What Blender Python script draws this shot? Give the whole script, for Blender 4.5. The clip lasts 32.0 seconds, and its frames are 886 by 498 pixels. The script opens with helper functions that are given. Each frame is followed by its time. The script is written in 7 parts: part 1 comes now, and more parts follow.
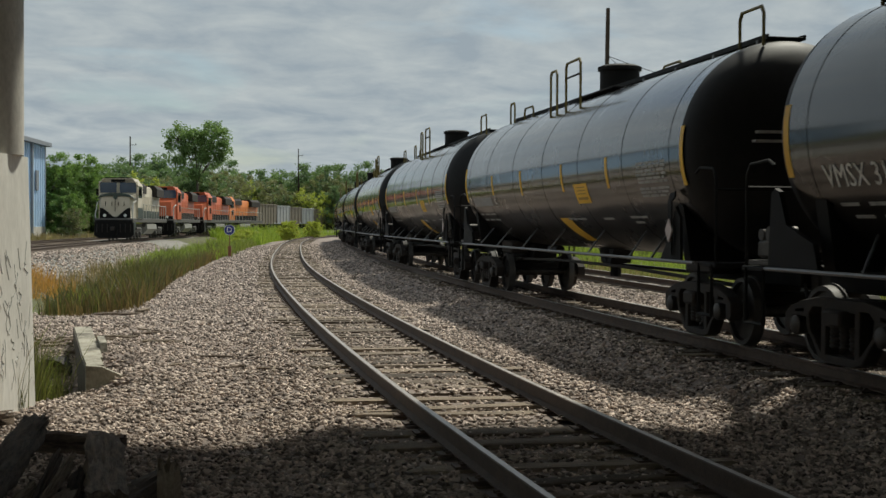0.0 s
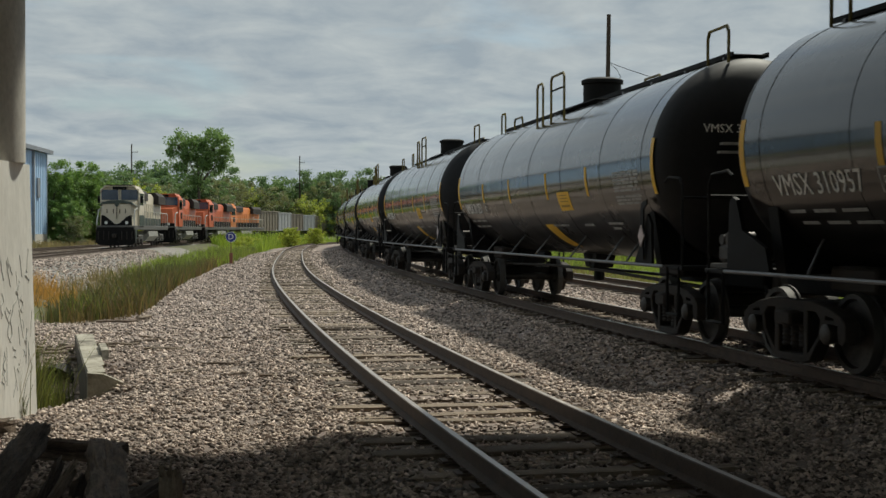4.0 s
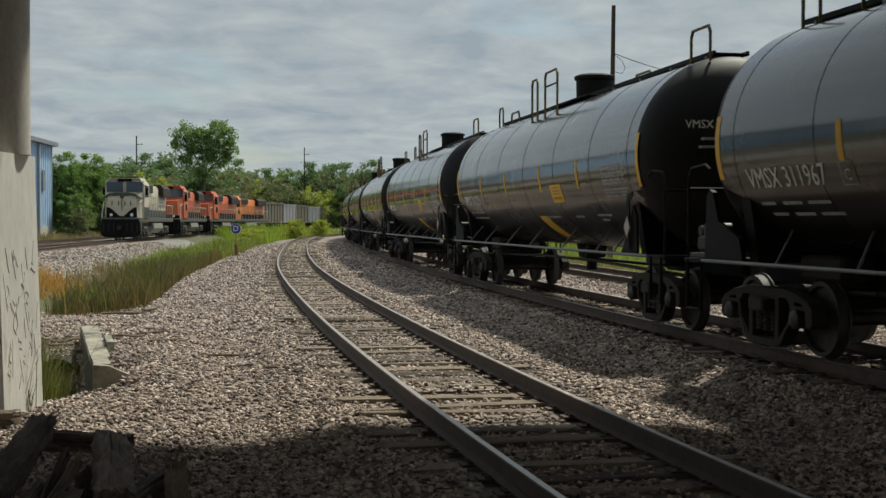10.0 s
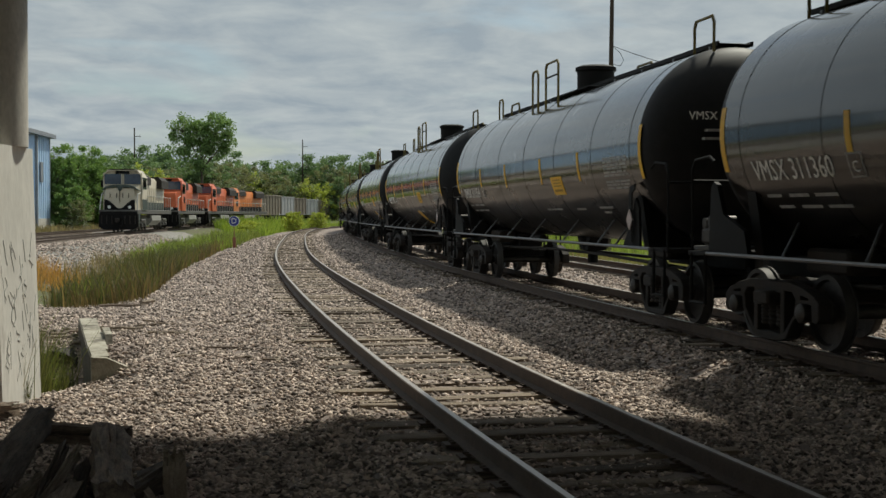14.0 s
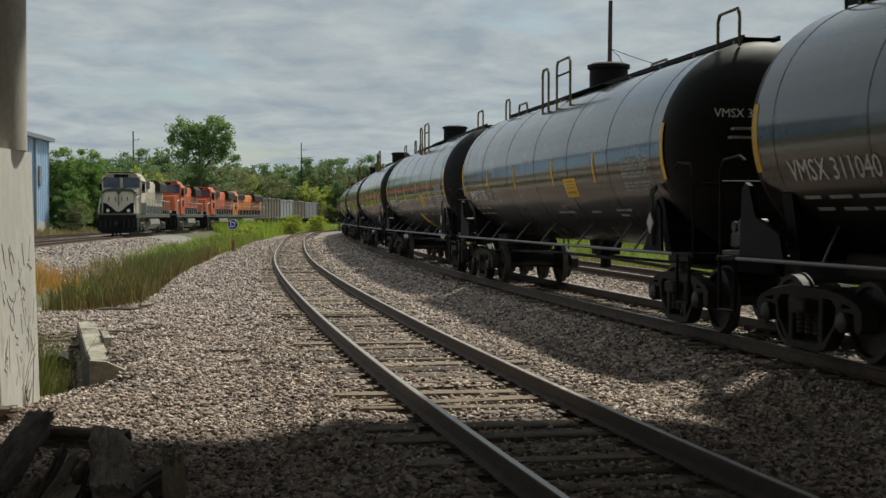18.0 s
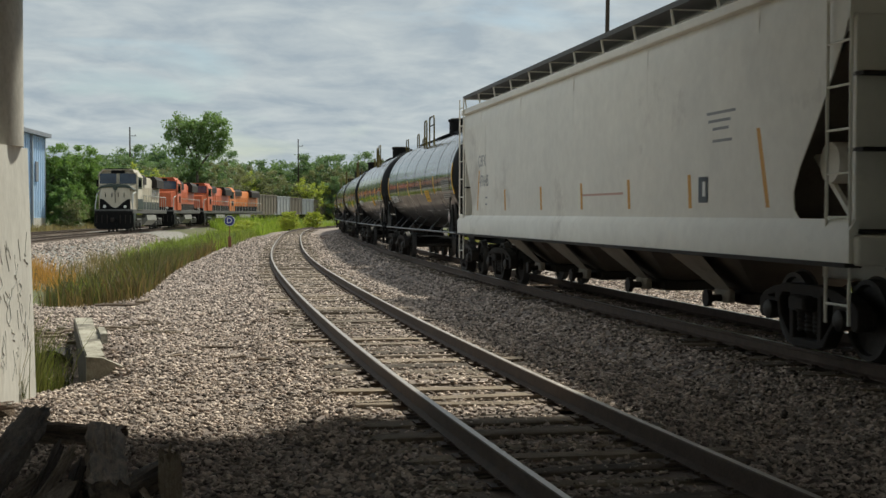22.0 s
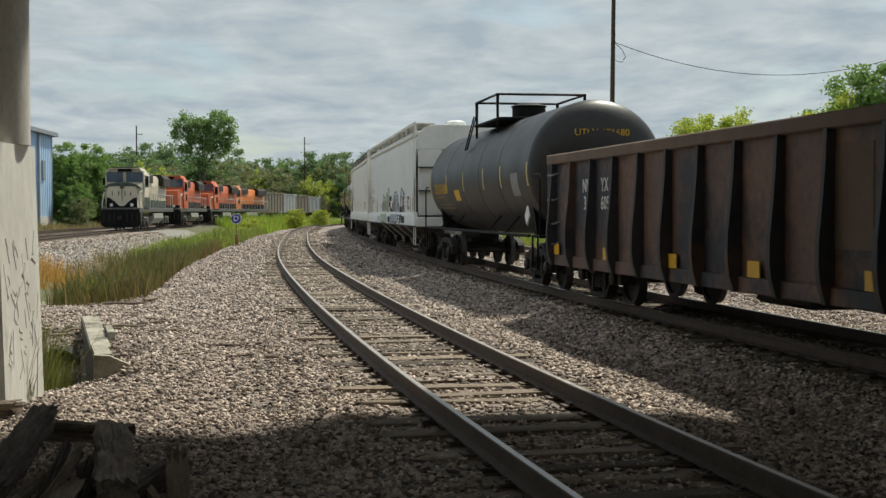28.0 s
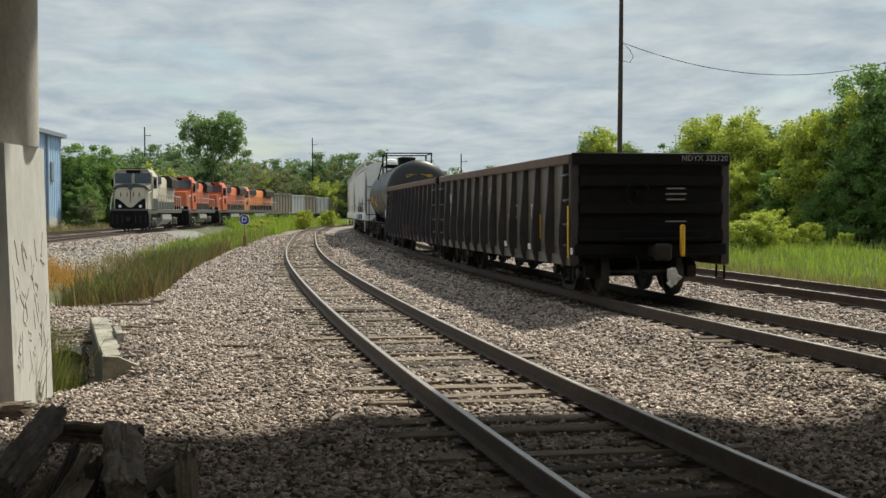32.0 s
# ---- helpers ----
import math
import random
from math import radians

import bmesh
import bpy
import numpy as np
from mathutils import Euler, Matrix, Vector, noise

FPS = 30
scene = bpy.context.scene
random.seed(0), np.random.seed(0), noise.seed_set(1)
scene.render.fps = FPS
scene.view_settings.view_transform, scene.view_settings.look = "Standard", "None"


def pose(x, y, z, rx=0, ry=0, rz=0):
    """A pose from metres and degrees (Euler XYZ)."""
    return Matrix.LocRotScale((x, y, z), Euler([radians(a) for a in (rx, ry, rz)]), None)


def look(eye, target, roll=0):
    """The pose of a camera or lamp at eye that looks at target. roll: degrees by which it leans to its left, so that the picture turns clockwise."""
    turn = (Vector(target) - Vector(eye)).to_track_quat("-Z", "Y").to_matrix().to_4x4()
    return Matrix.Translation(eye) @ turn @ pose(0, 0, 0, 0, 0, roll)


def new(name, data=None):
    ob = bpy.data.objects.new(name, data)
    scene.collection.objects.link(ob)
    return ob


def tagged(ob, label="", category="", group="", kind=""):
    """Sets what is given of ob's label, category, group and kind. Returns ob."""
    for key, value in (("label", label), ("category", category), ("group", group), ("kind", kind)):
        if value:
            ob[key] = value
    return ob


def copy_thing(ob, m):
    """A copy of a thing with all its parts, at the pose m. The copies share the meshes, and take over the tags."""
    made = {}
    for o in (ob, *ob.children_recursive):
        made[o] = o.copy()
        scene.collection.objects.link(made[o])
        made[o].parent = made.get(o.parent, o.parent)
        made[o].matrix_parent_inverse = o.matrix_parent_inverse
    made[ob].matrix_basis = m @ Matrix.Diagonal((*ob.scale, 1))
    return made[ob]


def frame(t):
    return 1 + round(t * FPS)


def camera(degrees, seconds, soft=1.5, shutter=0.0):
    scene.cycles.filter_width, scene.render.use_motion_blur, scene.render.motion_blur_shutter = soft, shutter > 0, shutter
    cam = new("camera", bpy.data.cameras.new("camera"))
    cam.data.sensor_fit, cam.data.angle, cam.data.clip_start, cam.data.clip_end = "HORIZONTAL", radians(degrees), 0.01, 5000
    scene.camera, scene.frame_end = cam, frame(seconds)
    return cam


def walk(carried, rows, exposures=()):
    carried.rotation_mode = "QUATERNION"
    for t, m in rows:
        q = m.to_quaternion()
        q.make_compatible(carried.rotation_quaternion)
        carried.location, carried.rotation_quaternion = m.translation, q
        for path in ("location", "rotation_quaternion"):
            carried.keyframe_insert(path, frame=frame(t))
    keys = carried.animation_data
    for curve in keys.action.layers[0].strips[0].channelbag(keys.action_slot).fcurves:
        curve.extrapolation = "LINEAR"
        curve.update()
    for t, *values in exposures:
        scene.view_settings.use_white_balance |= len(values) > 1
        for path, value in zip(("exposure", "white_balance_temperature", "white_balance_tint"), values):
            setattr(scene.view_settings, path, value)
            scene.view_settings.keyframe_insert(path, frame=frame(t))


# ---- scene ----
# ---- camera: a hand-held phone that turns on one spot ----
EYE = (0.0, 0.0, 1.729)
cam = camera(37.65, 32.0, soft=1.5, shutter=0.12)
# seconds, turn to the right, tilt up, roll (degrees)
TURNS = [
    (0.0, 0.649, -1.133, 0.263), (0.5, 0.768, -1.066, 0.273), (1.0, 0.847, -1.102, 0.42), (1.5, 0.921, -1.019, 0.403),
    (2.0, 0.858, -0.983, 0.313), (2.5, 0.752, -0.951, 0.356), (3.0, 0.658, -0.87, 0.201), (3.5, 0.565, -0.812, 0.132),
    (5.5, 0.689, -1.03, 0.145), (6.0, 0.627, -0.955, 0.143), (6.5, 0.62, -0.944, 0.14), (7.0, 0.546, -0.97, 0.067),
    (7.5, 0.481, -0.911, 0.078), (8.0, 0.451, -0.902, 0.095), (8.5, 0.486, -0.934, 0.082), (9.0, 0.439, -1.0, -0.042),
    (9.5, 0.408, -1.107, 0.045), (10.0, 0.37, -1.217, 0.051), (10.5, 0.414, -1.232, 0.146), (11.0, 0.378, -1.304, 0.139),
    (11.5, 0.466, -1.387, 0.131), (12.0, 0.479, -1.476, 0.097), (12.5, 0.404, -1.468, 0.106), (13.0, 0.26, -1.476, 0.068),
    (13.5, 0.363, -1.508, 0.095), (14.0, 0.451, -1.551, 0.079), (14.5, 0.54, -1.571, 0.153), (16.5, 0.578, -1.396, 0.096),
    (17.0, 0.626, -1.41, 0.031), (17.5, 0.593, -1.444, -0.052), (18.0, 0.502, -1.415, 0.022), (18.5, 0.568, -1.403, -0.027),
    (19.0, 0.601, -1.403, -0.013), (19.5, 0.603, -1.475, -0.047), (20.0, 0.652, -1.47, 0.029), (20.5, 0.655, -1.549, 0.05),
    (21.0, 0.648, -1.559, 0.064), (21.5, 0.721, -1.612, 0.068), (22.0, 0.645, -1.564, 0.118), (22.5, 0.602, -1.48, 0.133),
    (23.0, 0.727, -1.537, 0.09), (23.5, 0.857, -1.6, 0.072), (24.0, 0.908, -1.609, 0.115), (24.5, 0.859, -1.687, 0.074),
    (25.0, 0.89, -1.743, 0.103), (25.5, 0.891, -1.707, 0.098), (27.5, 0.531, -1.648, 0.009), (28.0, 0.354, -1.684, -0.083),
    (28.5, 0.222, -1.632, -0.079), (29.0, 0.143, -1.641, -0.094), (29.5, 0.14, -1.677, -0.129), (30.0, 0.046, -1.806, -0.177),
    (30.5, 0.046, -1.821, -0.193), (31.0, 0.073, -1.749, -0.119), (31.5, 0.037, -1.715, -0.152), (32.0, 0.0, -1.653, -0.187)]


def aim(yaw, tilt, roll):
    a, b = radians(yaw), radians(tilt)
    way = Vector((math.sin(a) * math.cos(b), math.cos(a) * math.cos(b), math.sin(b)))
    return look(EYE, Vector(EYE) + way, roll)


walk(cam, [(t, aim(yaw, tilt, roll)) for t, yaw, tilt, roll in TURNS],
     [(0, 0.0, 6610, 2), (19, 0.0, 6610, 2), (20, 0.02, 6610, 2), (20.5, 0.18, 6610, 2), (21, 0.3, 6610, 2), (22, 0.22, 6610, 2), (25, 0.2, 6610, 2), (28, 0.28, 6610, 2), (32, 0.34, 6610, 2)])

# ---- light: a high sun ahead and to the right behind broken cloud ----
SUN_WAY = Vector((0.5, 0.84, 1.35)).normalized()
scene.view_settings.exposure = 0.0
world = bpy.data.worlds.new("sky")
scene.world = world
world.use_nodes = True


def build_sky():
    n, l = world.node_tree.nodes, world.node_tree.links
    bg = n["Background"]
    sky = n.new("ShaderNodeTexSky")
    sky.sky_type, sky.sun_disc = "NISHITA", False
    sky.sun_elevation = math.asin(SUN_WAY.z)
    sky.sun_rotation = math.atan2(SUN_WAY.x, SUN_WAY.y)
    sky.air_density, sky.dust_density, sky.ozone_density = 1.0, 1.0, 1.0
    co = n.new("ShaderNodeTexCoord")
    # flatten the dome, so that clouds crowd towards the horizon
    sep = n.new("ShaderNodeSeparateXYZ")
    l.new(co.outputs["Generated"], sep.inputs[0])
    up = n.new("ShaderNodeMath"); up.operation = "MAXIMUM"; up.inputs[1].default_value = 0.0
    l.new(sep.outputs[2], up.inputs[0])
    add = n.new("ShaderNodeMath"); add.operation = "ADD"; add.inputs[1].default_value = 0.13
    l.new(up.outputs[0], add.inputs[0])
    div = n.new("ShaderNodeVectorMath"); div.operation = "DIVIDE"
    cmb = n.new("ShaderNodeCombineXYZ")
    for i in range(3):
        l.new(add.outputs[0], cmb.inputs[i])
    l.new(co.outputs["Generated"], div.inputs[0]); l.new(cmb.outputs[0], div.inputs[1])
    mp = n.new("ShaderNodeMapping"); mp.inputs["Scale"].default_value = (1.5, 1.25, 0.0); mp.inputs["Location"].default_value = (3.1, 1.7, 0)
    l.new(div.outputs[0], mp.inputs[0])
    no = n.new("ShaderNodeTexNoise"); no.inputs["Scale"].default_value = 0.9; no.inputs["Detail"].default_value = 9; no.inputs["Roughness"].default_value = 0.55; no.inputs["Distortion"].default_value = 0.5
    l.new(mp.outputs[0], no.inputs["Vector"])
    cover = n.new("ShaderNodeValToRGB")
    cover.color_ramp.elements[0].position, cover.color_ramp.elements[1].position = 0.2, 0.46
    l.new(no.outputs["Fac"], cover.inputs[0])
    no2 = n.new("ShaderNodeTexNoise"); no2.inputs["Scale"].default_value = 2.6; no2.inputs["Detail"].default_value = 12; no2.inputs["Roughness"].default_value = 0.58; no2.inputs["Distortion"].default_value = 0.3
    l.new(mp.outputs[0], no2.inputs["Vector"])
    tone = n.new("ShaderNodeValToRGB")
    e = tone.color_ramp.elements
    e[0].position, e[0].color = 0.34, (3.85, 4.4, 5.2, 1)
    e[1].position, e[1].color = 0.68, (5.75, 6.1, 6.55, 1)
    l.new(no2.outputs["Fac"], tone.inputs[0])
    mix = n.new("ShaderNodeMix"); mix.data_type = "RGBA"
    l.new(cover.outputs[0], mix.inputs["Factor"]); l.new(sky.outputs[0], mix.inputs["A"]); l.new(tone.outputs[0], mix.inputs["B"])
    l.new(mix.outputs["Result"], bg.inputs[0])
    bg.inputs[1].default_value = 0.085


build_sky()
sun = new("sun", bpy.data.lights.new("sun", "SUN"))
sun.data.energy, sun.data.angle, sun.data.color = 3.8, radians(4.0), (1.0, 0.94, 0.85)
sun.matrix_world = look(SUN_WAY * 100, (0, 0, 0))


# ---- materials ----
def material(name, low, high, rough=0.8, scale=8.0, metal=0.0, bump=0.2, fine=60.0, worn=None, amount=0.0, stretch=(1, 1, 1), coat=0.0, island=0.0, spec=0.5, coat_rough=0.03, each=0.0):
    """Colour between low and high by broad and fine noise; worn: a stain colour that covers about that amount of it."""
    m = bpy.data.materials.new(name)
    m.use_nodes = True
    n, l = m.node_tree.nodes, m.node_tree.links
    b = n["Principled BSDF"]
    b.inputs["Metallic"].default_value = metal
    b.inputs["Coat Weight"].default_value = coat
    b.inputs["Coat Roughness"].default_value = coat_rough
    b.inputs["Coat IOR"].default_value = 1.55
    b.inputs["Specular IOR Level"].default_value = spec
    co = n.new("ShaderNodeTexCoord")
    mp = n.new("ShaderNodeMapping"); mp.inputs["Scale"].default_value = stretch
    l.new(co.outputs["Object"], mp.inputs[0])

    def noise_at(s, d=5, r=0.6):
        t = n.new("ShaderNodeTexNoise"); t.inputs["Scale"].default_value = s; t.inputs["Detail"].default_value = d; t.inputs["Roughness"].default_value = r
        l.new(mp.outputs[0], t.inputs["Vector"])
        return t

    broad, grain = noise_at(scale), noise_at(fine, 3)
    both = n.new("ShaderNodeMix"); both.data_type = "FLOAT"; both.inputs["Factor"].default_value = 0.4
    l.new(broad.outputs["Fac"], both.inputs["A"]); l.new(grain.outputs["Fac"], both.inputs["B"])
    fac = both.outputs["Result"]
    if island:
        geo = n.new("ShaderNodeNewGeometry")
        isl = n.new("ShaderNodeMix"); isl.data_type = "FLOAT"; isl.inputs["Factor"].default_value = island
        l.new(fac, isl.inputs["A"]); l.new(geo.outputs["Random Per Island"], isl.inputs["B"])
        fac = isl.outputs["Result"]
    if each:
        info = n.new("ShaderNodeObjectInfo")
        per = n.new("ShaderNodeMix"); per.data_type = "FLOAT"; per.inputs["Factor"].default_value = each
        l.new(fac, per.inputs["A"]); l.new(info.outputs["Random"], per.inputs["B"])
        fac = per.outputs["Result"]
    ramp = n.new("ShaderNodeValToRGB")
    e = ramp.color_ramp.elements
    spread = 0.32 if not island else 0.22
    e[0].position, e[0].color = spread, (*low, 1)
    e[1].position, e[1].color = 1 - spread, (*high, 1)
    l.new(fac, ramp.inputs[0])
    out = ramp.outputs[0]
    if worn:
        w = noise_at(scale * 0.45, 8, 0.7)
        wr = n.new("ShaderNodeValToRGB")
        c = 0.62 - 0.28 * amount
        wr.color_ramp.elements[0].position, wr.color_ramp.elements[1].position = c, c + 0.12
        l.new(w.outputs["Fac"], wr.inputs[0])
        mx = n.new("ShaderNodeMix"); mx.data_type = "RGBA"; mx.inputs["B"].default_value = (*worn, 1)
        l.new(wr.outputs[0], mx.inputs["Factor"]); l.new(out, mx.inputs["A"])
        out = mx.outputs["Result"]
    l.new(out, b.inputs["Base Color"])
    rr = n.new("ShaderNodeMapRange")
    rr.inputs["To Min"].default_value, rr.inputs["To Max"].default_value = max(0.02, rough - 0.12), min(1, rough + 0.12)
    l.new(broad.outputs["Fac"], rr.inputs["Value"]); l.new(rr.outputs[0], b.inputs["Roughness"])
    if bump:
        bp = n.new("ShaderNodeBump"); bp.inputs["Strength"].default_value = bump; bp.inputs["Distance"].default_value = 0.02
        l.new(both.outputs["Result"], bp.inputs["Height"]); l.new(bp.outputs[0], b.inputs["Normal"])
    return m


def leaf_material(name, low, high):
    m = material(name, low, high, 0.55, 0.35, bump=0, fine=2.0, island=0.55, spec=0.3)
    n, l = m.node_tree.nodes, m.node_tree.links
    b = n["Principled BSDF"]
    tr = n.new("ShaderNodeBsdfTranslucent")
    thru = n.new("ShaderNodeMix"); thru.data_type = "RGBA"; thru.blend_type = "MULTIPLY"; thru.inputs["Factor"].default_value = 1.0; thru.inputs["B"].default_value = (0.85, 0.8, 0.55, 1)
    l.new(b.inputs["Base Color"].links[0].from_socket, thru.inputs["A"])
    l.new(thru.outputs["Result"], tr.inputs[0])
    mx = n.new("ShaderNodeAddShader")
    l.new(b.outputs[0], mx.inputs[0]); l.new(tr.outputs[0], mx.inputs[1])
    l.new(mx.outputs[0], n["Material Output"].inputs[0])
    return m


BALLAST = material("ballast", (0.10, 0.078, 0.066), (0.38, 0.305, 0.265), 0.9, 1.2, bump=0.6, fine=45)
STONES = material("ballast_stone", (0.09, 0.071, 0.06), (0.72, 0.59, 0.505), 0.85, 1.0, bump=0.15, fine=30, island=0.65)
PALE = material("pale_gravel", (0.10, 0.095, 0.085), (0.36, 0.34, 0.31), 0.9, 2.6, bump=0.6, fine=14, worn=(0.1, 0.085, 0.06), amount=0.25)
TIE = material("weathered_tie", (0.05, 0.037, 0.027), (0.31, 0.245, 0.18), 0.9, 3.0, bump=0.9, fine=26, stretch=(1, 8, 6), each=0.3, worn=(0.1, 0.075, 0.055), amount=0.35)
RAIL = material("rusty_rail", (0.05, 0.033, 0.024), (0.13, 0.092, 0.07), 0.75, 6, metal=0.2, bump=0.2)
SHINE = material("polished_rail_head", (0.38, 0.36, 0.34), (0.6, 0.58, 0.55), 0.32, 5, metal=0.9, bump=0.02)
DULLHEAD = material("dull_rail_head", (0.22, 0.18, 0.15), (0.4, 0.35, 0.3), 0.45, 5, metal=0.7, bump=0.05)
CONCRETE = material("concrete", (0.42, 0.4, 0.36), (0.7, 0.67, 0.61), 0.85, 1.6, bump=0.35, fine=24, worn=(0.27, 0.25, 0.21), amount=0.12, stretch=(1, 1, .5))
TANKBLACK = material("black_tank_paint", (0.003, 0.0028, 0.0027), (0.008, 0.0074, 0.007), 0.3, 1.1, bump=0.03, coat=0.9, coat_rough=0.12, spec=0.1, fine=9, worn=(0.016, 0.0142, 0.0128), amount=0.2)


def dull_belly(m):
    """Takes the gloss off the belly of a tank, up to about a third of its height."""
    n, l = m.node_tree.nodes, m.node_tree.links
    co = n.new("ShaderNodeTexCoord")
    sep = n.new("ShaderNodeSeparateXYZ")
    l.new(co.outputs["Object"], sep.inputs[0])
    gloss = n.new("ShaderNodeMapRange")
    gloss.inputs["From Min"].default_value, gloss.inputs["From Max"].default_value = 1.55, 2.35
    gloss.inputs["To Min"].default_value, gloss.inputs["To Max"].default_value = 0.08, 1.0
    l.new(sep.outputs[2], gloss.inputs["Value"])
    b = n["Principled BSDF"]
    l.new(gloss.outputs[0], b.inputs["Coat Weight"])
    b.inputs["Coat IOR"].default_value = 1.72
    return m


dull_belly(TANKBLACK)
DARK = material("black_steel", (0.004, 0.004, 0.0045), (0.012, 0.0115, 0.011), 0.65, 4, bump=0.15, spec=0.15)
GRIME = material("grimy_cast_steel", (0.009, 0.007, 0.0058), (0.038, 0.029, 0.023), 0.8, 6, metal=0.1, bump=0.3)
WHEEL = material("worn_wheel_steel", (0.03, 0.027, 0.025), (0.1, 0.093, 0.086), 0.55, 8, metal=0.7, bump=0.1)
PIPE = material("grey_pipe_steel", (0.12, 0.12, 0.125), (0.24, 0.24, 0.245), 0.45, 5, metal=0.5, bump=0.08)
YELLOW = material("yellow_paint", (0.66, 0.36, 0.015), (0.82, 0.5, 0.03), 0.5, 7, bump=0.05)
WHITEP = material("white_lettering", (0.7, 0.7, 0.68), (0.85, 0.85, 0.82), 0.6, 9, bump=0.02)
HOPPER = material("off_white_hopper_paint", (0.68, 0.65, 0.58), (0.82, 0.79, 0.71), 0.5, 0.9, bump=0.05, fine=5, worn=(0.52, 0.48, 0.42), amount=0.18)
HOPPERB = material("pale_grey_hopper_paint", (0.68, 0.675, 0.645), (0.81, 0.805, 0.77), 0.5, 0.9, bump=0.05, fine=5, worn=(0.52, 0.52, 0.5), amount=0.15)
RUSTGON = material("rust_stained_gondola_steel", (0.08, 0.048, 0.037), (0.23, 0.125, 0.085), 0.65, 0.9, bump=0.25, fine=12, worn=(0.028, 0.03, 0.04), amount=0.55)
BLUEGON = material("dark_blue_gondola_paint", (0.016, 0.018, 0.027), (0.05, 0.046, 0.05), 0.6, 1.2, bump=0.2, fine=12, worn=(0.1, 0.055, 0.038), amount=0.3)
BROWNGON = material("dull_brown_gondola_paint", (0.095, 0.079, 0.065), (0.22, 0.18, 0.142), 0.5, 1.0, bump=0.25, fine=12, worn=(0.045, 0.041, 0.04), amount=0.4)
# dirty ribs, darker than their walls because shade is put into the colour
SHADEDRIB = material("shaded_dirty_navy_rib_paint", (0.02, 0.02, 0.023), (0.07, 0.06, 0.054), 0.6, 2.0, bump=0.2)
RUSTCAP = material("rusty_top_chord", (0.11, 0.07, 0.05), (0.2, 0.14, 0.105), 0.8, 2.5, bump=0.3)
CREAM = material("cream_locomotive_paint", (0.46, 0.405, 0.31), (0.62, 0.55, 0.43), 0.45, 1.2, bump=0.04, worn=(0.24, 0.215, 0.175), amount=0.15)
GREENP = material("dark_green_locomotive_paint", (0.03, 0.045, 0.04), (0.055, 0.075, 0.065), 0.5, 2, bump=0.05)
ORANGE = material("orange_locomotive_paint", (0.5, 0.1, 0.035), (0.63, 0.15, 0.055), 0.45, 1.5, bump=0.04, worn=(0.26, 0.08, 0.04), amount=0.15)
ORANGE2 = material("yellow_orange_locomotive_paint", (0.58, 0.16, 0.03), (0.7, 0.23, 0.05), 0.45, 1.5, bump=0.04, worn=(0.3, 0.1, 0.04), amount=0.12)
GLASS = material("dark_cab_glass", (0.02, 0.03, 0.04), (0.035, 0.05, 0.065), 0.08, 2, bump=0, spec=0.9)
COALCAR = material("weathered_aluminium", (0.34, 0.345, 0.34), (0.5, 0.51, 0.5), 0.6, 1.2, metal=0.2, bump=0.1)
COALCARB = material("dusty_brown_aluminium", (0.17, 0.145, 0.11), (0.28, 0.245, 0.19), 0.7, 1.2, metal=0.2, bump=0.1)
BLUEWALL = material("pale_blue_corrugated_steel", (0.42, 0.6, 0.82), (0.52, 0.69, 0.9), 0.55, 0.7, bump=0.05)
ROOFGREY = material("grey_roof_trim", (0.2, 0.22, 0.25), (0.3, 0.32, 0.35), 0.6, 2, bump=0.1)
WOODPOLE = material("creosoted_pole", (0.03, 0.022, 0.016), (0.085, 0.06, 0.042), 0.9, 4, bump=0.4, stretch=(1, 1, 0.15))
LOG = material("charred_broken_tie", (0.01, 0.0075, 0.006), (0.19, 0.145, 0.11), 0.9, 4, bump=1.0, fine=30, stretch=(1, 6, 6), worn=(0.02, 0.016, 0.013), amount=0.3)
LOGPALE = material("split_grey_wood", (0.06, 0.045, 0.034), (0.5, 0.41, 0.31), 0.9, 5, bump=0.9, fine=30, stretch=(1, 7, 7))
BARK = material("bark", (0.05, 0.04, 0.03), (0.14, 0.115, 0.09), 0.95, 5, bump=0.8, stretch=(1, 1, 0.3))
LEAF = leaf_material("leaves", (0.064, 0.11, 0.037), (0.15, 0.23, 0.088))
LEAFY = leaf_material("yellow_green_leaves", (0.15, 0.19, 0.028), (0.31, 0.35, 0.07))
GRASS = leaf_material("grass_blades", (0.055, 0.078, 0.018), (0.165, 0.2, 0.05))
DRY = leaf_material("dry_grass_blades", (0.075, 0.064, 0.034), (0.2, 0.165, 0.085))
SOIL = material("weedy_soil", (0.05, 0.058, 0.022), (0.13, 0.13, 0.055), 0.95, 0.5, bump=0.5, fine=9, worn=(0.14, 0.115, 0.075), amount=0.3)
INKBLACK = material("spray_paint_black", (0.035, 0.045, 0.055), (0.09, 0.105, 0.12), 0.6, 5, bump=0)
INKGREEN = material("spray_paint_green", (0.4, 0.47, 0.33), (0.52, 0.58, 0.44), 0.6, 5, bump=0)
INKGREY = material("spray_paint_grey", (0.5, 0.53, 0.58), (0.62, 0.65, 0.7), 0.6, 5, bump=0)
SIGNBLUE = material("blue_sign_enamel", (0.03, 0.04, 0.22), (0.05, 0.06, 0.32), 0.4, 5, bump=0)
RUSTPOST = material("rusty_post", (0.16, 0.06, 0.04), (0.28, 0.12, 0.08), 0.8, 9, bump=0.3)


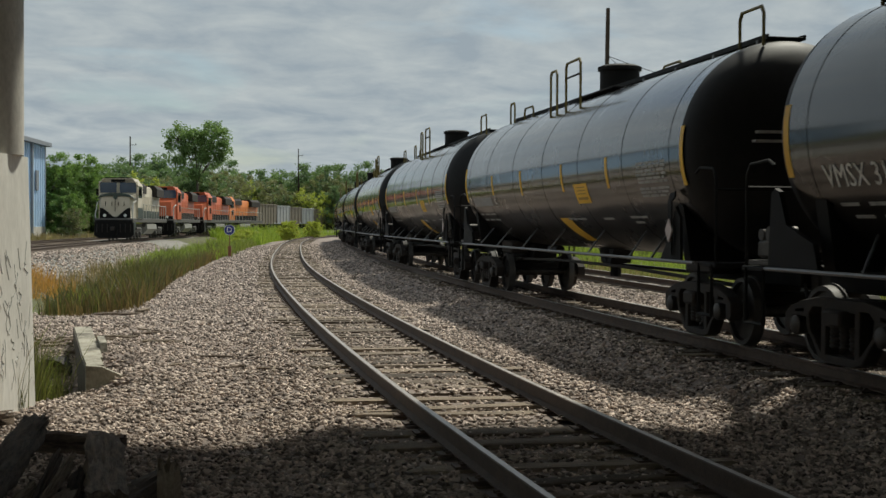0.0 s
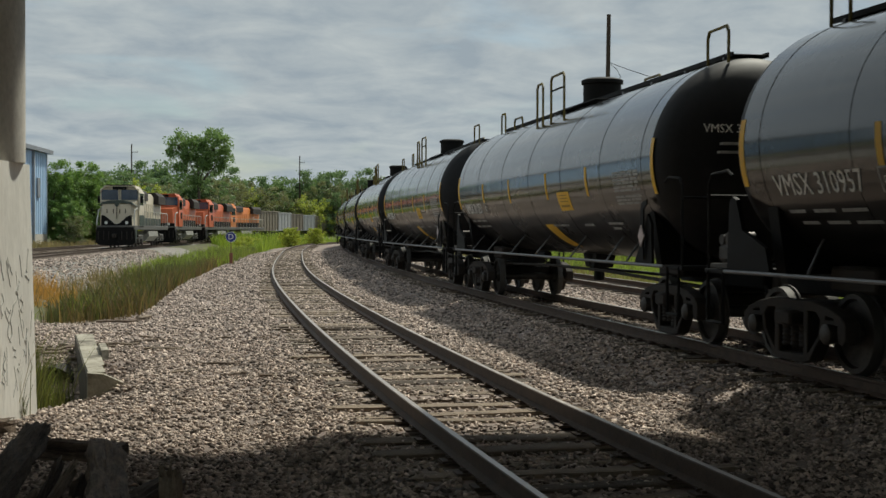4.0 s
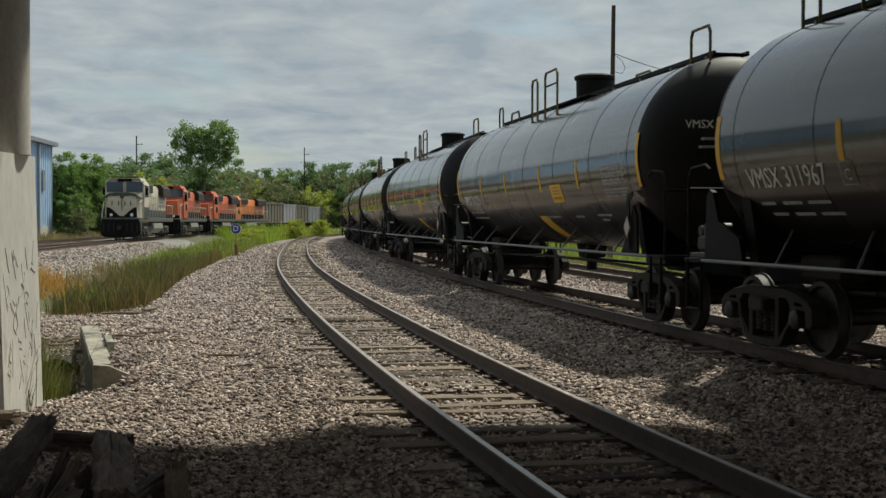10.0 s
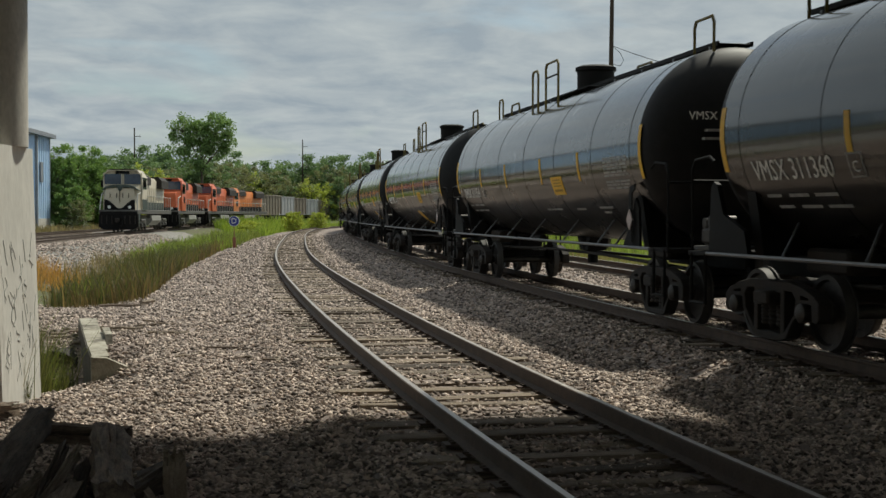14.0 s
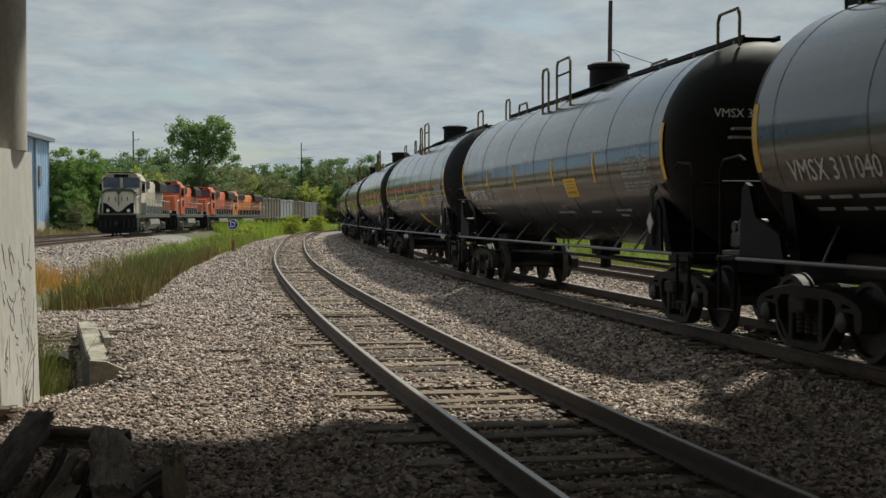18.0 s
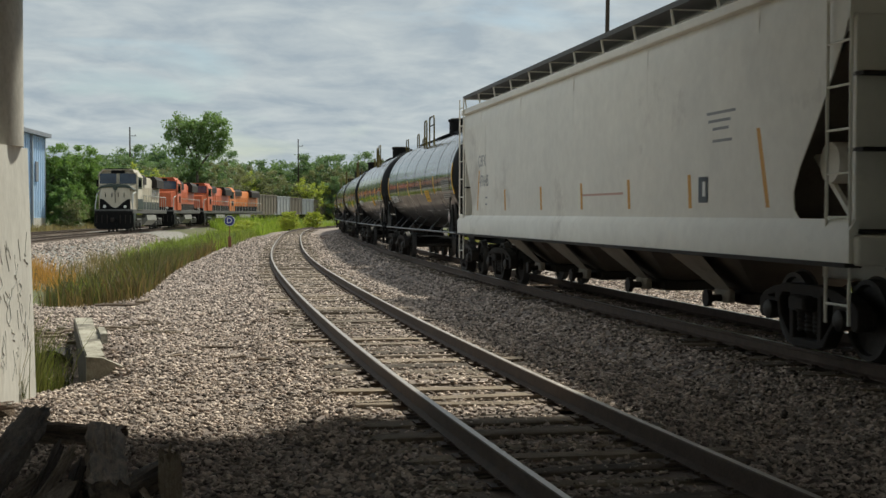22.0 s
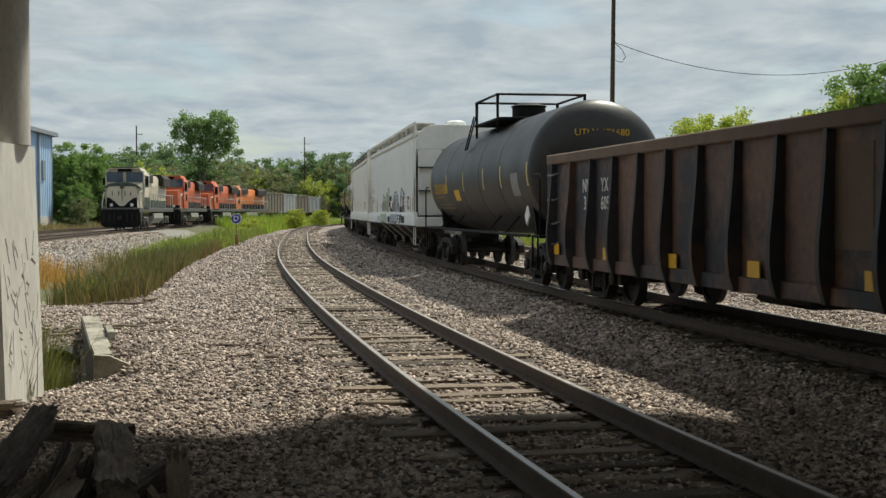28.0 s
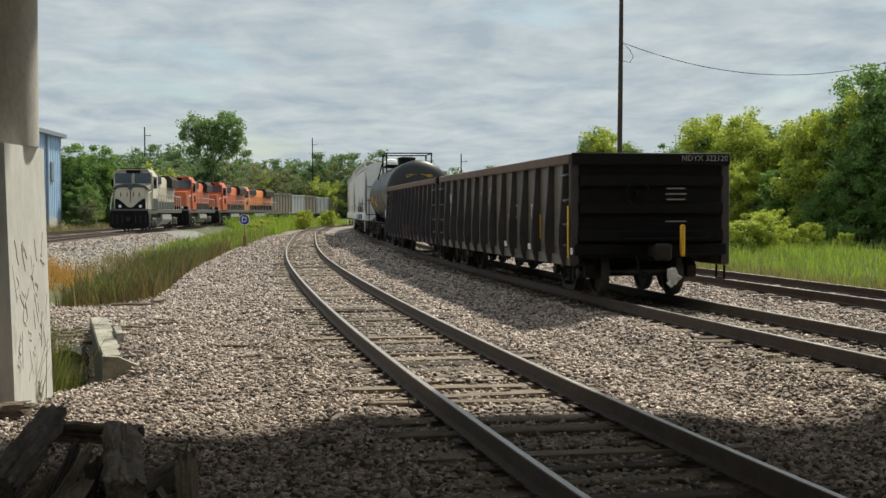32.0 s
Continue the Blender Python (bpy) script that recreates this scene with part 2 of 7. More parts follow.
# ---- mesh helpers ----
class Shape:
    """Collects faces of one mesh."""

    def __init__(self):
        self.v, self.f = [], []

    def add(self, verts, faces):
        k = len(self.v)
        self.v += [tuple(p) for p in verts]
        self.f += [tuple(i + k for i in f) for f in faces]
        return self

    def box(self, x0, x1, y0, y1, z0, z1, c=0.0):
        if c <= 0:
            vs = [(x, y, z) for z in (z0, z1) for y in (y0, y1) for x in (x0, x1)]
            return self.add(vs, [(0, 2, 3, 1), (4, 5, 7, 6), (0, 1, 5, 4), (2, 6, 7, 3), (0, 4, 6, 2), (1, 3, 7, 5)])
        c = min(c, (x1 - x0) * 0.45, (y1 - y0) * 0.45, (z1 - z0) * 0.45)
        xs, ys, zs = (x0, x1), (y0, y1), (z0, z1)
        vs, idx = [], {}
        for i in (0, 1):
            for j in (0, 1):
                for k in (0, 1):
                    for ax in range(3):
                        p = [xs[i], ys[j], zs[k]]
                        for o, s in ((0, i), (1, j), (2, k)):
                            if o != ax:
                                p[o] += c if s == 0 else -c
                        idx[i, j, k, ax] = len(vs)
                        vs.append(p)
        fs = []
        for ax in range(3):
            a, b = [o for o in range(3) if o != ax]
            for s in (0, 1):
                q = []
                for u, w in ((0, 0), (1, 0), (1, 1), (0, 1)):
                    key = [0, 0, 0]; key[ax], key[a], key[b] = s, u, w
                    q.append(idx[(*key, ax)])
                fs.append(q)
            for u in (0, 1):
                for w in (0, 1):
                    k0 = [0, 0, 0]; k0[a], k0[b] = u, w
                    k1 = list(k0); k1[ax] = 1
                    fs.append((idx[(*k0, a)], idx[(*k1, a)], idx[(*k1, b)], idx[(*k0, b)]))
        for i in (0, 1):
            for j in (0, 1):
                for k in (0, 1):
                    fs.append((idx[i, j, k, 0], idx[i, j, k, 1], idx[i, j, k, 2]))
        return self.add(vs, fs)

    def rod(self, p, q, r, n=8, r2=None):
        p, q = Vector(p), Vector(q)
        d = (q - p).normalized()
        a = d.orthogonal().normalized(); b = d.cross(a)
        r2 = r if r2 is None else r2
        vs = [p + (a * math.cos(t) + b * math.sin(t)) * r for t in (2 * math.pi * i / n for i in range(n))]
        vs += [q + (a * math.cos(t) + b * math.sin(t)) * r2 for t in (2 * math.pi * i / n for i in range(n))]
        fs = [(i, (i + 1) % n, n + (i + 1) % n, n + i) for i in range(n)] + [tuple(range(n - 1, -1, -1)), tuple(range(n, 2 * n))]
        return self.add(vs, fs)

    def pipe(self, pts, r, n=6):
        """One bent tube through the points, mitred at its corners."""
        pts = [Vector(p) for p in pts]
        vs, side = [], None
        for i, p in enumerate(pts):
            back = (p - pts[i - 1]).normalized() if i else (pts[1] - p).normalized()
            ahead = (pts[i + 1] - p).normalized() if i < len(pts) - 1 else back
            d = back + ahead
            d = d.normalized() if d.length > .05 else ahead
            side = d.orthogonal().normalized() if side is None else (side - d * side.dot(d)).normalized()
            b = d.cross(side)
            wide = min(1.6, 1 / max(.3, d.dot(ahead)))
            for k in range(n):
                t = 2 * math.pi * k / n
                vs.append(p + (side * math.cos(t) + b * math.sin(t)) * r * (wide if 0 < i < len(pts) - 1 else 1))
        m = len(pts)
        fs = [(j * n + i, j * n + (i + 1) % n, (j + 1) * n + (i + 1) % n, (j + 1) * n + i) for j in range(m - 1) for i in range(n)]
        return self.add(vs, fs + [tuple(range(n - 1, -1, -1)), tuple(range((m - 1) * n, m * n))])

    def lathe(self, prof, n=24, axis="x", at=(0, 0, 0), cap=True):
        """Turns a profile of (along, radius) about an axis."""
        vs, fs = [], []
        for a, r in prof:
            for i in range(n):
                t = 2 * math.pi * i / n
                u, w = r * math.cos(t), r * math.sin(t)
                p = {"x": (a, u, w), "y": (w, a, u), "z": (u, w, a)}[axis]
                vs.append((p[0] + at[0], p[1] + at[1], p[2] + at[2]))
        for k in range(len(prof) - 1):
            for i in range(n):
                j = (i + 1) % n
                fs.append((k * n + i, k * n + j, (k + 1) * n + j, (k + 1) * n + i))
        if cap:
            fs.append(tuple(range(n - 1, -1, -1)))
            fs.append(tuple(range((len(prof) - 1) * n, len(prof) * n)))
        return self.add(vs, fs)

    def prism(self, pts, axis, lo, hi):
        """An outline pushed along an axis: x takes (y, z), y takes (x, z), z takes (x, y)."""
        n = len(pts)
        put = {"x": lambda a, p: (a, p[0], p[1]), "y": lambda a, p: (p[0], a, p[1]), "z": lambda a, p: (p[0], p[1], a)}[axis]
        vs = [put(lo, p) for p in pts] + [put(hi, p) for p in pts]
        fs = [(i, (i + 1) % n, n + (i + 1) % n, n + i) for i in range(n)] + [tuple(range(n - 1, -1, -1)), tuple(range(n, 2 * n))]
        return self.add(vs, fs)

    def mesh(self, name, mat, smooth=40):
        me = bpy.data.meshes.new(name)
        me.from_pydata(self.v, [], self.f)
        bm = bmesh.new(); bm.from_mesh(me)
        bmesh.ops.recalc_face_normals(bm, faces=bm.faces)
        bm.to_mesh(me); bm.free()
        for m in (mat if isinstance(mat, (list, tuple)) else [mat]):
            me.materials.append(m)
        if smooth:
            me.polygons.foreach_set("use_smooth", [True] * len(me.polygons))
            me.set_sharp_from_angle(angle=radians(smooth))
        return me


def part(name, shape, mat, parent=None, label="", smooth=40, at=None):
    data = shape if isinstance(shape, bpy.types.Mesh) else shape.mesh(name, mat, smooth)
    ob = new(name, data)
    if parent:
        ob.parent = parent
    if at:
        ob.matrix_basis = at if isinstance(at, Matrix) else Matrix.Translation(at)
    if label:
        tagged(ob, label)
    return ob


def thing(name, label, category, group="", kind="", at=None):
    ob = new(name)
    ob.empty_display_size = 0.2
    if at is not None:
        ob.matrix_basis = at
    return tagged(ob, label, category, group, kind)


def words(name, text, size, mat, parent, m, label="", narrow=1.0):
    """Painted lettering as a thin mesh, lying in its own x-y plane."""
    cu = bpy.data.curves.new(name, "FONT")
    cu.body, cu.size, cu.extrude, cu.align_x, cu.align_y, cu.resolution_u = text, size, 0.002, "CENTER", "CENTER", 2
    tmp = bpy.data.objects.new(name, cu)
    scene.collection.objects.link(tmp)
    me = bpy.data.meshes.new_from_object(tmp.evaluated_get(bpy.context.evaluated_depsgraph_get()))
    bpy.data.objects.remove(tmp)
    me.materials.clear(); me.materials.append(mat)
    me.transform(Matrix.Diagonal((narrow, 1, 1, 1)))
    ob = new(name, me)
    ob.parent, ob.matrix_basis = parent, m
    if label:
        tagged(ob, label)
    return ob


# ---- the line of the tracks: heading by the distance along track A ----
BEND_AT = np.array([-60.0, -12, 10, 30, 50, 70, 90, 110, 130, 150, 500])
BEND = np.array([0.006, 0.00917, 0.00325, 0.00108, 0.00171, 0.00069, -0.00005, 0.00136, 0.00058, 0.004, 0.004])
STEP = 0.25
ALONG = np.arange(-60, 500, STEP)


def build_line():
    k = np.interp(ALONG, BEND_AT, BEND)
    hd = np.concatenate([[0], np.cumsum((k[1:] + k[:-1]) / 2 * STEP)])
    i0 = int(60 / STEP)
    hd = hd - hd[i0] - 0.2469
    hm = (hd[1:] + hd[:-1]) / 2
    x = np.concatenate([[0], np.cumsum(np.sin(hm) * STEP)])
    y = np.concatenate([[0], np.cumsum(np.cos(hm) * STEP)])
    return x - x[i0] + 3.425, y - y[i0], hd


LINE_X, LINE_Y, LINE_H = build_line()
TRACK_A, TRACK_B, TRACK_C, TRACK_D, TRACK_E = 0.0, 5.09, 9.79, -14.0, -18.6
HALF = 0.7525


def drift(s):
    """How far the yard tracks on the left swing away from a line beside track A."""
    s = np.asarray(s, float)
    return np.interp(s, [80, 150], [0, 1.6]) - .0022 * np.maximum(s - 152, 0) ** 2


def on_line(s, u):
    """The place and heading at s along track A and u to its right."""
    u = u + drift(s) * np.clip((-np.asarray(u, float) - 11) / 1.5, 0, 1)
    x, y, h = np.interp(s, ALONG, LINE_X), np.interp(s, ALONG, LINE_Y), np.interp(s, ALONG, LINE_H)
    return x + u * np.cos(h), y - u * np.sin(h), h


def arc(u):
    """Length along the offset line u, by s."""
    x, y, _ = on_line(ALONG, u)
    d = np.concatenate([[0], np.cumsum(np.hypot(np.diff(x), np.diff(y)))])
    return d - np.interp(0, ALONG, d)


def off_line(x, y):
    """s and u of places on the ground."""
    x, y = np.asarray(x, float).ravel(), np.asarray(y, float).ravel()
    cx, cy, ch, cs = LINE_X[::8], LINE_Y[::8], LINE_H[::8], ALONG[::8]
    s, u = np.empty(len(x)), np.empty(len(x))
    for a in range(0, len(x), 20000):
        b = slice(a, a + 20000)
        i = ((x[b, None] - cx) ** 2 + (y[b, None] - cy) ** 2).argmin(1)
        dx, dy = x[b] - cx[i], y[b] - cy[i]
        s[b] = cs[i] + dx * np.sin(ch[i]) + dy * np.cos(ch[i])
        u[b] = dx * np.cos(ch[i]) - dy * np.sin(ch[i])
    return s, u


TRACK_Z = {TRACK_A: 0.0, TRACK_B: 0.124, TRACK_C: 0.11, TRACK_D: 0.30, TRACK_E: 0.30}
PROFILE_U = np.array([-400.0, -60, -22, -20.4, -16.8, -15.5, -10.9, -9.2, -7.5, -5.5, -4.2, -2.3, -1.6, 1.6, 2.3, 3.0, 3.5, 6.7, 7.6, 8.2, 11.4, 12.6, 16, 60, 400])
PROFILE_Z = np.array([0.4, 0.3, 0.0, 0.08, 0.08, 0.08, 0.08, -0.5, -0.95, -0.85, -0.5, -0.36, -0.215, -0.215, -0.3, -0.27, -0.09, -0.09, -0.2, -0.1, -0.1, -0.4, -0.45, 0.1, 0.4])


def pit(x, y):
    """The hollow before the culvert beside the bridge pier."""
    hollow = np.exp(-(((x + 6.0) / 1.3) ** 4) - (((y - 18.5) / 2.6) ** 4))
    return 0.85 * hollow + .3 * np.exp(-(((x + 4.45) / .5) ** 4) - (((y - 17.1) / .55) ** 4)) * (1 - hollow)


def ground_z(x, y):
    s, u = off_line(x, y)
    z = np.interp(u, PROFILE_U, PROFILE_Z)
    # the verge is level near the bridge and falls to the ditch further on
    near = np.clip((40 - s) / 12, 0, 1)
    flat = np.interp(u, [-400, -40, -14, -9, -5, -2.3], [0.2, 0.1, 0.02, -0.42, -0.42, -0.36])
    z = np.where(u < -2.3, z * (1 - near) + flat * near, z)
    return z - pit(np.asarray(x, float).ravel(), np.asarray(y, float).ravel()), s, u


def lumps(x, y):
    """Small unevenness of the ground."""
    return np.array([noise.noise((a * 1.3, b * 1.3, 0)) * 0.035 + noise.noise((a * 0.31, b * 0.31, 3)) * 0.05 for a, b in zip(np.ravel(x), np.ravel(y))])


def on_bed(u):
    return (abs(u) < 2.0) | (abs(u - TRACK_B) < 1.9) | (abs(u - TRACK_C) < 1.9) | (abs(u - TRACK_D) < 2) | (abs(u - TRACK_E) < 2)


# ---- the ground: one sheet to the horizon ----
def spread(stops):
    out = []
    for a, b, d in stops:
        out += list(np.arange(a, b, d))
    return np.array(out + [stops[-1][1]])


def build_ground():
    xs = spread([(-3000, -600, 300), (-600, -120, 60), (-120, -44, 6), (-44, -14, 1.0), (-14, 16, 0.2), (16, 42, 1.0), (42, 120, 6), (120, 600, 60), (600, 3000, 300)])
    ys = spread([(-3000, -300, 300), (-300, -40, 30), (-40, 4, 2), (4, 46, 0.25), (46, 104, 0.5), (104, 230, 2), (230, 600, 25), (600, 3000, 300)])
    gx, gy = np.meshgrid(xs, ys)
    z, s, u = ground_z(gx, gy)
    rough = lumps(gx, gy)
    z = z + np.where(on_bed(u), rough * 0.25, rough)
    nx, ny = len(xs), len(ys)
    verts = np.stack([gx.ravel(), gy.ravel(), z], 1)
    i = np.arange(nx * ny).reshape(ny, nx)
    faces = np.stack([i[:-1, :-1], i[:-1, 1:], i[1:, 1:], i[1:, :-1]], -1).reshape(-1, 4)
    me = bpy.data.meshes.new("ground")
    me.from_pydata(verts.tolist(), [], faces.tolist())
    for m in (BALLAST, SOIL, PALE):
        me.materials.append(m)
    c = faces[:, 0]
    # soil beyond the beds, pale stone on the bank of track D, pink ballast round A to C
    wob = rough[c] * 9
    uc, sc = u[c] + wob, s[c]
    kind = np.where((uc > 12.9) | (uc < -21.5), 1, 0)
    kind = np.where((uc <= -8.8) & (uc > -21.5) & ((sc < 120) | (uc < -12)), 2, kind)
    kind = np.where((uc <= -4) & (uc > -12.5) & (sc > 120), 1, kind)
    kind = np.where((uc <= -5.0 - np.clip((44 - sc) * 0.25, 0, 5)) & (uc > -8.8) & (sc > 29), 1, kind)
    me.polygons.foreach_set("material_index", kind.astype(np.int32))
    me.polygons.foreach_set("use_smooth", [True] * len(me.polygons))
    return tagged(new("ground", me), "pinkish crushed stone between the tracks with grassy verges", "ground", kind="structure")


build_ground()


# ---- tracks ----
RAIL_OUT = [(-0.07, -0.172), (0.07, -0.172), (0.07, -0.158), (0.012, -0.135), (0.012, -0.045), (0.036, -0.035), (0.036, -0.006), (0.026, 0.0), (-0.026, 0.0), (-0.036, -0.006), (-0.036, -0.035), (-0.012, -0.045), (-0.012, -0.135), (-0.07, -0.158)]


def sweep(outline, u, s0, s1, step, dz=0.0):
    ss = np.arange(s0, s1 + step / 2, step)
    x, y, h = on_line(ss, u)
    sh = Shape()
    n = len(outline)
    for a, b, hd in zip(x, y, h):
        sh.v += [(a + o * math.cos(hd), b - o * math.sin(hd), z + dz) for o, z in outline]
    for k in range(len(ss) - 1):
        for i in range(n):
            j = (i + 1) % n
            sh.f.append((k * n + i, k * n + j, (k + 1) * n + j, (k + 1) * n + i))
    sh.f += [tuple(range(n)), tuple(range((len(ss) - 1) * n, len(ss) * n))]
    return sh


def build_track(u, s0, s1, label, dz=0.0, shine=SHINE, tie_to=60.0, tie_from=-10.0):
    track = thing("railway_track", label, "railway track", "tracks", "structure")
    for side in (-HALF, HALF):
        me = sweep(RAIL_OUT, u + side, s0, s1, 1.0, dz).mesh("rail", [RAIL, shine], 30)
        n = len(RAIL_OUT)
        idx = np.zeros(len(me.polygons), np.int32)
        top = [7]
        for k in range((len(me.polygons) - 2) // n):
            for i in top:
                idx[k * n + i] = 1
        me.polygons.foreach_set("material_index", idx)
        part("rail", me, None, track)
    return track


WORNHEAD = material("worn_rail_head", (0.3, 0.27, 0.24), (0.5, 0.46, 0.42), 0.4, 5, metal=0.8, bump=0.04)
TRACKS = [build_track(TRACK_A, -50, 260, "empty curved railway track with rusty rails on weathered ties", 0.0, WORNHEAD),
          build_track(TRACK_B, -60, 470, "curved railway track that carries the passing freight train", 0.124),
          build_track(TRACK_C, -50, 260, "empty railway track beyond the freight train", 0.11),
          build_track(TRACK_D, 10, 300, "railway track under the parked locomotives", 0.30, DULLHEAD),
          build_track(TRACK_E, 10, 240, "further track beside the parked locomotives", 0.30, DULLHEAD),
          build_track(29.4, 45, 130, "rusty siding at the edge of the wood", -0.1, DULLHEAD)]


def tie_mesh(seed):
    r = random.Random(seed)
    sh = Shape().box(-1.3, 1.3, -0.115, 0.115, -0.17, 0.0, 0.012)
    sh.v = [(x * r.uniform(.93, 1.06) + r.uniform(-.03, .03), y + r.uniform(-.022, .022), z + r.uniform(-.014, .01)) for x, y, z in sh.v]
    return sh.mesh("tie", TIE, 30)


def build_ties():
    metal = Shape()
    for sx in (-HALF, HALF):
        metal.box(sx - 0.17, sx + 0.17, -0.09, 0.09, 0.0, 0.018)
        for d in (-0.1, 0.1):
            metal.box(sx + d - 0.02, sx + d + 0.02, -0.06, -0.03, 0.0, 0.04).box(sx + d - 0.02, sx + d + 0.02, 0.03, 0.06, 0.0, 0.04)
    plate = metal.mesh("tie_plate", RAIL, 0)
    kinds = [tie_mesh(i) for i in range(12)]
    r = random.Random(4)
    for track, u, s0, s1, dz in ((TRACKS[0], TRACK_A, 5, 150, 0), (TRACKS[1], TRACK_B, 9, 60, 0.124), (TRACKS[2], TRACK_C, 16, 56, 0.11), (TRACKS[3], TRACK_D, 50, 106, 0.30), (TRACKS[4], TRACK_E, 56, 112, 0.30)):
        for k, s in enumerate(np.arange(s0, s1, 0.56)):
            x, y, h = on_line(s + r.uniform(-.07, .07), u + r.uniform(-.11, .11))
            m = pose(x, y, dz - 0.178 + r.uniform(-.03, .006), r.uniform(-3, 3), r.uniform(-.8, .8), -math.degrees(h) + r.uniform(-3.5, 3.5))
            part("tie", kinds[r.randrange(12)], None, track, at=m)
            if s < 40 and u < 8 and u > -5:
                x, y, h = on_line(s, u)
                part("tie_plate", plate, None, track, at=pose(x, y, dz - 0.188, 0, 0, -math.degrees(h)))


# ---- the bridge overhead, with its pier ----
STAINED = material("stained_concrete", (0.05, 0.042, 0.032), (0.16, 0.14, 0.11), 0.9, 3.0, bump=0.6, fine=20)
PIERWHITE = material("whitewashed_concrete", (0.6, 0.58, 0.53), (0.83, 0.81, 0.75), 0.85, 2.2, bump=0.3, fine=20, worn=(0.42, 0.39, 0.34), amount=0.1, stretch=(1, 1, .35))
INKFAINT = material("faded_grey_paint", (0.42, 0.42, 0.41), (0.6, 0.59, 0.56), 0.8, 9, bump=0)


def build_bridge():
    m = pose(0, 16.9, 0, 0, 0, -.5)
    deck = thing("road_bridge", "concrete road bridge that crosses high over the tracks", "bridge", at=m)
    part("deck", Shape().box(-60, 60, -22, 0, 7.6, 8.1, 0.05), CONCRETE, deck)
    for y in np.linspace(-21.3, -.7, 7):
        part("girder", Shape().prism([(y - .35, 6.5), (y + .35, 6.5), (y + .35, 6.65), (y + .12, 6.8), (y + .12, 7.4), (y + .4, 7.6), (y - .4, 7.6), (y - .12, 7.4), (y - .12, 6.8), (y - .35, 6.65)], "x", -60, 60), CONCRETE, deck)
    part("parapet", Shape().box(-60, 60, -0.3, 0.0, 8.1, 9.0, 0.04), CONCRETE, deck)
    part("parapet", Shape().box(-60, 60, -22, -21.7, 8.1, 9.0, 0.04), CONCRETE, deck)
    pier = thing("bridge_pier", "round concrete bridge column on a rectangular base with faint graffiti", "bridge pier", at=pose(-5.15, 14.7, -0.42))
    part("pier_base", Shape().prism([(-.62, -.6), (.56, -.6), (.46, 2.9), (-.52, 2.9)], "y", -.78, .58), PIERWHITE, pier, "pale concrete block with scribbled paint")
    part("column", Shape().lathe([(2.9, 0.435), (6.3, 0.435)], 40, "z", (0.11, .1, 0)), CONCRETE, pier, "round grey concrete column")
    r = random.Random(8)
    # faint drips and loops of old paint, high strokes rare and low ones many
    for k in range(34):
        z = .35 + 1.55 * r.random() ** 1.2
        ln, y = r.uniform(.08, .42), r.uniform(-.7, .5)
        pts, w = [], r.uniform(-.12, .12)
        for i in range(6):
            zz = z + ln * (i / 5 - .5)
            yy = y + w * (i / 5 - .5) + (.05 * math.sin(i * 1.9 + k) if k % 3 == 0 else r.uniform(-.012, .012))
            pts.append((.561 - .1 * (zz + .6) / 3.5, yy, zz))
        part("paint_scribble", Shape().pipe(pts, r.uniform(.003, .007), 4), INKFAINT, pier)
    part("cap_beam", Shape().box(-0.6, 0.8, -8.0, 1.2, 6.28, 6.92, 0.03), CONCRETE, pier)
    return pier


build_bridge()


# ---- rolling stock: x forward, y to the left, z from the rail head ----
def wheelset_shape(r=0.457):
    sh = Shape()
    for sgn in (-1, 1):
        y = sgn * 0.72
        prof = [(-0.07, 0.05), (-0.07, 0.12), (-0.02, 0.14), (-0.02, 0.37), (-0.07, 0.39), (-0.07, r - 0.012), (0.045, r), (0.045, r + 0.025), (0.07, r + 0.02), (0.07, 0.39), (0.03, 0.37), (0.03, 0.14), (0.08, 0.12), (0.08, 0.05)]
        sh.lathe([(y - sgn * a, b) for a, b in prof], 28, "y")
    sh.rod((0, -1.05, 0), (0, 1.05, 0), 0.085, 12)
    return sh


TREAD = material("worn_bright_tread", (0.05, 0.047, 0.044), (0.11, 0.105, 0.1), 0.65, 6, metal=0.4, bump=0.05)
WHEEL_MESH = wheelset_shape().mesh("wheelset", [WHEEL, TREAD], 35)
# the running treads are polished
for face in WHEEL_MESH.polygons:
    reach = math.hypot(face.center.x, face.center.z)
    if reach > .4 and abs(face.normal.y) < .6:
        face.material_index = 1


def plate_mesh(name, outline, holes, lo, hi, mat):
    """A flat casting in the x-z plane with windows through it, lo to hi along y, its outer rim chamfered."""
    bm = bmesh.new()
    edges = []
    for ring in [outline] + holes:
        vs = [bm.verts.new((x, lo, z)) for x, z in ring]
        edges += [bm.edges.new((vs[i], vs[(i + 1) % len(vs)])) for i in range(len(vs))]
    bmesh.ops.triangle_fill(bm, use_beauty=True, use_dissolve=False, edges=edges)
    out = bmesh.ops.extrude_face_region(bm, geom=list(bm.faces))
    for v in [g for g in out["geom"] if isinstance(g, bmesh.types.BMVert)]:
        v.co.y = hi
    bmesh.ops.recalc_face_normals(bm, faces=bm.faces)
    sharp = [e for e in bm.edges if len(e.link_faces) == 2 and e.calc_face_angle() > .6]
    bmesh.ops.bevel(bm, geom=sharp, offset=.012, segments=1, affect="EDGES", clamp_overlap=True)
    me = bpy.data.meshes.new(name)
    bm.to_mesh(me); bm.free()
    me.materials.append(mat)
    return me


